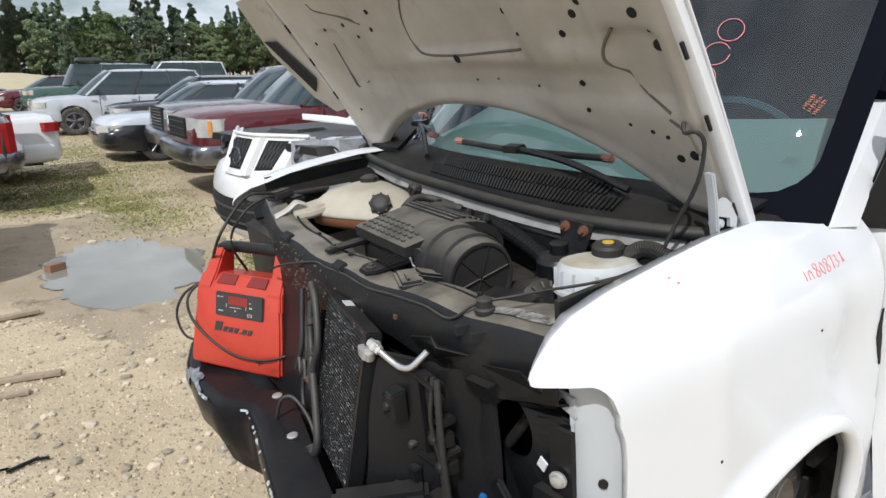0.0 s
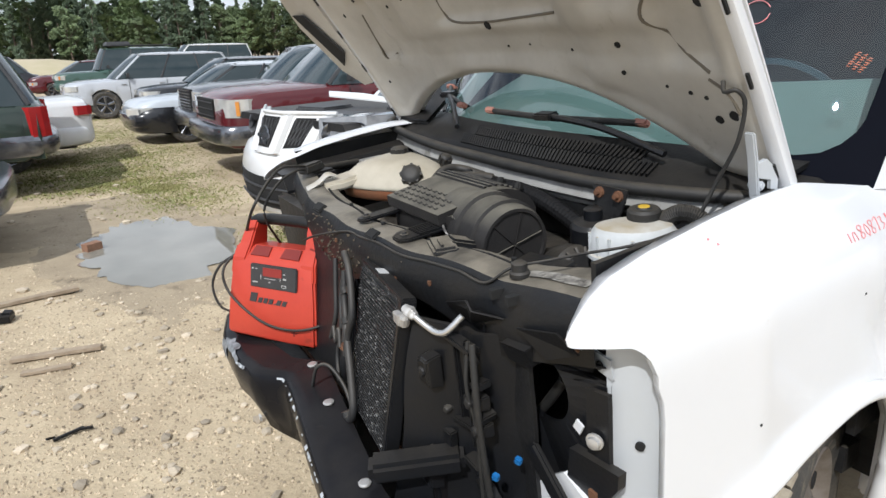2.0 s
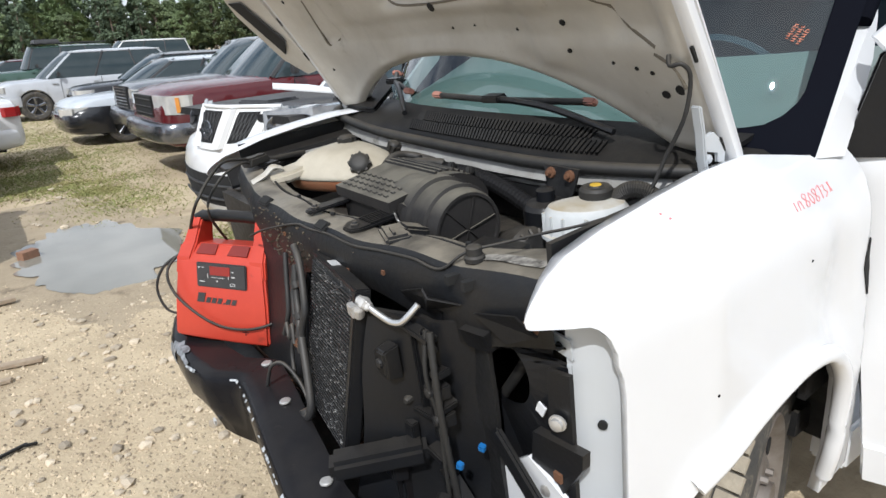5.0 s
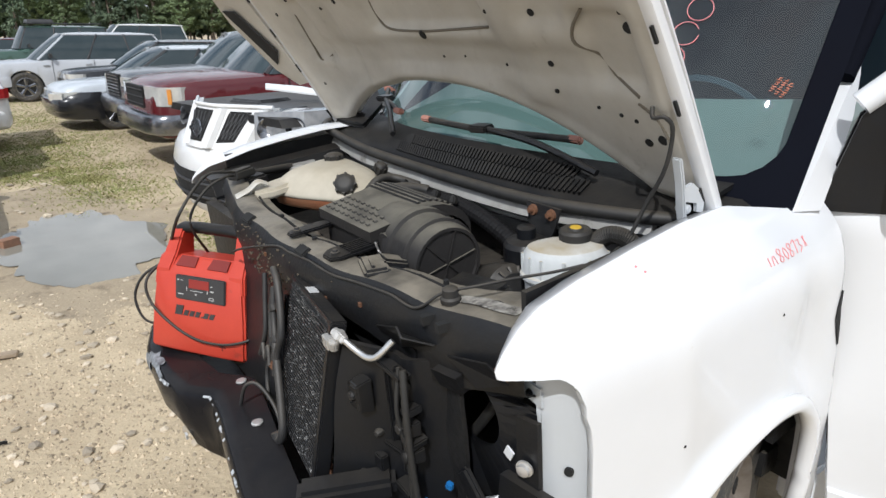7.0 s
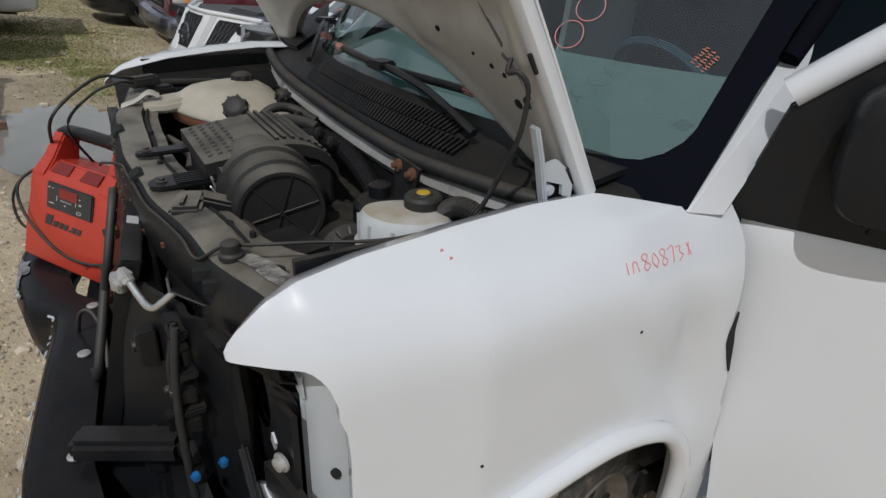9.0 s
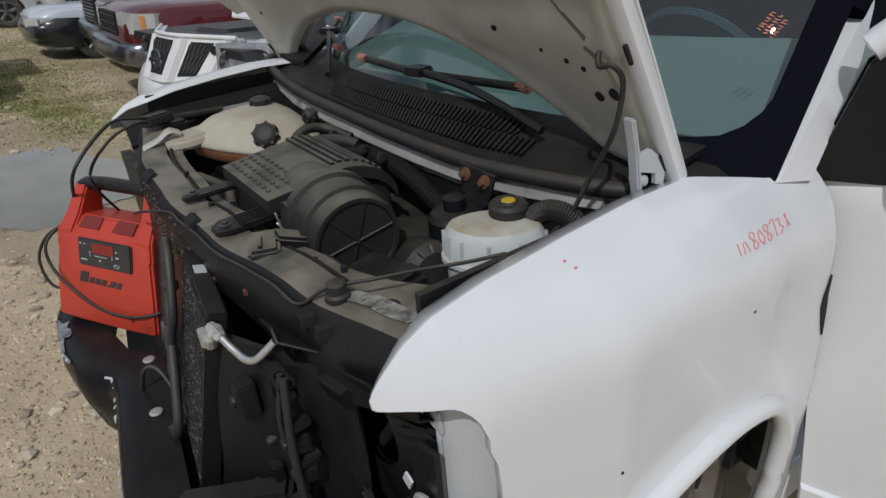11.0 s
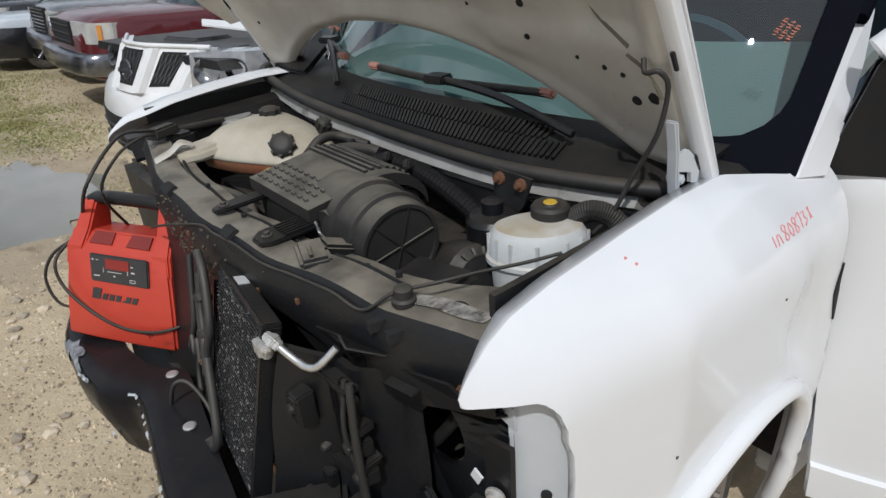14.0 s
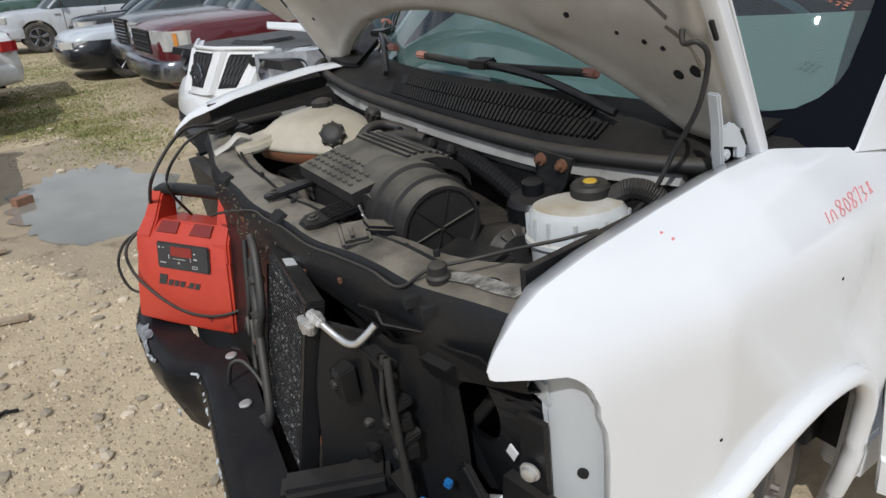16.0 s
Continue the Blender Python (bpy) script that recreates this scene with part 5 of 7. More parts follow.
sheet(bm, lambda y, z: Vector((0.035 + 0.006 * math.sin(z * 25) * math.sin(y * 14), y, z)), span(-0.70, 0.76, 24), span(0.44, 1.03, 10), (0.01, 0, 0))
part("radiator_shroud", bm, M_BAY, van, "black radiator shroud", smooth=50)
bm = bmesh.new()
sheet(bm, lambda y, t: Vector((curve_at(B_BACK, y) + (0.06 - curve_at(B_BACK, y)) * t, y, 0.50 - 0.03 * t)), span(-0.72, 0.72, 20), span(0, 1, 3), (0, 0, -0.01))
part("splash_shield", bm, M_BAY, van, "dirty black splash shield", smooth=50)
# centre brace left of the condenser and shroud to its right
bm = bmesh.new()
sheet(bm, lambda y, z: Vector((-0.02 + 0.05 * max(0.0, (-y - 0.5)) + 0.006 * math.sin(z * 18 + y * 11) - (0.085 - 0.22 * (z - 0.85)) * max(0.0, (y + 0.56) / 0.10) + 0.9 * max(0.0, -y - 0.60), y, z)), span(-0.665, -0.450, 18), span(0.52, 1.0, 12), (0.012, 0, 0))
part("air_baffle", bm, M_BLACK, van, "black plastic air baffle", smooth=40)
for (y, z, w, h) in ((-0.50, 0.90, 0.05, 0.07), (-0.50, 0.66, 0.05, 0.09), (-0.61, 0.86, 0.05, 0.03), (-0.625, 0.80, 0.035, 0.03)):
    bm = bmesh.new()
    rings(bm, [[Vector(((-0.066 + 0.2 * (z - 0.85) * 0.6 if y > -0.55 else -0.02) - d, y + sy * w * k, z + sz * h * k)) for sy, sz in ((-0.5, -0.5), (0.5, -0.5), (0.5, 0.3), (0.1, 0.5), (-0.5, 0.5))] for d, k in ((0, 1.15), (0.03, 0.95), (0.035, 0.8))])
    mt = part("radiator_mount", bm, M_BLACK, van, bevel=0.003)
    bm = bmesh.new()
    spin(bm, ((-0.100 + 0.12 * (z - 0.85) if y > -0.55 else -0.054), y, z), (-1, 0, 0), ((0, 0.012), (0.006, 0.011), (0.008, 0.006)), 10)
    part("mount_bolt", bm, M_BAY, mt)
for (x, y, z, sx_, sy_, sz_, ry) in ((-0.030, -0.545, 0.88, 0.016, 0.012, 0.20, 0), (-0.036, -0.590, 0.86, 0.014, 0.010, 0.26, 0), (-0.034, -0.565, 0.975, 0.03, 0.10, 0.014, 8), (-0.036, -0.570, 0.78, 0.024, 0.09, 0.012, -6), (-0.030, -0.625, 0.83, 0.04, 0.035, 0.018, 12), (-0.030, -0.622, 0.90, 0.035, 0.03, 0.016, -10), (-0.060, -0.525, 0.72, 0.02, 0.03, 0.06, 0), (-0.046, -0.60, 0.70, 0.03, 0.05, 0.02, 15)):
    bm = bmesh.new()
    box(bm, (x, y, z), (sx_, sy_, sz_), (ry, 0, 4))
    part("baffle_rib", bm, M_BLACK, van, bevel=0.003)
for (y, z, r) in ((-0.485, 0.955, 0.010), (-0.52, 0.80, 0.008), (-0.60, 0.94, 0.008)):
    bm = bmesh.new()
    spin(bm, (-0.055 if y > -0.53 else -0.03, y, z), (-1, -0.3, 0), ((-0.01, r * 1.3), (0.004, r * 1.2), (0.010, r * 0.7)), 10)
    part("push_clip", bm, M_RUBBER, van, smooth=30)
bm = bmesh.new()
box(bm, (0.03, -0.575, 0.74), (0.05, 0.05, 0.56), (2, 0, 0))
part("support_post", bm, M_BLACK, van, bevel=0.008)
bm = bmesh.new()
tube(bm, [(-0.035, -0.60, 0.99), (-0.055, -0.61, 0.9), (-0.05, -0.625, 0.8), (-0.055, -0.63, 0.68), (-0.06, -0.64, 0.52)], 0.005, 8, 8)
tube(bm, [(-0.035, -0.615, 0.99), (-0.05, -0.635, 0.9), (-0.055, -0.645, 0.8), (-0.055, -0.655, 0.68), (-0.05, -0.665, 0.52)], 0.0075, 8, 10, 0.06)
part("wiring_loom", bm, M_RUBBER, van, smooth=60)
for p in ((-0.002, -0.693, 0.744), (-0.049, -0.677, 0.718)):
    bm = bmesh.new()
    box(bm, p, (0.012, 0.014, 0.016), (10, 0, 20))
    box(bm, (p[0] - 0.007, p[1], p[2] + 0.003), (0.004, 0.010, 0.005))
    part("connector_clip", bm, M_BLUE, van, bevel=0.003)
# lamp mounting plate with its openings, bolts
L_O = Vector((0.05, -0.665, 0.98))
bm = bmesh.new()
ring_o, ring_i = [], []
for i in range(28):
    a = 2 * math.pi * i / 28
    ring_i.append(Vector((0.03, -0.725 + 0.078 * math.cos(a), 0.925 + 0.075 * math.sin(a))))
    k = 1.0 / max(abs(math.cos(a)), abs(math.sin(a)))
    ring_o.append(Vector((0.035 + 0.02 * (math.cos(a) < 0), max(-0.888, min(-0.63, -0.74 + 0.14 * k * math.cos(a))), max(0.70, min(0.985, 0.86 + 0.19 * k * math.sin(a))))))
for dx in (0.0, 0.01):
    o_ = [bm.verts.new(p + Vector((dx, 0, 0))) for p in ring_o]
    i_ = [bm.verts.new(p + Vector((dx, 0, 0))) for p in ring_i]
    for i in range(28):
        j = (i + 1) % 28
        bm.faces.new((o_[i], o_[j], i_[j], i_[i]))
lampplate = part("lamp_bracket", bm, M_BLACK, van, "black headlamp mounting plate, lamp missing")
lampplate.matrix_basis = Matrix.Translation((0.040, 0.035, -0.035))
bm = bmesh.new()
sheet(bm, lambda t, z: Vector((0.026 + 0.01 * t, -0.855 - 0.045 * t, z)), span(0, 1, 3), (0.70, 0.76, 0.84, 0.92, 0.985), (0.01, 0, 0))
plate(bm, [(0.005, -0.83, 0.85), (0.03, -0.928, 0.835), (0.03, -0.925, 0.80), (0.01, -0.87, 0.70), (0.01, -0.80, 0.68)], 0.02, (1, 0, 0))
part("bracket_ear", bm, M_BLACK, lampplate)
for (x, y, z, r) in ((0.024, -0.878, 0.885, 0.013), (0.02, -0.845, 0.716, 0.015)):
    bm = bmesh.new()
    spin(bm, (x, y, z), (-1, -0.4, 0), ((0, r * 1.3), (0.004, r * 1.3), (0.005, r), (0.012, r * 0.9), (0.014, r * 0.5)), 14)
    part("lamp_bolt", bm, M_STEEL, lampplate, "bright bolt", smooth=30)
bm = bmesh.new()
box(bm, (0.024, -0.836, 0.892), (0.004, 0.020, 0.024), (25, 0, 0))
part("bracket_gap", bm, M_WHITE, lampplate, "white paint showing through a gap")
bm = bmesh.new()
box(bm, (0.008, -0.885, 0.775), (0.006, 0.018, 0.020))
part("rusty_nut", bm, M_RUST, lampplate)
bm = bmesh.new()
tube(bm, [(0.06, -0.66, 0.80), (0.07, -0.70, 0.86), (0.08, -0.735, 0.92)], 0.012, 8, 6)
part("lamp_wire", bm, M_RUBBER, lampplate, smooth=60)
# white body behind the lamp opening, shade put into its grey; white lower panel with label
bm = bmesh.new()
sheet(bm, lambda t, z: Vector((0.100 + 0.05 * t + 0.012 * math.sin(t * 3.14), -0.838 - 0.075 * t ** 0.8, z)), span(0.0, 1, 8), [0.50, 0.6, 0.7, 0.8, 0.9, 0.955, 0.99, 1.035], (0.012, 0, 0))
cw = part("corner_panel", bm, M_GREYPAINT, van, "white inner corner panel, greyed for shade", smooth=40)
bm = bmesh.new()
plate(bm, [(0.097, -0.803, 1.010), (0.097, -0.850, 1.005), (0.099, -0.852, 0.966), (0.099, -0.805, 0.975)], 0.005, (1, 0, 0))
part("corner_tab", bm, M_GREYPAINT, cw, bevel=0.001)
for (x, y, z, r) in ((0.095, -0.826, 0.988, 0.007), (0.137, -0.882, 0.827, 0.009)):
    bm = bmesh.new()
    spin(bm, (x, y, z), (-1, -0.6, 0), ((-0.004, r), (0.006, r)), 12)
    part("tab_hole", bm, M_NEARBLACK, cw)
bm = bmesh.new()
plate(bm, [(0.044, -0.665, 0.62), (0.044, -0.71, 0.69), (0.044, -0.775, 0.745), (0.052, -0.86, 0.69), (0.052, -0.87, 0.48), (0.044, -0.66, 0.43)], 0.01, (1, 0, 0))
lw = part("lower_panel", bm, M_WHITE, van, "white lower panel with a paper label")
bm = bmesh.new()
for i in range(9):
    box(bm, (0.041, -0.765 - 0.007 * i, 0.585), (0.004, 0.003 if i % 2 else 0.005, 0.04), (12, 0, 0))
part("label_bars", bm, M_NEARBLACK, lw)
bm = bmesh.new()
box(bm, (0.030, -0.765, 0.700), (0.016, 0.20, 0.045), (44, 0, 0))
part("cross_bar", bm, M_BLACK, van, "black angled bar", bevel=0.006)
bm = bmesh.new()
box(bm, (-0.140, -0.505, 0.690), (0.21, 0.065, 0.050), (0, 0, -28))
box(bm, (-0.06, -0.47, 0.60), (0.1, 0.1, 0.2))
part("bumper_bracket", bm, M_BLACK, van, "black bumper bracket", bevel=0.012)
bm = bmesh.new()
box(bm, (-0.02, 0, 0.46), (0.10, 1.5, 0.09))
part("frame_crossmember", bm, M_RUST, van, "rusty frame crossmember", bevel=0.01)
bm = bmesh.new()
plate(bm, [(-0.03, -0.56, 0.62), (-0.06, -0.64, 0.66), (-0.05, -0.68, 0.60), (-0.03, -0.62, 0.52)], 0.03, (1, 0, 0))
spin(bm, (-0.07, -0.635, 0.615), (-1, -0.5, 0), ((0, 0.02), (0.03, 0.018), (0.032, 0.01)), 12)
part("horn_mount", bm, M_BLACK, van)

# ---- bumper ----
M_SCRAPE = material("scraped bumper paint", (0.34, 0.36, 0.38), 0.6, dark=(0.02, 0.02, 0.022), scale=45, amount=1.0, dirt=(0.012, 0.012, 0.014), dirt_scale=28, dirt_at=0.62)
B_FRONT = ((-0.98, 0.10), (-0.95, -0.05), (-0.88, -0.16), (-0.75, -0.27), (-0.60, -0.325), (-0.45, -0.340), (-0.25, -0.310), (0.0, -0.268), (0.09, -0.258), (0.17, -0.325), (0.30, -0.345), (0.52, -0.335), (0.70, -0.28), (0.86, -0.16), (0.95, 0.0))
B_TOP = ((-0.98, 0.60), (-0.80, 0.61), (-0.60, 0.60), (-0.47, 0.628), (-0.40, 0.642), (-0.12, 0.668), (0.05, 0.672), (0.30, 0.672), (0.60, 0.668), (0.95, 0.65))


def bump(y, k):
    x, z = curve_at(B_FRONT, y), curve_at(B_TOP, y)
    deep = min(0.135, 0.0 - x + 0.14)
    scoop = 0.055 * math.exp(-((y + 0.72) / 0.2) ** 4) if y < -0.4 else 0.0
    low = curve_at(((-1, 0.36), (-0.3, 0.36), (0.1, 0.40), (0.28, 0.50), (0.6, 0.50), (1, 0.46)), y)
    return (Vector((x + deep, y, z - 0.03 - scoop)), Vector((x + deep - 0.006, y, z - scoop)), Vector((x + 0.045, y, z - scoop * 0.9)), Vector((x + 0.018, y, z - 0.002)), Vector((x + 0.004, y, z - 0.014)),
            Vector((x - 0.004, y, z - 0.05)), Vector((x, y, z - 0.11)), Vector((x + 0.02, y, low + 0.03)), Vector((x + 0.05, y, low)), Vector((x + 0.12, y, low + 0.01)))[k]


bm = bmesh.new()
sheet(bm, lambda y, k: bump(y, k), sorted({*span(-0.98, 0.95, 60)}), range(10))
bumper = part("front_bumper", bm, M_BUMPER, van, "black front bumper with chipped paint edges", smooth=45)
m_b = bumper.modifiers.new("thickness", "SOLIDIFY")
m_b.thickness = 0.004
rng = random.Random(11)
bm = bmesh.new()
yy = -0.60
while yy < 0.30:
    ln = rng.uniform(0.004, 0.016)
    if rng.random() < 0.58:
        p = bump(yy, 4) + Vector((-0.003, 0, 0.004))
        q = bump(yy + ln, 4) + Vector((-0.003, 0, 0.004))
        d = q - p
        box(bm, (p + q) / 2, (0.006 * rng.uniform(0.3, 1.6), d.length, 0.0016), (0, -40, math.degrees(math.atan2(d.y, d.x)) - 90))
    yy += ln + rng.uniform(0.0, 0.012)
tagged(part("paint_chips", bm, M_CHIP, bumper), kind="stuff")
for i, (y0, k0, wy, wk) in enumerate(((0.40, 3.2, 0.06, 0.9), (0.47, 4.6, 0.035, 0.9), (0.50, 5.4, 0.016, 0.45), (0.33, 3.6, 0.05, 0.35), (0.26, 3.9, 0.03, 0.3), (0.44, 3.9, 0.02, 0.5))):
    bm = bmesh.new()
    vs = []
    for q in range(18):
        a = 2 * math.pi * q / 18
        g_ = 1 + 0.5 * noise.noise((math.cos(a) * 2 + i * 3.1, math.sin(a) * 2, 0.5))
        y, k = y0 + wy * g_ * math.cos(a), min(8.9, max(1.0, k0 + wk * g_ * math.sin(a)))
        vs.append(bm.verts.new(bump(y, int(k)).lerp(bump(y, int(k) + 1), k - int(k)) + Vector((-0.003, 0, 0.003))))
    c_ = bm.verts.new(bump(y0, int(k0)).lerp(bump(y0, int(k0) + 1), k0 - int(k0)) + Vector((-0.0035, 0, 0.0035)))
    for q in range(18):
        bm.faces.new((vs[q], vs[(q + 1) % 18], c_))
    part("paint_scrape", bm, M_SCRAPE, bumper)
for (x, y, z) in ((-0.199, -0.124, 0.669), (-0.165, 0.088, 0.673), (-0.240, -0.43, 0.636)):
    bm = bmesh.new()
    spin(bm, (x, y, z), (0, 0, 1), ((0, 0.015), (0.003, 0.015), (0.005, 0.011)), 14)
    part("bumper_bolt", bm, M_STEEL, bumper)
for (y, z) in ((-0.05, 0.57), (-0.17, 0.50), (0.2, 0.50)):
    bm = bmesh.new()
    box(bm, (curve_at(B_FRONT, y) + 0.004, y, z), (0.006, 0.014, 0.02), (20, 0, 0))
    part("paint_mark", bm, M_PRINT, bumper)

# ---- jump starter resting on the bumper against the radiator ----
J_RIGHT = Vector((0.55, -0.834, -0.05)).normalized()
J_BACK = Vector((0.834, 0.55, 0)).normalized()
LEAN_J = radians(15)
J_UP = Vector((0, 0, 1)) * math.cos(LEAN_J) + J_BACK * math.sin(LEAN_J)
J_UP = (J_UP - J_RIGHT * J_UP.dot(J_RIGHT)).normalized()
J_DEEP = J_RIGHT.cross(J_UP) * -1
J_M = Matrix((J_RIGHT, J_DEEP, J_UP)).transposed().to_4x4()
J_M.translation = Vector((-0.221, 0.322, 0.679))
J_M = J_M @ Matrix.Diagonal((1.12, 1.0, 1.0, 1.0))
charger = thing("jump_starter", "red portable jump starter leaning on the bumper", "jump starter", NOSE_DOWN @ J_M)


def slab(bm, w0, w1, z0, z1, y0, y1, n=2):
    rings(bm, [[Vector((-w0, y0, z0)), Vector((w0, y0, z0)), Vector((w0, y1, z0)), Vector((-w0, y1, z0))], [Vector((-w1, y0, z1)), Vector((w1, y0, z1)), Vector((w1, y1, z1)), Vector((-w1, y1, z1))]])


bm = bmesh.new()
J_K = 1.04
J_SEC = ((0.0, 0.148, 0.006, 0.15), (0.012, 0.152, 0.0, 0.155), (0.12, 0.148, 0.0, 0.155), (0.24, 0.138, 0.004, 0.150), (0.262, 0.134, 0.018, 0.146), (0.296, 0.128, 0.046, 0.142))
rings(bm, [[Vector((-w, a_, z)), Vector((-w * 0.45, a_ - 0.006, z)), Vector((w * 0.45, a_ - 0.006, z)), Vector((w, a_, z)), Vector((w, b_, z)), Vector((-w, b_, z))] for z, w0_, a_, b_ in J_SEC for w in (w0_ * J_K,)])
part("case", bm, M_RED, charger, "red moulded plastic case", bevel=0.006, smooth=40)
for sx in (-1, 1):
    bm = bmesh.new()
    rings(bm, [[Vector((sx * xo, y0, z)), Vector((sx * xo, y1, z)), Vector((sx * xi, y1, z)), Vector((sx * xi, y0, z))] for z, xo, xi, y0, y1 in ((0.20, 0.150, 0.095, 0.003, 0.12), (0.255, 0.146, 0.095, 0.005, 0.118), (0.30, 0.138, 0.094, 0.03, 0.112), (0.372, 0.126, 0.088, 0.052, 0.104), (0.386, 0.116, 0.086, 0.060, 0.098))])
    part("handle_post", bm, M_RED, charger, bevel=0.005)
    bm = bmesh.new()
    rings(bm, [[Vector((sx * (0.160 + 0.036 * k), 0.045 + 0.010 * i, z)), Vector((sx * (0.160 + 0.036 * k), 0.135, z)), Vector((sx * 0.11, 0.135, z)), Vector((sx * 0.11, 0.030 + 0.010 * i, z))] for i, (z, k) in enumerate(((0.006, 0.8), (0.03, 1.0), (0.24, 1.0), (0.285, 0.75)))])
    part("side_holster", bm, M_RED, charger, bevel=0.006)
bm = bmesh.new()
rings(bm, [[Vector((x, 0.078 + math.cos(a) * 0.026, z + math.sin(a) * 0.019)) for a in [2 * math.pi * q / 12 for q in range(12)]] for x, z in ((-0.122, 0.366), (-0.104, 0.376), (-0.05, 0.380), (0.05, 0.380), (0.104, 0.376), (0.122, 0.366))])
part("handle", bm, M_BLACK, charger, "black rubber carrying handle", smooth=60)
# recesses are flat plates, their depth shade painted dark red
for sx in (-0.05, 0.055):
    bm = bmesh.new()
    plate(bm, [(sx - 0.032, 0.0115, 0.268), (sx + 0.032, 0.0115, 0.268), (sx + 0.028, 0.0345, 0.2965), (sx - 0.028, 0.0345, 0.2965)], 0.004, (0, 0.77, -0.64))
    part("recess", bm, M_REDDARK, charger)
bm = bmesh.new()
box(bm, (0.014, -0.0045, 0.207), (0.164, 0.008, 0.076), (0, 0, 0))
panel = part("control_panel", bm, M_PANEL, charger, "black control panel with dull red display", bevel=0.003)
bm = bmesh.new()
box(bm, (0.012, -0.0085, 0.222), (0.066, 0.003, 0.027))
part("display", bm, M_LCD, panel)
bm = bmesh.new()
for (x, z, w, h) in ((-0.078, 0.224, 0.006, 0.006), (-0.064, 0.224, 0.008, 0.003), (-0.068, 0.176, 0.022, 0.004), (0.045, 0.215, 0.008, 0.004), (0.047, 0.198, 0.012, 0.006), (0.044, 0.176, 0.016, 0.002), (0.044, 0.168, 0.016, 0.002), (0.036, 0.172, 0.002, 0.01), (0.052, 0.172, 0.002, 0.01), (-0.01, 0.192, 0.05, 0.002), (-0.012, 0.180, 0.006, 0.006), (-0.046, 0.196, 0.002, 0.02), (0.03, 0.196, 0.002, 0.02)):
    box(bm, (0.013 + x * 0.9, -0.0085, 0.028 + z * 0.9), (w * 0.8, 0.002, h * 0.7))
part("panel_marks", bm, M_PRINT, panel)
# maker's mark as plain slanted shapes
bm = bmesh.new()
xs = -0.070
for (w, h, gap) in ((0.024, 0.030, 0.005), (0.014, 0.017, 0.005), (0.014, 0.017, 0.005), (0.014, 0.017, 0.004), (0.006, 0.005, 0.004), (0.014, 0.017, 0.005), (0.014, 0.017, 0.0)):
    plate(bm, [(xs, -0.0078, 0.120), (xs + w, -0.0078, 0.120), (xs + w + 0.006, -0.0078, 0.120 + h), (xs + 0.006, -0.0078, 0.120 + h)], 0.002, (0, 1, 0))
    xs += w + gap
part("emblem", bm, M_PANEL, charger, "black maker's emblem")
bm = bmesh.new()
box(bm, (0.088, -0.004, 0.040), (0.020, 0.004, 0.005))
box(bm, (0.088, -0.004, 0.040), (0.005, 0.004, 0.020))
part("plus_mark", bm, M_REDDARK, charger)
for pts in (((-0.146, 0.06, 0.28), (-0.155, -0.02, 0.22), (-0.135, -0.028, 0.15), (-0.06, -0.022, 0.085), (0.03, -0.018, 0.052), (0.13, -0.012, 0.06), (0.19, 0.025, 0.10), (0.201, 0.09, 0.20)),
            ((-0.166, 0.06, 0.05), (-0.21, 0.03, 0.07), (-0.235, 0.02, 0.14), (-0.215, 0.03, 0.21), (-0.165, 0.06, 0.26))):
    bm = bmesh.new()
    tube(bm, pts, 0.0042, 8, 8)
    part("charger_cable", bm, M_RUBBER, charger, "grimy black cable", smooth=60)
for pts, r in (((J_M @ Vector((-0.16, 0.08, 0.30)), Vector((-0.16, 0.40, 1.10)), Vector((-0.04, 0.50, 1.17)), Vector((0.04, 0.52, 1.165)), Vector((0.10, 0.56, 1.14))), 0.0045),
               ((J_M @ Vector((-0.06, 0.14, 0.28)), Vector((-0.13, 0.42, 1.06)), Vector((-0.06, 0.47, 1.13)), Vector((0.02, 0.50, 1.155)), Vector((0.08, 0.54, 1.14))), 0.004)):
    bm = bmesh.new()
    tube(bm, [J_M.inverted() @ Vector(p) for p in pts], r, 8, 8)
    part("clamp_lead", bm, M_RUBBER, charger, "black jumper lead", smooth=60)
# thin lead that hangs over the support towards the far end
bm = bmesh.new()
tube(bm, [(-0.075, 0.24, 1.0), (-0.072, 0.12, 1.045), *[sup(y, 3).lerp(sup(y, 4), 0.5) + Vector((-0.004, 0, 0.003)) for y in (-0.04, -0.12, -0.22, -0.32, -0.42, -0.52, -0.60)], (0.055, -0.64, 1.132), (0.12, -0.675, 1.138), (0.18, -0.70, 1.140), (0.25, -0.735, 1.142), (0.30, -0.765, 1.150)], 0.0032, 8, 8)
part("hood_release_cable", bm, M_RUBBER, van, "black cable across the radiator support", smooth=60)
bm = bmesh.new()
box(bm, (0.095, 0.555, 1.145), (0.10, 0.05, 0.03), (0, 0, 25), 0.8)
part("jumper_clamp", bm, M_RUBBER, charger, "black jumper clamp", bevel=0.006).matrix_parent_inverse = J_M.inverted()


# ---- parked cars ----
M_CARGLASS = material("dark car glass", (0.03, 0.045, 0.05), 0.06, dark=(0.05, 0.065, 0.07), scale=2, amount=0.6)
M_LAMP = material("clear lamp", (0.66, 0.66, 0.63), 0.12, dark=(0.40, 0.40, 0.39), scale=5, amount=0.7, coat=0.8, metal=0.25)
M_LAMPDARK = material("lamp housing", (0.24, 0.25, 0.26), 0.12, dark=(0.55, 0.55, 0.56), scale=9, amount=0.8, coat=0.8, metal=0.5)
M_AMBER = material("amber lamp", (0.70, 0.28, 0.05), 0.2, coat=0.5)
M_TAIL = material("red tail lamp", (0.40, 0.02, 0.02), 0.15, coat=0.5)
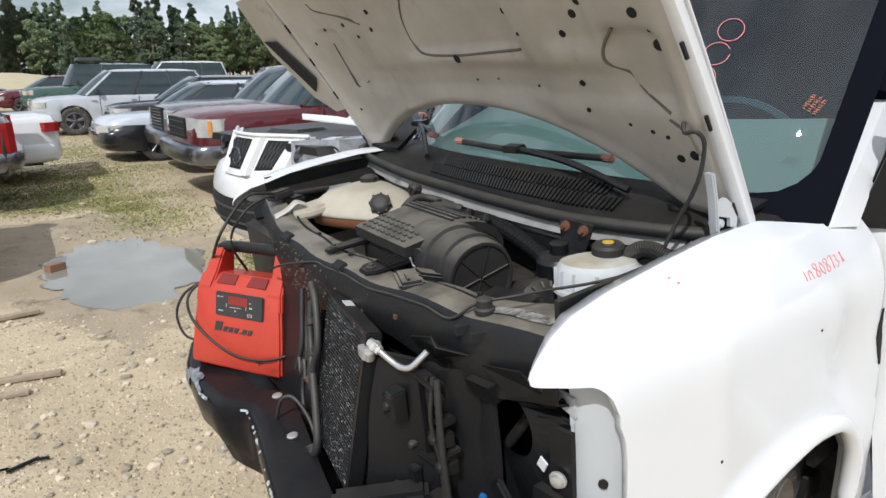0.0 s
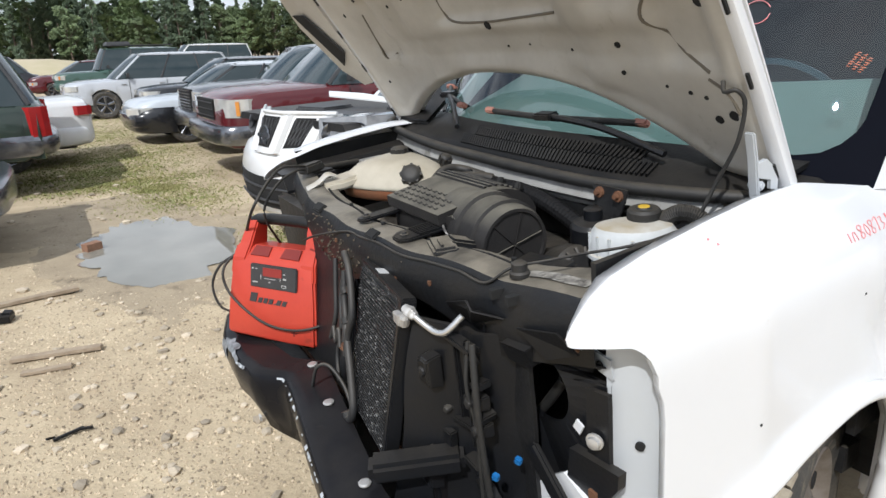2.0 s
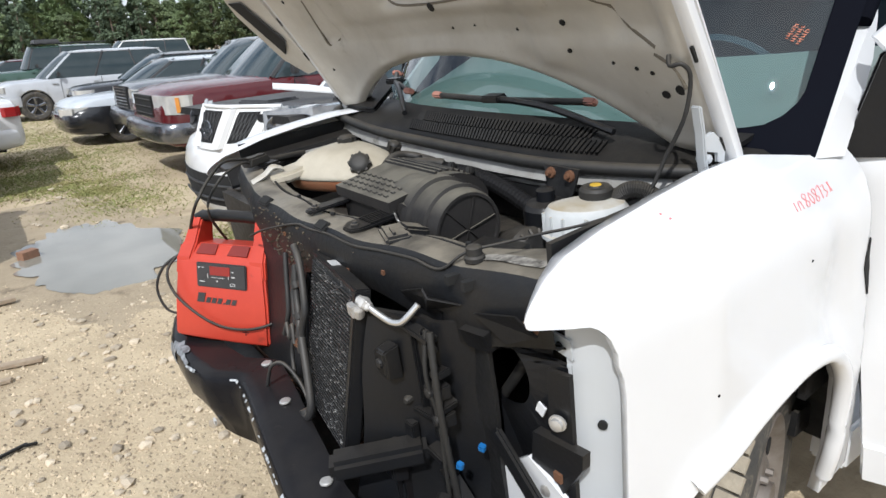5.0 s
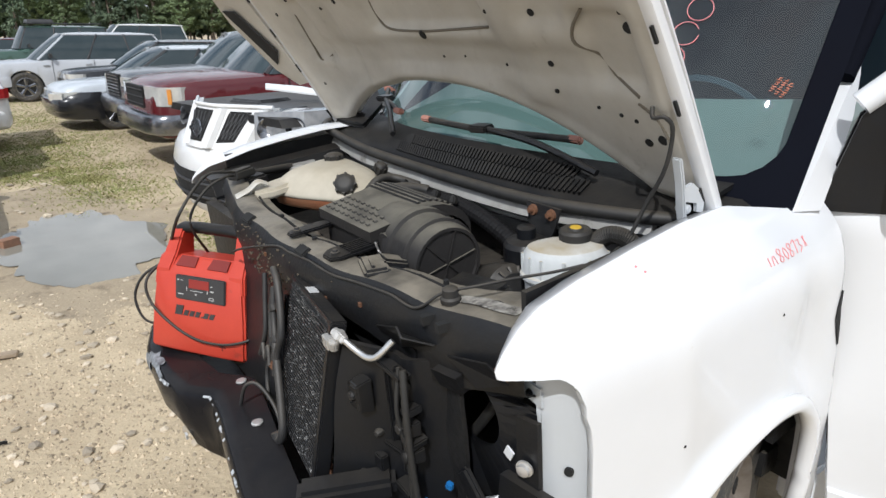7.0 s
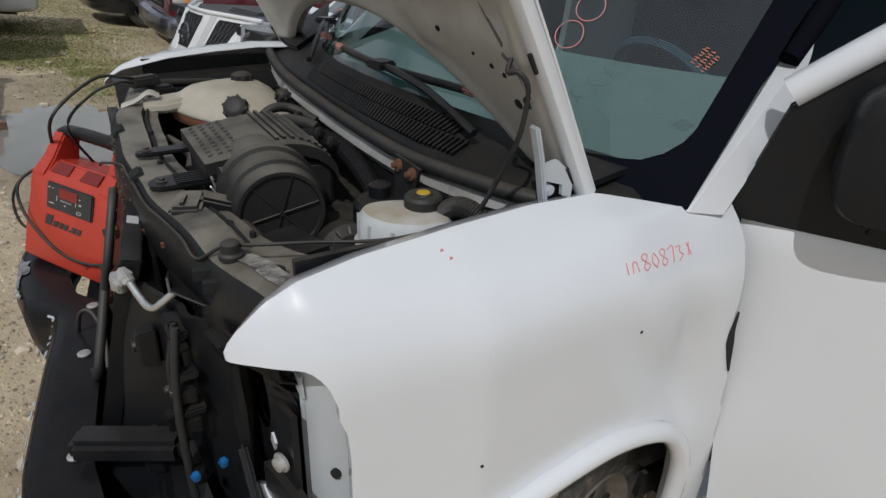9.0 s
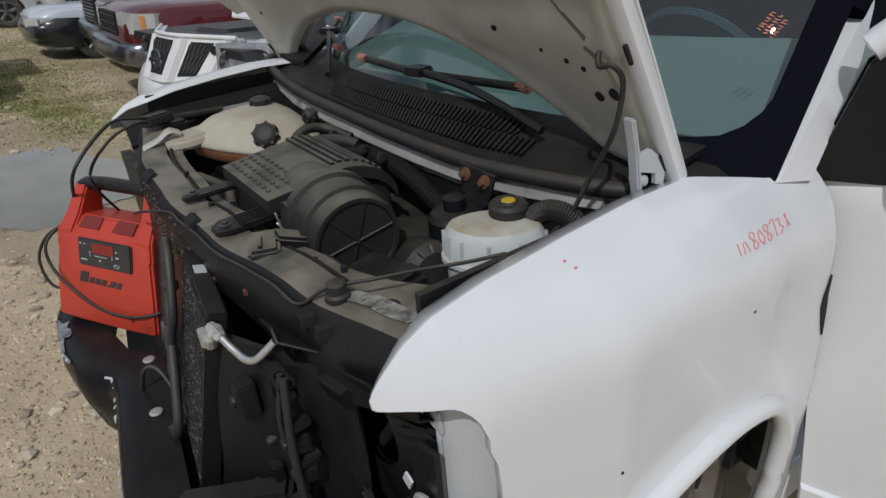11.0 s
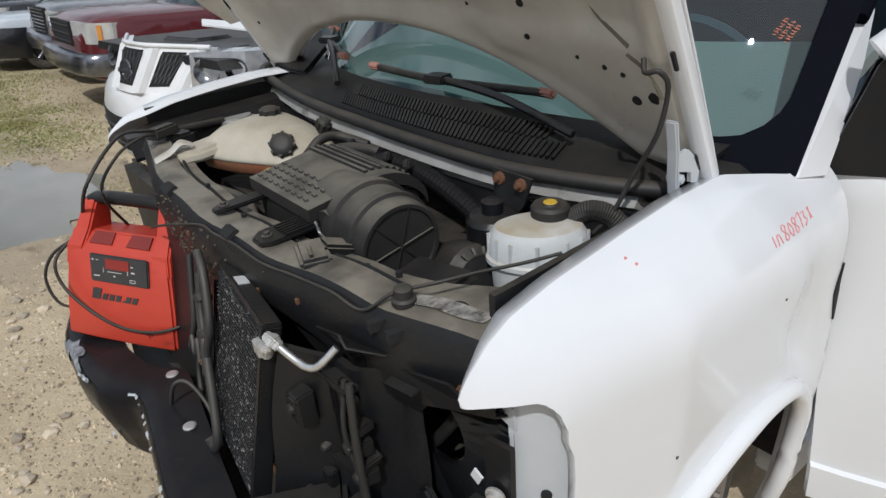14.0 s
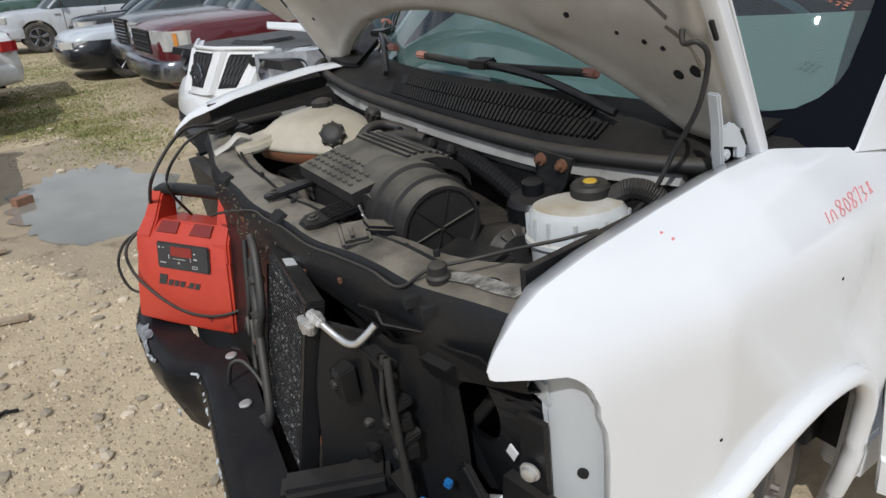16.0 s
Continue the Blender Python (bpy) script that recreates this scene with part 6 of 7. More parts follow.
M_CHROME = material("dull chrome", (0.32, 0.33, 0.35), 0.22, metal=0.9, dark=(0.10, 0.10, 0.11), scale=5, amount=0.9)
M_TRIM = material("dark trim", (0.03, 0.03, 0.032), 0.5, dark=(0.06, 0.06, 0.06), scale=6, amount=0.6)
PAINTS = {}


def paint(name, color, rough=0.25):
    if name not in PAINTS:
        PAINTS[name] = material(name, color, rough, coat=0.5, dark=[c * 0.82 for c in color], scale=2.5, amount=0.7, dirt=[c * 0.6 + 0.06 for c in color], dirt_scale=4, dirt_at=0.64)
    return PAINTS[name]


def simple_wheel(parent, c, side, r, rim=None):
    ax = Vector((0, side, 0))
    w = 0.21
    bm = bmesh.new()
    spin(bm, Vector(c) - ax * w / 2, ax, ((0.02, r * 0.6), (0.0, r * 0.85), (0.03, r), (w - 0.03, r), (w, r * 0.85), (w - 0.02, r * 0.62), (w - 0.05, r * 0.6)), 28)
    ty = part("tyre", bm, M_TYRE, parent, smooth=40)
    bm = bmesh.new()
    o = Vector(c) + ax * (w / 2 - 0.03)
    spin(bm, o, ax, ((-0.03, r * 0.62), (0.012, r * 0.64), (0.014, r * 0.60), (0.0, r * 0.56)), 28, False)
    for i in range(5):
        a = 2 * math.pi * i / 5 + 0.3
        d = Vector((math.cos(a), 0, math.sin(a)))
        rings(bm, [[o + d * (r * q) + Vector((-d.z, 0, d.x)) * s * r * wd_ + ax * h for s, h in ((-1, 0), (-0.6, 0.012), (0.6, 0.012), (1, 0))] for q, wd_ in ((0.06, 0.08), (0.3, 0.09), (0.60, 0.12))], True, True)
    spin(bm, o, ax, ((0.0, r * 0.13), (0.016, r * 0.12), (0.02, r * 0.05)), 12)
    part("rim", bm, rim or M_CHROME, ty, smooth=40)
    # near-black disc stands in for the shaded gaps between the spokes
    bm = bmesh.new()
    spin(bm, o - ax * 0.012, ax, ((0, r * 0.6), (0.004, r * 0.6)), 20)
    part("spoke_gap_shade", bm, M_NEARBLACK, ty)


def car(name, label, mat, m, L=4.6, W=1.8, belt=0.95, hood=0.92, nose=0.75, roof=1.45, ws=(1.15, 1.95), rw=(3.6, 4.2), tail=0.95, low=0.28, ax=(0.85, 3.5), r=0.32,
        bumper=None, bump_proud=0.0, lamp=(0.62, 0.14, 0.36), grille=(0.5, 0.2), rack=False, bars=0, tail_lamp=0.78, tail_h=0.14, rim=None, under=None, windows=3, cat="car", amber=True, own=None):
    """A parked car with its nose at x = 0; lofted body, glasshouse, wheels, lamps and bumpers."""
    top = thing(name, label, cat, m)
    h = W / 2
    stations = [(0.0, low + 0.12, nose - 0.12, 0.66), (0.03, low + 0.04, nose - 0.04, 0.78), (0.09, low + 0.01, nose + (hood - nose) * 0.25, 0.87), (0.2, low, nose + (hood - nose) * 0.55, 0.935), (0.5, low, hood - 0.02, 0.98), (ws[0], low, hood + 0.01, 1.0), (ws[0] + 0.25, low, belt, 1.0),
                (L * 0.5, low, belt, 1.0), (rw[1] - 0.2, low, belt, 1.0), (rw[1], low, belt - 0.01, 0.99), (L - 0.25, low + 0.02, tail, 0.96), (L - 0.05, low + 0.05, tail - 0.04, 0.90), (L, low + 0.12, tail - 0.12, 0.84)]
    stations = sorted(own + [s for s in stations if s[0] > own[-1][0]] if own else stations)
    def arch(x):
        for a in ax:
            if abs(x - a) < r * 1.12:
                return math.sqrt((r * 1.12) ** 2 - (x - a) ** 2) + r - 0.02
        return 0.0
    xs = sorted({s[0] for s in stations} | {round(a + r * 1.13 * math.cos(radians(q)), 4) for a in ax for q in range(0, 181, 15)})
    bm = bmesh.new()
    loops = []
    for x in xs:
        lo = curve_at([(s[0], s[1]) for s in stations], x)
        hi = curve_at([(s[0], s[2]) for s in stations], x)
        w = h * curve_at([(s[0], s[3]) for s in stations], x)
        e = max(lo, arch(x))
        e = min(e, hi - 0.16)
        mid = max(e + 0.03, lo + (hi - lo) * 0.45)
        half = [(w * 0.93, e), (w * 0.985, e + 0.02), (w, mid), (w * 0.985, max(mid + 0.02, hi - 0.10)), (w * 0.95, hi - 0.035), (w * 0.86, hi - 0.004), (w * 0.4, hi + 0.018)]
        loops.append([Vector((x, -y, z)) for y, z in half] + [Vector((x, y, z)) for y, z in half[::-1]])
    rings(bm, loops)
    body = part("body", bm, mat, top, smooth=42)
    bm = bmesh.new()
    box(bm, (L / 2, 0, low + 0.12), (L * 0.9, W * 0.74, 0.3))
    part("underbody", bm, M_NEARBLACK, top)
    # glasshouse
    zr = roof
    k = 0.80
    G = [(ws[0], belt - 0.01, 0.93), (ws[1], zr - 0.03, k), (ws[1] + 0.25, zr, k + 0.005), (rw[0] - 0.2, zr - 0.005, k), (rw[0], zr - 0.04, k - 0.01), (rw[1], belt - 0.01, 0.92)]
    bm = bmesh.new()
    base = [Vector((ws[0], -h * 0.78, belt - 0.02)), Vector((ws[0] + 0.12, -h * 0.92, belt - 0.02)), Vector((rw[1] - 0.1, -h * 0.92, belt - 0.02)), Vector((rw[1], -h * 0.78, belt - 0.02))]
    topr = [Vector((ws[1], -h * 0.62, zr - 0.04)), Vector((ws[1] + 0.06, -h * 0.73, zr - 0.05)), Vector((rw[0] - 0.06, -h * 0.73, zr - 0.05)), Vector((rw[0], -h * 0.62, zr - 0.04))]
    mir = lambda q: [Vector((p.x, -p.y, p.z)) for p in q[::-1]]
    lo_ = [Vector((ws[0] - 0.10, 0, belt - 0.01))] + base + [Vector((rw[1] + 0.05, 0, belt - 0.01))] + mir(base)
    hi_ = [Vector((ws[1] - 0.07, 0, zr - 0.02))] + topr + [Vector((rw[0] + 0.04, 0, zr - 0.02))] + mir(topr)
    rings(bm, [[(a_.lerp(b_, q)) + Vector((0, (1 if a_.y > 0 else -1 if a_.y < 0 else 0) * 0.018 * math.sin(q * 3.14), 0.02 * math.sin(q * 3.14) * (abs(a_.y) < h * 0.8))) for a_, b_ in zip(lo_, hi_)] for q in span(0, 1, 4)])
    gh = part("glasshouse", bm, M_CARGLASS, top, "dark reflecting windows", smooth=38)
    bm = bmesh.new()
    sheet(bm, lambda t, u: Vector((ws[1] - 0.04 + (rw[0] - ws[1] + 0.08) * t, u * h * 0.75, zr - 0.045 + 0.05 * (1 - u * u) ** 0.6 * (1 - (2 * t - 1) ** 6))), span(0, 1, 10), span(-1, 1, 8), (0, 0, -0.025))
    part("roof", bm, mat, top, smooth=50)
    for sd in (-1, 1):
        n_p = windows
        for i in range(n_p + 1):
            t = i / n_p
            bm = bmesh.new()
            b0 = base[0].lerp(base[1], 0.6) if i == 0 else base[3].lerp(base[2], 0.6) if i == n_p else base[1].lerp(base[2], t)
            b1 = topr[0].lerp(topr[1], 0.6) if i == 0 else topr[3].lerp(topr[2], 0.6) if i == n_p else topr[1].lerp(topr[2], t * 0.96 + 0.02)
            tube(bm, [Vector((b0.x, b0.y * (1 if sd < 0 else -1), b0.z)), Vector((b1.x, b1.y * (1 if sd < 0 else -1), b1.z))], 0.036 if i in (0, n_p) else 0.028, 6, 1)
            part("pillar", bm, mat if i in (0, n_p) and mat in (P_WHITE, P_SILVER) else M_TRIM, top)
        for i, a in enumerate(ax):
            simple_wheel(top, (a, sd * (h - 0.115), r), sd, r, rim)
        bm = bmesh.new()
        rings(bm, [[Vector((ws[0] + 0.30 + dx, sd * (h * 0.93 + 0.03 + dy), belt + 0.02 + dz)) for dx, dz in ((0, 0), (0.07, 0.01), (0.08, 0.11), (0.01, 0.12))] for dy in (0, 0.14)] if sd > 0 else [[Vector((ws[0] + 0.30 + dx, sd * (h * 0.93 + 0.03 + dy), belt + 0.02 + dz)) for dx, dz in ((0, 0), (0.07, 0.01), (0.08, 0.11), (0.01, 0.12))] for dy in (0.14, 0)])
        part("door_mirror", bm, M_TRIM, top, bevel=0.01)
        # headlamp wraps round the corner
        if not lamp and sd > 0:
            continue
        lz, lh, lw = lamp or (0, 0, 0)
        bm = bmesh.new()
        if not lamp:
            rings(bm, [[Vector((x, sd * h * y, z0)), Vector((x + 0.02, sd * h * y * 0.985, z1)), Vector((x + 0.2, sd * h * y * 0.9, z1 + 0.005)), Vector((x + 0.2, sd * h * y * 0.9, z0))] for x, y, z0, z1 in ((0.02, 0.56, 0.90, 1.14), (0.10, 0.76, 0.90, 1.155), (0.20, 0.93, 0.92, 1.16), (0.36, 1.01, 0.97, 1.165), (0.70, 1.035, 1.08, 1.17))])
        else:
            rings(bm, [[Vector((x, sd * h * y, z)) for z in (lz - lh / 2, lz + lh / 2)] + [Vector((x + 0.1, sd * h * y * 0.95, z)) for z in (lz + lh / 2, lz - lh / 2)] for x, y in ((0.0, 0.78 - lw), (0.012, 0.78 - lw * 0.5), (0.045, 0.81), (0.09, 0.88), (0.18, 0.935), (0.30, 0.965))])
        hl = part("headlamp", bm, M_LAMP if lamp else M_LAMPDARK, top, "clear headlamp", smooth=30)
        if amber:
            bm = bmesh.new()
            box(bm, (0.17, sd * h * 0.93, lz), (0.05, 0.03, lh * 0.8), (0, 0, sd * 24))
            part("indicator", bm, M_AMBER, hl, bevel=0.004)
        bm = bmesh.new()
        rings(bm, [[Vector((L - x, sd * h * y, z)) for z in (tail_lamp - tail_h / 2, tail_lamp + tail_h / 2)] + [Vector((L - x - 0.06, sd * h * y * 0.93, z)) for z in (tail_lamp + tail_h / 2, tail_lamp - tail_h / 2)] for x, y in ((-0.022, 0.74), (-0.020, 0.865), (0.045, 0.955), (0.17, 1.0))])
        part("tail_lamp", bm, M_TAIL, top, smooth=30)
        # door seams and handles
        for t in (0.02, 0.36, 0.70):
            bm = bmesh.new()
            x = ws[0] + 0.3 + (rw[1] - ws[0] - 0.6) * t
            box(bm, (x, sd * (h - 0.004), (low + belt) / 2 + 0.06), (0.008, 0.014, (belt - low) * 0.72))
            part("door_seam", bm, M_NEARBLACK, body)
            if t:
                bm = bmesh.new()
                box(bm, (x - 0.14, sd * (h + 0.008), belt - 0.14), (0.14, 0.03, 0.03))
                part("door_handle", bm, mat, body, bevel=0.008)
    gz, gh_ = grille
    bm = bmesh.new()
    box(bm, (0.012, 0, gz), (0.05, W * 0.42, gh_))
    gr = part("grille", bm, M_NEARBLACK, top)
    for i in range(max(bars, 3)):
        bm = bmesh.new()
        box(bm, (-0.016, 0, gz - gh_ / 2 + gh_ * (i + 0.5) / max(bars, 3)), (0.02, W * 0.42, 0.012))
        part("grille_bar", bm, M_CHROME if bars else M_TRIM, gr)
    for x0, sg, nm in ((0.0, -1, "front_bumper"), (L, 1, "rear_bumper")):
        bm = bmesh.new()
        bz0, bz1 = low + 0.06, low + 0.30
        rings(bm, [[Vector((x0 + sg * (bump_proud + 0.03 - dx + bx), y * h * (1 + bx * 0.3), bz0 + (bz1 - bz0) * q)) for q, bx in ((0.0, -0.05), (0.12, -0.012), (0.4, 0.0), (0.7, 0.0), (0.9, -0.015), (1.0, -0.05))] + [Vector((x0 - sg * 0.1 + sg * (0.03 - dx), y * h * 0.96, z)) for z in (bz1, bz0)] for y, dx in ((-1.022, 0.55), (-1.022, 0.34), (-1.0, 0.22), (-0.95, 0.13), (-0.86, 0.06), (-0.7, 0.015), (0, -0.02), (0.7, 0.015), (0.86, 0.06), (0.95, 0.13), (1.0, 0.22), (1.022, 0.34), (1.022, 0.55))])
        part(nm, bm, bumper or mat, top, smooth=35)
    if rack:
        for sd in (-1, 1):
            bm = bmesh.new()
            tube(bm, [(ws[1] + 0.1, sd * h * 0.62, zr + 0.06), (rw[0] - 0.1, sd * h * 0.62, zr + 0.06)], 0.02, 6, 2)
            part("roof_rail", bm, M_TRIM, top)
        bm = bmesh.new()
        for i in range(4):
            box(bm, (ws[1] + 0.3 + 0.5 * i, 0, zr + 0.07), (0.06, W * 0.66, 0.03))
        box(bm, (ws[1] + 0.5, 0, zr + 0.14), (0.8, W * 0.6, 0.12), (0, 0, 0), 0.9)
        part("roof_rack", bm, M_TRIM, top, bevel=0.015)
    return top


def parked(x, y, turn=0.0):
    return pose(x, y, 0, 0, 0, turn)


P_WHITE, P_RED = paint("white car paint", (0.78, 0.78, 0.77)), paint("dark red car paint", (0.10, 0.012, 0.015))
P_SILVER, P_BLACK = paint("silver car paint", (0.50, 0.52, 0.55)), paint("black car paint", (0.018, 0.019, 0.022))
P_GREEN, P_GREY = paint("dark green car paint", (0.028, 0.045, 0.034)), paint("grey car paint", (0.10, 0.105, 0.11))
P_BLUEW, P_TEAL = paint("pale blue car paint", (0.56, 0.60, 0.64)), paint("faded green car paint", (0.05, 0.10, 0.08))
car("pickup_truck", "dark red pickup truck with dull chrome bumper", P_RED, parked(1.0, 7.5, 2), L=5.6, W=1.95, belt=1.17, hood=1.15, nose=1.0, roof=1.80, ws=(1.35, 2.05), rw=(3.3, 3.55), tail=1.12, low=0.42, ax=(0.95, 4.3), r=0.37,
    bumper=M_CHROME, bump_proud=0.10, lamp=(0.93, 0.22, 0.30), grille=(0.90, 0.26), cat="pickup truck", windows=2)
car("pickup_truck", "dark grey pickup truck with large barred grille", P_GREY, parked(1.15, 9.85, 2), L=5.5, W=1.95, belt=1.12, hood=1.12, nose=1.0, roof=1.70, ws=(1.4, 2.1), rw=(3.2, 3.5), tail=1.1, low=0.40, ax=(0.95, 4.2), r=0.37,
    bumper=M_CHROME, bump_proud=0.08, lamp=(0.92, 0.2, 0.26), grille=(0.88, 0.34), bars=7, cat="pickup truck", windows=2)
pale = car("sedan", "black sedan with pale blue fender and hood", P_BLUEW, parked(0.42, 11.95, 3), L=4.5, W=1.78, belt=0.92, hood=0.84, nose=0.70, roof=1.42, lamp=(0.62, 0.13, 0.34), grille=(0.52, 0.2), bumper=P_BLACK, bump_proud=0.05, ax=(0.88, 3.5), r=0.33, cat="car", amber=False)
car("sedan", "black sedan with clear headlamps", P_BLACK, parked(0.95, 14.9, 2), L=4.6, W=1.8, belt=0.98, hood=0.92, nose=0.80, roof=1.50, lamp=(0.76, 0.12, 0.4), ax=(0.88, 3.55), cat="car", amber=False)
car("wagon", "silver wagon with five-spoke wheels", P_SILVER, parked(-0.50, 18.4, 2), L=4.7, W=1.82, belt=1.02, hood=0.98, nose=0.84, roof=1.66, ws=(1.2, 1.95), rw=(4.1, 4.6), tail=1.02, low=0.32, ax=(0.92, 3.65), r=0.36, rack=False, lamp=(0.80, 0.13, 0.34), cat="car", amber=False)
car("off_roader", "faded green off-roader with loaded roof rack", P_TEAL, parked(-0.6, 25.5, 2), L=4.6, W=1.8, belt=1.15, hood=1.08, nose=0.95, roof=1.88, ws=(1.4, 1.75), rw=(4.2, 4.5), tail=1.15, low=0.42, ax=(0.9, 3.6), r=0.38, rack=True, lamp=(0.9, 0.14, 0.3), cat="car")
car("minivan", "white minivan behind the row", P_WHITE, parked(3.2, 31.0, 2), L=4.9, W=1.9, belt=1.1, hood=1.05, nose=0.9, roof=2.02, ws=(0.9, 1.8), rw=(4.5, 4.8), tail=1.1, low=0.3, ax=(0.9, 3.8), r=0.34, cat="minivan")
car("sedan", "white sedan seen from its tail", P_WHITE, parked(-5.45, 10.25, 1), L=5.15, W=1.88, belt=0.98, hood=0.92, nose=0.8, roof=1.42, ws=(1.6, 2.3), rw=(3.5, 4.1), tail=1.0, low=0.30, ax=(1.0, 4.0), r=0.33, tail_lamp=0.84, tail_h=0.13, cat="car")
car("sport_utility", "dark green sport utility vehicle with chrome rear bumper", P_GREEN, parked(-5.60, 8.1, 1), L=4.75, W=1.85, belt=1.10, hood=1.05, nose=0.9, roof=1.75, ws=(1.5, 2.1), rw=(4.35, 4.65), tail=1.12, low=0.44, ax=(0.95, 3.7), r=0.38, bumper=M_CHROME, bump_proud=0.06,
    tail_lamp=0.89, tail_h=0.34, cat="car")
car("pickup_truck", "grey pickup truck with weathered chrome rear bumper", P_GREY, parked(-6.8, 5.1, 0), L=5.5, W=1.9, belt=1.05, hood=1.05, nose=0.9, roof=1.65, ws=(1.4, 2.1), rw=(3.2, 3.5), tail=1.0, low=0.36, ax=(0.95, 4.2), r=0.36, bumper=M_CHROME, bump_proud=0.10, tail_lamp=0.85, tail_h=0.26, cat="pickup truck", windows=2)
for i, (x, y, nm, pt, rf) in enumerate(((-6.5, 22.0, "sedan", P_RED, 1.42), (-7.6, 26.0, "sedan", P_BLUEW, 1.5), (-5.6, 30.0, "minivan", P_BLACK, 1.7), (-1.5, 29.0, "sedan", P_RED, 1.45), (-0.5, 33.5, "sedan", P_WHITE, 1.45), (-6.2, 35.0, "sedan", P_SILVER, 1.45), (2.2, 38.0, "minivan", P_RED, 1.75))):
    car(nm, "parked " + {"sedan": "sedan", "minivan": "minivan"}[nm] + " far back in the salvage yard", pt, parked(x, y, 3), roof=rf, belt=0.95 + (rf - 1.42) * 0.4, hood=0.9 + (rf - 1.42) * 0.4)

# black front clip of the pale sedan: bumper cover and lower wings up to the wheel arches
bm = bmesh.new()
rings(bm, [[Vector((x + a_, y * 0.89 * (1 + 0.02 * (a_ < 0.02)), z)) for a_, z in ((0.05, 0.22), (-0.03, 0.28), (-0.05, 0.42), (-0.04, 0.56), (0.02, 0.66), (0.12, 0.68), (0.12, 0.22))] for x, y in ((0.56, -1.0), (0.34, -0.99), (0.16, -0.92), (0.06, -0.78), (-0.01, -0.5), (-0.03, 0.0), (-0.01, 0.5), (0.06, 0.78), (0.16, 0.92), (0.34, 0.99), (0.56, 1.0))])
part("front_clip", bm, P_BLACK, pale, "black front bumper cover and wings", smooth=50)
bm = bmesh.new()
rings(bm, [[Vector((x, -0.89 * y, z)) for z in (0.535, 0.665)] + [Vector((x + 0.1, -0.80 * y, z)) for z in (0.665, 0.535)] for x, y in ((-0.075, 0.50), (-0.055, 0.66), (0.0, 0.82), (0.07, 0.93))])
part("headlamp", bm, M_LAMP, pale, "clear headlamp", smooth=30)

# white pickup beside the van, hood off, grille with two slots showing
nis = car("pickup_truck", "white pickup truck with open hood and honeycomb grille", P_WHITE, parked(0.72, 3.30, 10), L=5.2, W=1.85, belt=1.15, hood=1.05, nose=0.98, roof=1.78, ws=(1.4, 2.1), rw=(3.3, 3.6), tail=1.1, low=0.36, ax=(0.98, 4.2), r=0.38,
          lamp=None, grille=(0.45, 0.10), cat="pickup truck", windows=2, amber=False, bump_proud=0.03,
          own=[(-0.03, 0.40, 0.66, 0.60), (0.02, 0.36, 0.76, 0.72), (0.08, 0.36, 0.82, 0.82), (0.16, 0.36, 0.86, 0.90), (0.24, 0.36, 1.06, 0.945), (0.30, 0.36, 1.08, 0.975), (0.6, 0.36, 1.10, 0.99)])
def nose_x(y, z):
    """Front face of the white pickup: raked back and bowed."""
    return -0.06 - (1.15 - z) * 0.42 + 0.05 * y * y + 0.48 * max(0.0, abs(y) - 0.13)


def nose_block(pts, out, deep, n=4):
    """A patch of the front face that stands out by a set depth."""
    bm = bmesh.new()
    a_, b_, c_, d_ = [Vector((*q, 0)) for q in pts]
    def f(u, v):
        q = a_.lerp(b_, u).lerp(d_.lerp(c_, u), v)
        return Vector((nose_x(q.x, q.y) - out, q.x, q.y))
    sheet(bm, f, span(0, 1, n), span(0, 1, n), (deep, 0, 0))
    return bm


g_sur = part("grille_surround", nose_block([(-0.50, 0.87), (0.50, 0.87), (0.56, 1.16), (-0.56, 1.16)], 0.0, 0.05, 12), P_WHITE, nis, "white grille surround", smooth=40)
for pts in (((-0.085, 0.915), (0.085, 0.915), (0.125, 1.135), (-0.125, 1.135)), ((-0.35, 0.925), (-0.22, 0.915), (-0.265, 1.13), (-0.42, 1.13)), ((0.22, 0.915), (0.35, 0.925), (0.42, 1.13), (0.265, 1.13))):
    gm = part("grille_mesh", nose_block(pts, 0.004, 0.01), M_NEARBLACK, g_sur)
    for i in range(5):
        for lean in (-1, 1):
            bm = bmesh.new()
            t = (i + 0.5) / 5
            y0 = pts[0][0] + (pts[1][0] - pts[0][0]) * t
            y1 = pts[3][0] + (pts[2][0] - pts[3][0]) * min(1, max(0, t + lean * 0.22))
            tube(bm, [(nose_x(y, z) - 0.007, y, z) for y, z in ((y0, pts[0][1] + 0.015), ((y0 + y1) / 2, (pts[0][1] + pts[3][1]) / 2), (y1, pts[3][1] - 0.015))], 0.005, 5, 2)
            part("mesh_bar", bm, M_TRIM, gm)
for y0, y1, z0, z1 in ((-0.155, -0.195, 0.88, 1.15), (0.155, 0.195, 0.88, 1.15), (-0.42, -0.49, 0.88, 1.15), (0.42, 0.49, 0.88, 1.15)):
    bm = bmesh.new()
    rings(bm, [[Vector((nose_x(y, z) - o, y + dy, z)) for dy, o in ((-0.045, -0.02), (-0.03, 0.018), (0.03, 0.018), (0.045, -0.02))] for y, z in ((y0, z0), ((y0 + y1) / 2, (z0 + z1) / 2), (y1, z1))])
    part("grille_bar", bm, P_WHITE, g_sur, smooth=50)
bm = bmesh.new()
tube(bm, [(nose_x(y, 1.165) - 0.004, y, 1.165) for y in span(-0.56, 0.56, 14)], 0.015, 8, 3)
part("grille_top_bar", bm, P_WHITE, g_sur, smooth=60)
bm = bmesh.new()
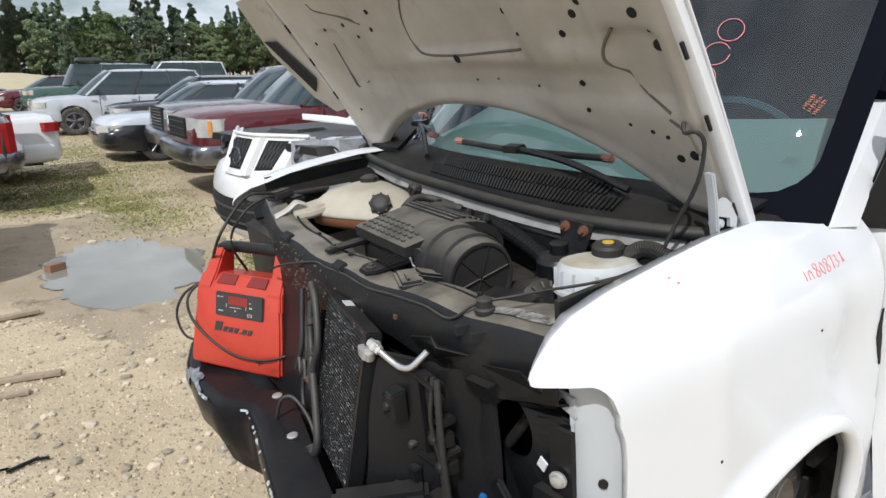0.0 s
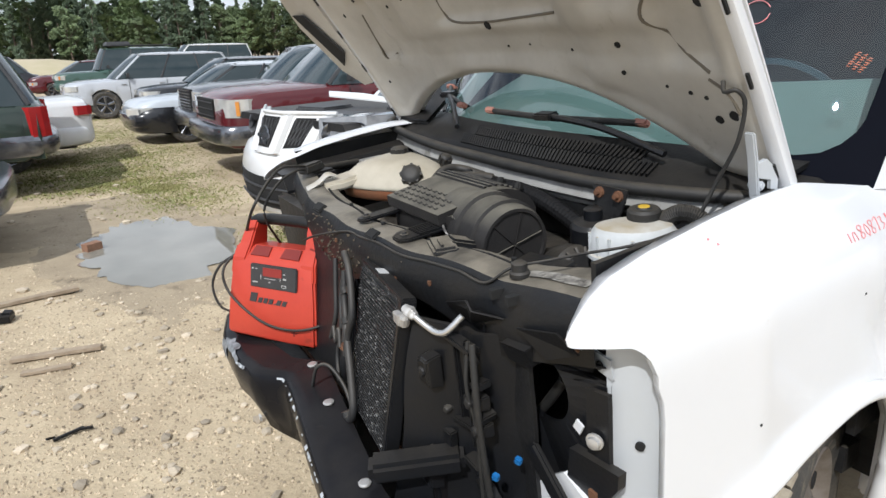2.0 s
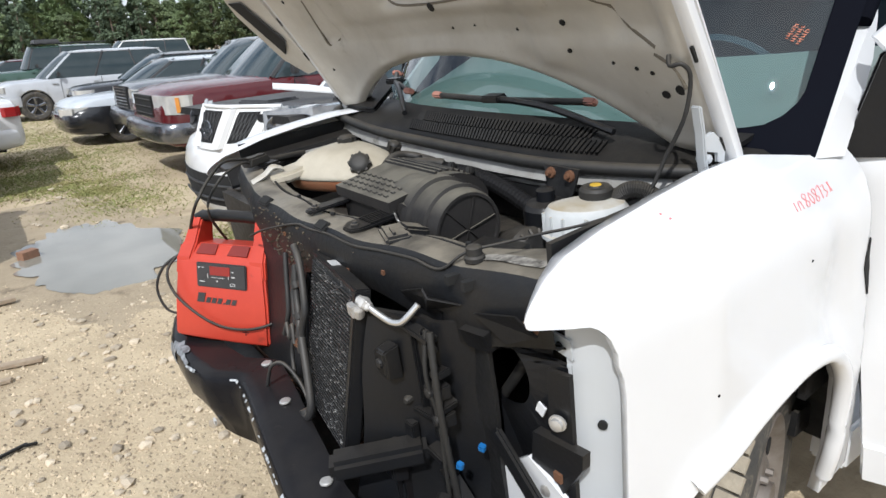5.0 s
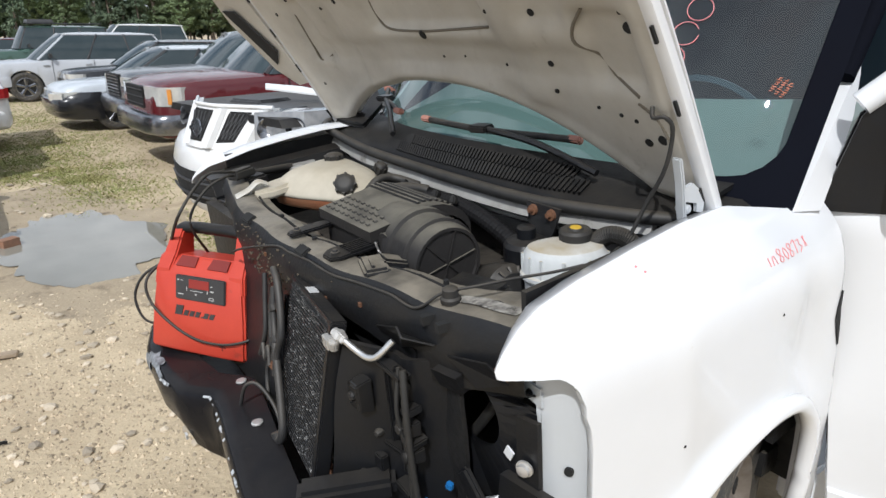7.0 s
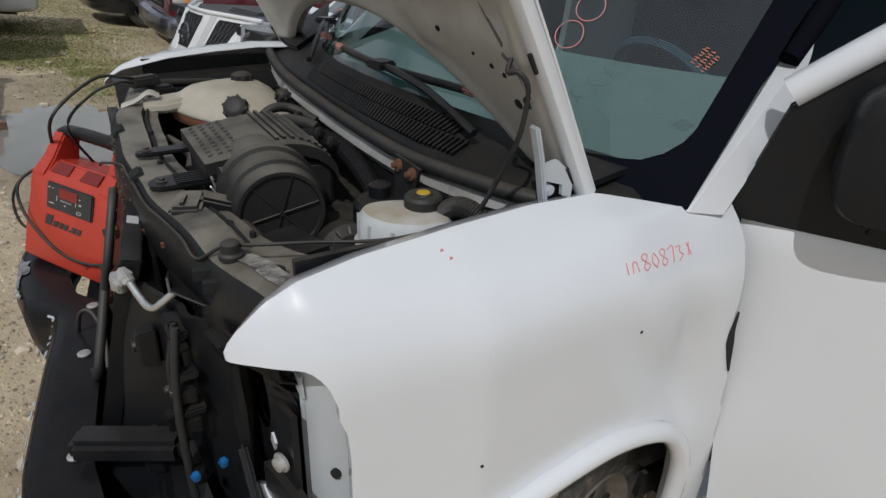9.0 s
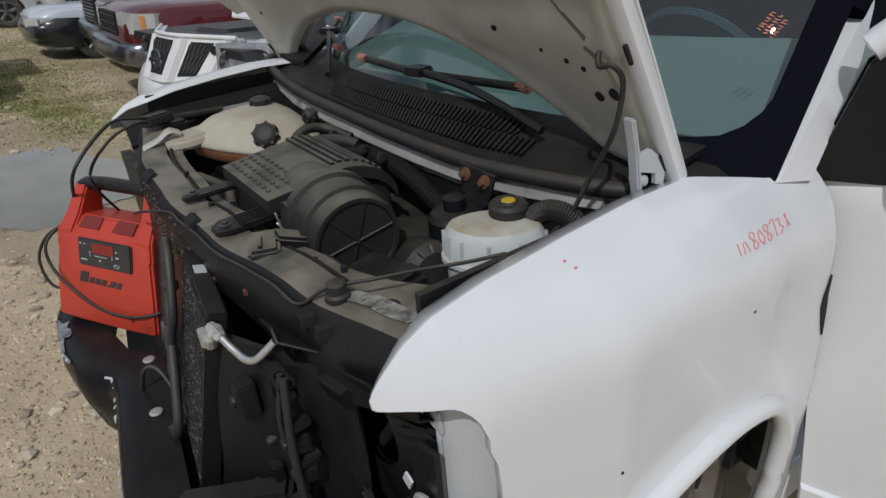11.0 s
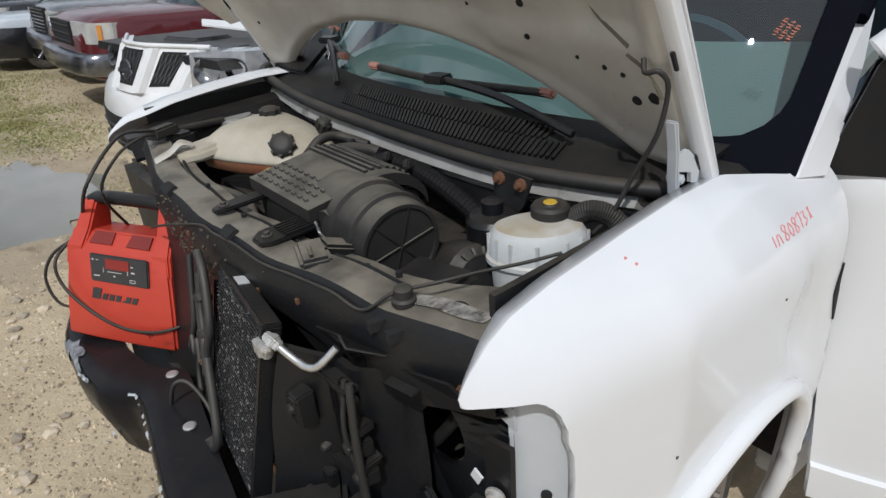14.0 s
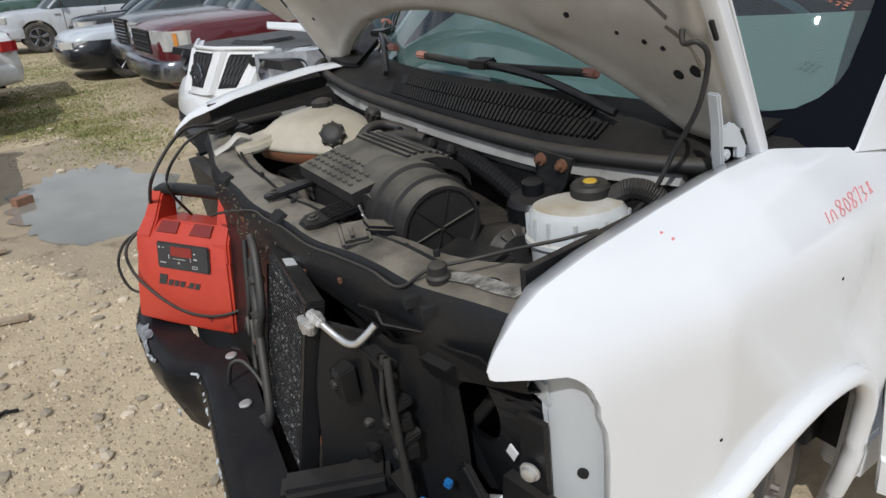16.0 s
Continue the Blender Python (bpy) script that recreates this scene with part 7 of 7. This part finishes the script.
spin(bm, (nose_x(0, 1.0) - 0.018, 0, 1.0), (-1, 0, 0.16), ((0, 0.075), (0.012, 0.073), (0.012, 0.056), (0.004, 0.054)), 28)
box(bm, (nose_x(0, 1.0) - 0.026, 0, 1.0), (0.012, 0.18, 0.026), (0, 9, 0))
part("badge", bm, M_CHROME, g_sur, "plain chrome ring badge")
# bulging bumper cover with its lower grille opening
bm = bmesh.new()
def cover(t, k):
    y = -1 + 2 * t
    z, o = ((0.32, -0.06), (0.38, 0.03), (0.46, 0.075), (0.58, 0.10), (0.70, 0.10), (0.80, 0.075), (0.875, 0.03), (0.90, -0.02))[k]
    return Vector((-0.12 - o + 0.30 * abs(y) ** 1.8 + 0.45 * max(0.0, abs(y) - 0.8) ** 1.5, y * 0.93, z))
sheet(bm, cover, span(0, 1, 24), range(8), (0.03, 0, 0))
cov = part("bumper_cover", bm, P_WHITE, nis, "white bulging bumper cover", smooth=60)
# opening is a black sheet on the cover, its inner shade put into the colour
bm = bmesh.new()
sheet(bm, lambda t, q: cover(0.5 + (t - 0.5) * (0.66 + 0.10 * q), (2, 3, 4)[int(q * 2)]) - Vector((0.006, 0, 0)), span(0, 1, 12), (0, 0.5, 1.0), (0.01, 0, 0))
opening = part("bumper_opening", bm, M_NEARBLACK, cov, "dark lower grille opening")
for z in (0.52, 0.62):
    bm = bmesh.new()
    tube(bm, [cover(t, 3) + Vector((-0.008, 0, z - 0.58)) for t in span(0.2, 0.8, 8)], 0.010, 6, 2)
    part("opening_bar", bm, M_TRIM, opening)
for sd in (-1, 1):
    for (x, y, z, r) in ((0.135, 0.63, 1.03, 0.085), (0.235, 0.80, 1.05, 0.07)):
        bm = bmesh.new()
        spin(bm, (x - 0.055, sd * y, z), (-1, sd * 0.9, 0.2), ((-0.02, r * 0.5), (0.0, r * 0.85), (0.02, r), (0.024, r * 0.94), (0.004, r * 0.7), (-0.01, r * 0.3)), 20)
        part("reflector_bowl", bm, M_CHROME, nis, "chrome headlamp bowl", smooth=40)
bm = bmesh.new()
rings(bm, [[Vector((x, y, z)) for y, z in ((-0.84, 1.06), (0.84, 1.06), (0.80, 1.115 + dz), (-0.80, 1.115 + dz))] for x, dz in ((0.05, 0.0), (0.4, 0.012), (1.3, 0.03))])
nb = part("engine_cover", bm, M_BAY, nis, "dark uncovered engine bay")
for (x, y, z, s) in ((0.35, -0.25, 1.11, (0.4, 0.5, 0.06)), (0.55, 0.25, 1.12, (0.4, 0.4, 0.07)), (0.85, -0.45, 1.13, (0.2, 0.25, 0.08)), (0.25, 0.5, 1.10, (0.25, 0.25, 0.04))):
    bm = bmesh.new()
    box(bm, (x, y, z), s, (0, 0, 12), 0.85)
    part("engine_cover", bm, M_TRIM, nis, bevel=0.015)
bm = bmesh.new()
plate(bm, [(0.45, 0.0, 1.24), (0.50, 0.08, 1.27), (0.75, -0.05, 1.24), (1.05, -0.35, 1.16), (1.0, -0.40, 1.15)], 0.012, (0, 0, 1))
part("bent_panel", bm, P_WHITE, nis, "bent white strip", smooth=50)
bm = bmesh.new()
tube(bm, [(1.3, -0.82, 1.12), (1.29, -0.82, 1.5)], 0.004, 5, 2)
part("antenna", bm, M_TRIM, nis)

# ---- ground, puddle, stones, grass, scrap ----
M_GROUND = material("sandy gravel ground", (0.55, 0.45, 0.305), 0.95, dark=(0.37, 0.29, 0.19), scale=1.7, amount=1.0, dirt=(0.29, 0.225, 0.145), dirt_scale=1.1, dirt_at=0.54, bump=1.0, bump_scale=38)
M_MUD = material("wet mud", (0.33, 0.265, 0.18), 0.7, dark=(0.42, 0.34, 0.23), scale=4, amount=0.9, dirt=(0.15, 0.115, 0.075), dirt_scale=3, dirt_at=0.56, bump=0.8, bump_scale=40)
M_STONE = material("yard stone", (0.54, 0.46, 0.35), 0.9, dark=(0.36, 0.30, 0.22), scale=30, amount=0.9, vary=0.4)
M_GRAVEL = material("loose gravel", (0.50, 0.42, 0.30), 0.9, dark=(0.36, 0.28, 0.19), scale=2, amount=0.9, vary=0.45, island=True)
M_GRASS = material("yard grass", (0.22, 0.25, 0.075), 0.8, dark=(0.32, 0.27, 0.12), scale=2, amount=0.9)
M_WOOD = material("weathered plank", (0.40, 0.32, 0.23), 0.85, dark=(0.26, 0.2, 0.14), scale=12, amount=0.9, bump=0.4)
# silty tone, paled further to stand in for part of the sky reflection
M_WATER = material("muddy water paled for sky reflection", (0.27, 0.26, 0.22), 0.03, dark=(0.22, 0.205, 0.165), scale=1.5, amount=0.6, spec=1.0)


def ground_z(x, y):
    f = max(0.0, 1 - math.hypot(x, y) / 40)
    z = f * (0.020 * noise.noise((x * 0.9, y * 0.9, 3.0)) + 0.007 * noise.noise((x * 4.1, y * 4.1, 7.0)))
    z -= 0.035 * math.exp(-((x - 0.63) / 0.5) ** 2 - ((abs(y) - 0.8) / 0.3) ** 2) + 0.035 * math.exp(-((x - 4.0) / 0.5) ** 2 - ((abs(y) - 0.8) / 0.3) ** 2)
    d = math.hypot((x + 0.22) / 0.75, (y - 4.3) / 1.25)
    return z * min(1, d) - 0.03 * max(0.0, 1 - d / 1.25) ** 0.7


bm = bmesh.new()
gx = sorted({*span(-3, 2.5, 130), *span(-12, 14, 60), -40, -100, -300, -900, -2500, 40, 100, 300, 900, 2500})
gy = sorted({*span(-2.5, 7, 190), *span(-8, 40, 90), -40, -100, -300, -900, -2500, 60, 100, 300, 900, 2500})
sheet(bm, lambda x, y: Vector((x, y, ground_z(x, y))), gx, gy)
ground = tagged(part("ground", bm, M_GROUND, smooth=80), "sandy gravel salvage yard ground with muddy patches", "ground", kind="structure")


def blob(cx, cy, rx, ry, seed, rough=0.22, n=160):
    out = []
    for i in range(n):
        a = 2 * math.pi * i / n
        k = 1 + rough * noise.noise((math.cos(a) * 1.6 + seed, math.sin(a) * 1.6, seed)) * 1.8 + 0.16 * noise.noise((math.cos(a) * 6, math.sin(a) * 6, seed)) + 0.045 * noise.noise((math.cos(a) * 13, math.sin(a) * 13, seed))
        out.append((cx + rx * k * math.cos(a), cy + ry * k * math.sin(a)))
    return out


bm = bmesh.new()
vs = [bm.verts.new((x, y, -0.008)) for x, y in blob(-0.22, 4.35, 0.62, 1.08, 2.0)]
bm.faces.new(vs)
tagged(part("puddle", bm, M_WATER), "shallow muddy rain puddle reflecting the sky", "puddle", kind="structure")
for i, (cx, cy, rx, ry) in enumerate(((-0.25, 4.35, 0.95, 1.6), (-0.95, 5.7, 1.2, 0.9), (-0.35, 6.5, 0.6, 0.35))):
    outer = blob(cx, cy, rx, ry, 5.0 + i, 0.2)
    bm = bmesh.new()
    c = bm.verts.new((cx, cy, ground_z(cx, cy) + 0.004))
    prev = None
    for q in span(0.12, 1.0, 12):
        row = [bm.verts.new((cx + (x - cx) * q, cy + (y - cy) * q, ground_z(cx + (x - cx) * q, cy + (y - cy) * q) + 0.004 - 0.006 * q ** 8)) for x, y in outer]
        for k in range(len(row)):
            j = (k + 1) % len(row)
            if prev:
                bm.faces.new((prev[k], prev[j], row[j], row[k]))
            else:
                bm.faces.new((c, row[k], row[j]))
        prev = row
    tagged(part("mud_patch", bm, M_MUD, smooth=80), "dark wet mud round the puddle", "mud", kind="structure")



def pebble_mesh(seed):
    r_ = random.Random(seed)
    bm = bmesh.new()
    bmesh.ops.create_icosphere(bm, subdivisions=1, radius=1.0)
    for v in bm.verts:
        v.co *= r_.uniform(0.75, 1.15)
        v.co.z *= 0.55
    me = bpy.data.meshes.new("stone")
    bm.to_mesh(me)
    bm.free()
    me.materials.append(M_STONE)
    return me


PEB = [pebble_mesh(i) for i in range(8)]
rng = random.Random(21)
for i in range(290):
    x, y = rng.uniform(-1.7, 0.0), rng.uniform(0.3, 3.4) if i % 4 else rng.uniform(3, 9)
    if math.hypot((x + 0.26) / 0.66, (y - 4.2) / 1.1) < 1:
        continue
    s = rng.choice((0.012, 0.015, 0.020, 0.026, 0.034, 0.048 if i % 4 == 0 else 0.024))
    o = new("stone", PEB[i % 8])
    o.matrix_basis = Matrix.Translation((x, y, ground_z(x, y) + s * 0.2)) @ Euler((0, 0, rng.uniform(0, 6))).to_matrix().to_4x4() @ Matrix.Diagonal((s, s * rng.uniform(0.6, 1.1), s, 1))
    tagged(o, "tan stone lying loose on the gravel", "stone", "yard stones")
verts, faces = [], []
for i in range(26000):
    x, y = rng.uniform(-2.2, 0.6), rng.uniform(-0.6, 1) + abs(rng.gauss(0, 1.9))
    if math.hypot((x + 0.26) / 0.62, (y - 4.2) / 1.05) < 1:
        continue
    s = rng.uniform(0.003, 0.009) if rng.random() < 0.8 else rng.uniform(0.009, 0.016)
    z = ground_z(x, y)
    b0 = len(verts)
    a = rng.uniform(0, 6)
    for k in range(4):
        verts.append((x + s * math.cos(a + k * 1.57) * rng.uniform(0.7, 1.2), y + s * math.sin(a + k * 1.57) * rng.uniform(0.7, 1.2), z - 0.002))
    verts.append((x + rng.uniform(-0.3, 0.3) * s, y + rng.uniform(-0.3, 0.3) * s, z + s * rng.uniform(0.5, 0.9)))
    faces += [(b0 + k, b0 + (k + 1) % 4, b0 + 4) for k in range(4)]
me = bpy.data.meshes.new("gravel")
me.from_pydata(verts, [], faces)
me.materials.append(M_GRAVEL)
tagged(new("gravel", me), "fine loose gravel strewn over the sandy ground", "gravel", kind="stuff")
verts, faces = [], []
for cx, cy, rx, ry, n in ((-0.2, 7.6, 1.1, 0.5, 1500), (0.3, 6.2, 0.7, 0.9, 900), (-0.6, 8.6, 1.2, 0.6, 1800), (0.0, 10.2, 1.3, 1.2, 2200), (-0.3, 13.5, 1.4, 2.0, 2200), (0.2, 6.9, 0.25, 0.2, 500), (1.0, 3.7, 0.5, 0.8, 700), (-2.4, 9.7, 2.0, 0.7, 1200), (0.5, 17, 3, 2, 1500)):
    for i in range(n * 4):
        x, y = rng.gauss(cx, rx * 0.55), rng.gauss(cy, ry * 0.55)
        h_, a = rng.uniform(0.006, 0.026), rng.uniform(0, 6.28)
        z, b0, w_ = ground_z(x, y), len(verts), rng.uniform(0.004, 0.012)
        verts += [(x - w_ * math.cos(a), y - w_ * math.sin(a), z), (x + w_ * math.cos(a), y + w_ * math.sin(a), z), (x + rng.uniform(-0.04, 0.04), y + rng.uniform(-0.04, 0.04), z + h_)]
        faces.append((b0, b0 + 1, b0 + 2))
me = bpy.data.meshes.new("grass")
me.from_pydata(verts, [], faces)
me.materials.append(M_GRASS)
tagged(new("grass", me), "sparse short weeds and grass on the yard", "grass", kind="stuff")


def scrap(name, label, cat, m, blocks, mat):
    bm = bmesh.new()
    for c, s, r_ in blocks:
        box(bm, c, s, r_)
    ob = part(name, bm, mat, None, bevel=0.003)
    ob.matrix_basis = m
    return tagged(ob, label, cat)


scrap("wooden_plank", "weathered narrow plank lying on the gravel", "plank", pose(-0.98, 2.33, 0.02, 0, 0, 165), [((0, 0, 0), (0.46, 0.05, 0.022), (0, 1, 0))], M_WOOD)
scrap("wooden_plank", "short broken piece of weathered plank", "plank", pose(-1.03, 2.15, 0.015, 0, 0, 170), [((0, 0, 0), (0.24, 0.045, 0.018), (0, 0, 0))], M_WOOD)
scrap("wooden_plank", "long weathered board at the shadow's edge", "plank", pose(-1.2, 3.4, 0.02, 0, 0, 8), [((0, 0, 0), (0.75, 0.06, 0.025), (0, 0, 0))], M_WOOD)
scrap("plastic_scrap", "bent black plastic scrap on the gravel", "scrap", pose(-0.95, 1.40, 0.012, 0, 0, 20), [((0, 0, 0), (0.13, 0.018, 0.012), (0, 0, 0)), ((0.07, -0.02, 0), (0.05, 0.014, 0.012), (0, 0, -35)), ((-0.07, 0.01, 0.01), (0.05, 0.012, 0.01), (0, 25, 30))], M_BLACK)
scrap("plastic_scrap", "black broken plastic part with a hole", "scrap", pose(-1.32, 3.1, 0.02, 0, 0, -15), [((0, 0, 0.01), (0.22, 0.10, 0.04), (0, 0, 0)), ((0.08, 0.02, 0.03), (0.05, 0.06, 0.03), (0, 10, 0))], M_BLACK)
scrap("brick", "reddish brick standing in the puddle", "brick", pose(-0.68, 4.55, 0.02, 0, 0, 30), [((0, 0, 0), (0.14, 0.09, 0.07), (0, 0, 0))], material("old brick", (0.30, 0.16, 0.10), 0.9, dark=(0.2, 0.12, 0.08), scale=20, amount=0.9, bump=0.4))

# ---- sand bank and woods behind ----
M_BANK = material("pale sand bank", (0.50, 0.43, 0.30), 0.95, dark=(0.38, 0.34, 0.2), scale=0.2, amount=0.9, bump=0.5, bump_scale=3)
bm = bmesh.new()
sheet(bm, lambda x, t: Vector((x, 62 + 8 * t, -0.3 + (1.75 + 0.3 * noise.noise((x * 0.05, 0, 1)) - 0.12 * max(0.0, x)) * math.sin(t * 1.6))), span(-70, 4, 36), span(0, 1, 5))
tagged(part("sand_bank", bm, M_BANK, smooth=60), "low pale sand bank at the edge of the yard", "bank", kind="structure")
M_LEAF = material("dark foliage", (0.15, 0.20, 0.085), 0.7, dark=(0.09, 0.125, 0.058), scale=0.6, amount=0.95, vary=0.35)
M_NEEDLE = material("pine foliage", (0.11, 0.15, 0.085), 0.75, dark=(0.06, 0.09, 0.052), scale=0.8, amount=0.95, vary=0.25)
M_BARK = material("tree bark", (0.16, 0.13, 0.10), 0.9, dark=(0.08, 0.065, 0.05), scale=3, amount=0.9, bump=0.5, bump_scale=8)


def leaves(clumps, per, size, seed):
    r_ = random.Random(seed)
    vv, ff = [], []
    for (c, rad) in clumps:
        for _ in range(per):
            d = Vector((r_.gauss(0, 1), r_.gauss(0, 1), r_.gauss(0, 1))).normalized() * rad * r_.uniform(0.15, 1.25)
            d.z *= 0.7
            p = c + d
            u_ = Vector((r_.gauss(0, 1), r_.gauss(0, 1), r_.gauss(0, 0.6))).normalized() * size * r_.uniform(0.6, 1.4)
            w_ = u_.orthogonal().normalized() * size * r_.uniform(0.4, 0.9)
            b0 = len(vv)
            vv += [p - u_, p + w_, p + u_, p - w_]
            ff.append((b0, b0 + 1, b0 + 2, b0 + 3))
    me = bpy.data.meshes.new("crown")
    me.from_pydata(vv, [], ff)
    return me


def tree(seed, pine):
    r_ = random.Random(seed)
    top = thing("tree", "dark green pine at the edge of the woods" if pine else "leafy broadleaf tree at the edge of the woods", "tree", pose(0, 0, 0), "woods behind the yard")
    H = 10.0
    bm = bmesh.new()
    pts = [Vector((0.15 * math.sin(z * 0.5 + seed), 0.15 * math.cos(z * 0.7 + seed), z)) for z in span(-0.3, H * (0.95 if pine else 0.7), 6)]
    rings(bm, [[p + Vector((math.cos(a), math.sin(a), 0)) * (0.20 * (1 - i / 7.5)) for a in [2 * math.pi * j / 8 for j in range(8)]] for i, p in enumerate(pts)])
    clumps = []
    if pine:
        for i in range(80):
            t = r_.uniform(0.12, 1.0)
            rad = (1 - t) ** 0.85 * 2.7 + 0.10
            a = r_.uniform(0, 6.28)
            q = r_.uniform(0.3, 1.0) * rad
            c = Vector((math.cos(a) * q, math.sin(a) * q, H * t - 0.15 * q))
            clumps.append((c, 0.20 + 0.36 * (1 - t)))
            if i % 3 == 0:
                tube(bm, [(0, 0, H * t), c * 0.98], 0.04, 5, 1)
    else:
        for i in range(84):
            a, t = r_.uniform(0, 6.28), r_.uniform(0.22, 0.97)
            prof = math.sin(min(1, (t - 0.1) / 0.9) * math.pi) ** 0.6 * 2.6 + 0.2
            q = r_.uniform(0.15, 1.0) * prof
            c = Vector((math.cos(a) * q, math.sin(a) * q, H * t))
            clumps.append((c, r_.uniform(0.28, 0.7)))
            if i % 4 == 0:
                tube(bm, [(0, 0, H * t * 0.7), Vector((c.x * 0.5, c.y * 0.5, H * t * 0.88)), c], 0.05, 5, 2)
    tr = part("trunk", bm, M_BARK, top, smooth=60)
    me = leaves(clumps, 72, 0.19, seed)
    me.materials.append(M_NEEDLE if pine else M_LEAF)
    cr = new("crown", me)
    cr.parent = top
    return top


kinds = [tree(1, True), tree(2, False), tree(3, False), tree(4, True), tree(5, False), tree(6, False)]
rng = random.Random(8)
n_t = 0
for row, (dist, step) in enumerate(((112, 2.6), (119, 2.6), (127, 2.8), (136, 3.2))):
    x = -24.0
    while x < 66.0:
        k = kinds[rng.choice((0, 1, 2, 3, 4, 5, 0, 3))] if n_t >= 6 else kinds[n_t]
        hgt = rng.uniform(0.66, 1.0) + 0.07 * row
        mm = pose(x + rng.uniform(-0.8, 0.8), dist + rng.uniform(-2, 2), 0.0, 0, 0, rng.uniform(0, 360)) @ Matrix.Diagonal((hgt * rng.uniform(0.9, 1.2), hgt * rng.uniform(0.9, 1.2), hgt * (rng.uniform(1.05, 1.45) if k in (kinds[0], kinds[3]) else 1.0), 1))
        if n_t < 6:
            k.matrix_basis = mm
        else:
            o = copy_thing(k, pose(0, 0, 0))
            o.matrix_basis = mm
        n_t += 1
        x += step * rng.uniform(0.7, 1.3)
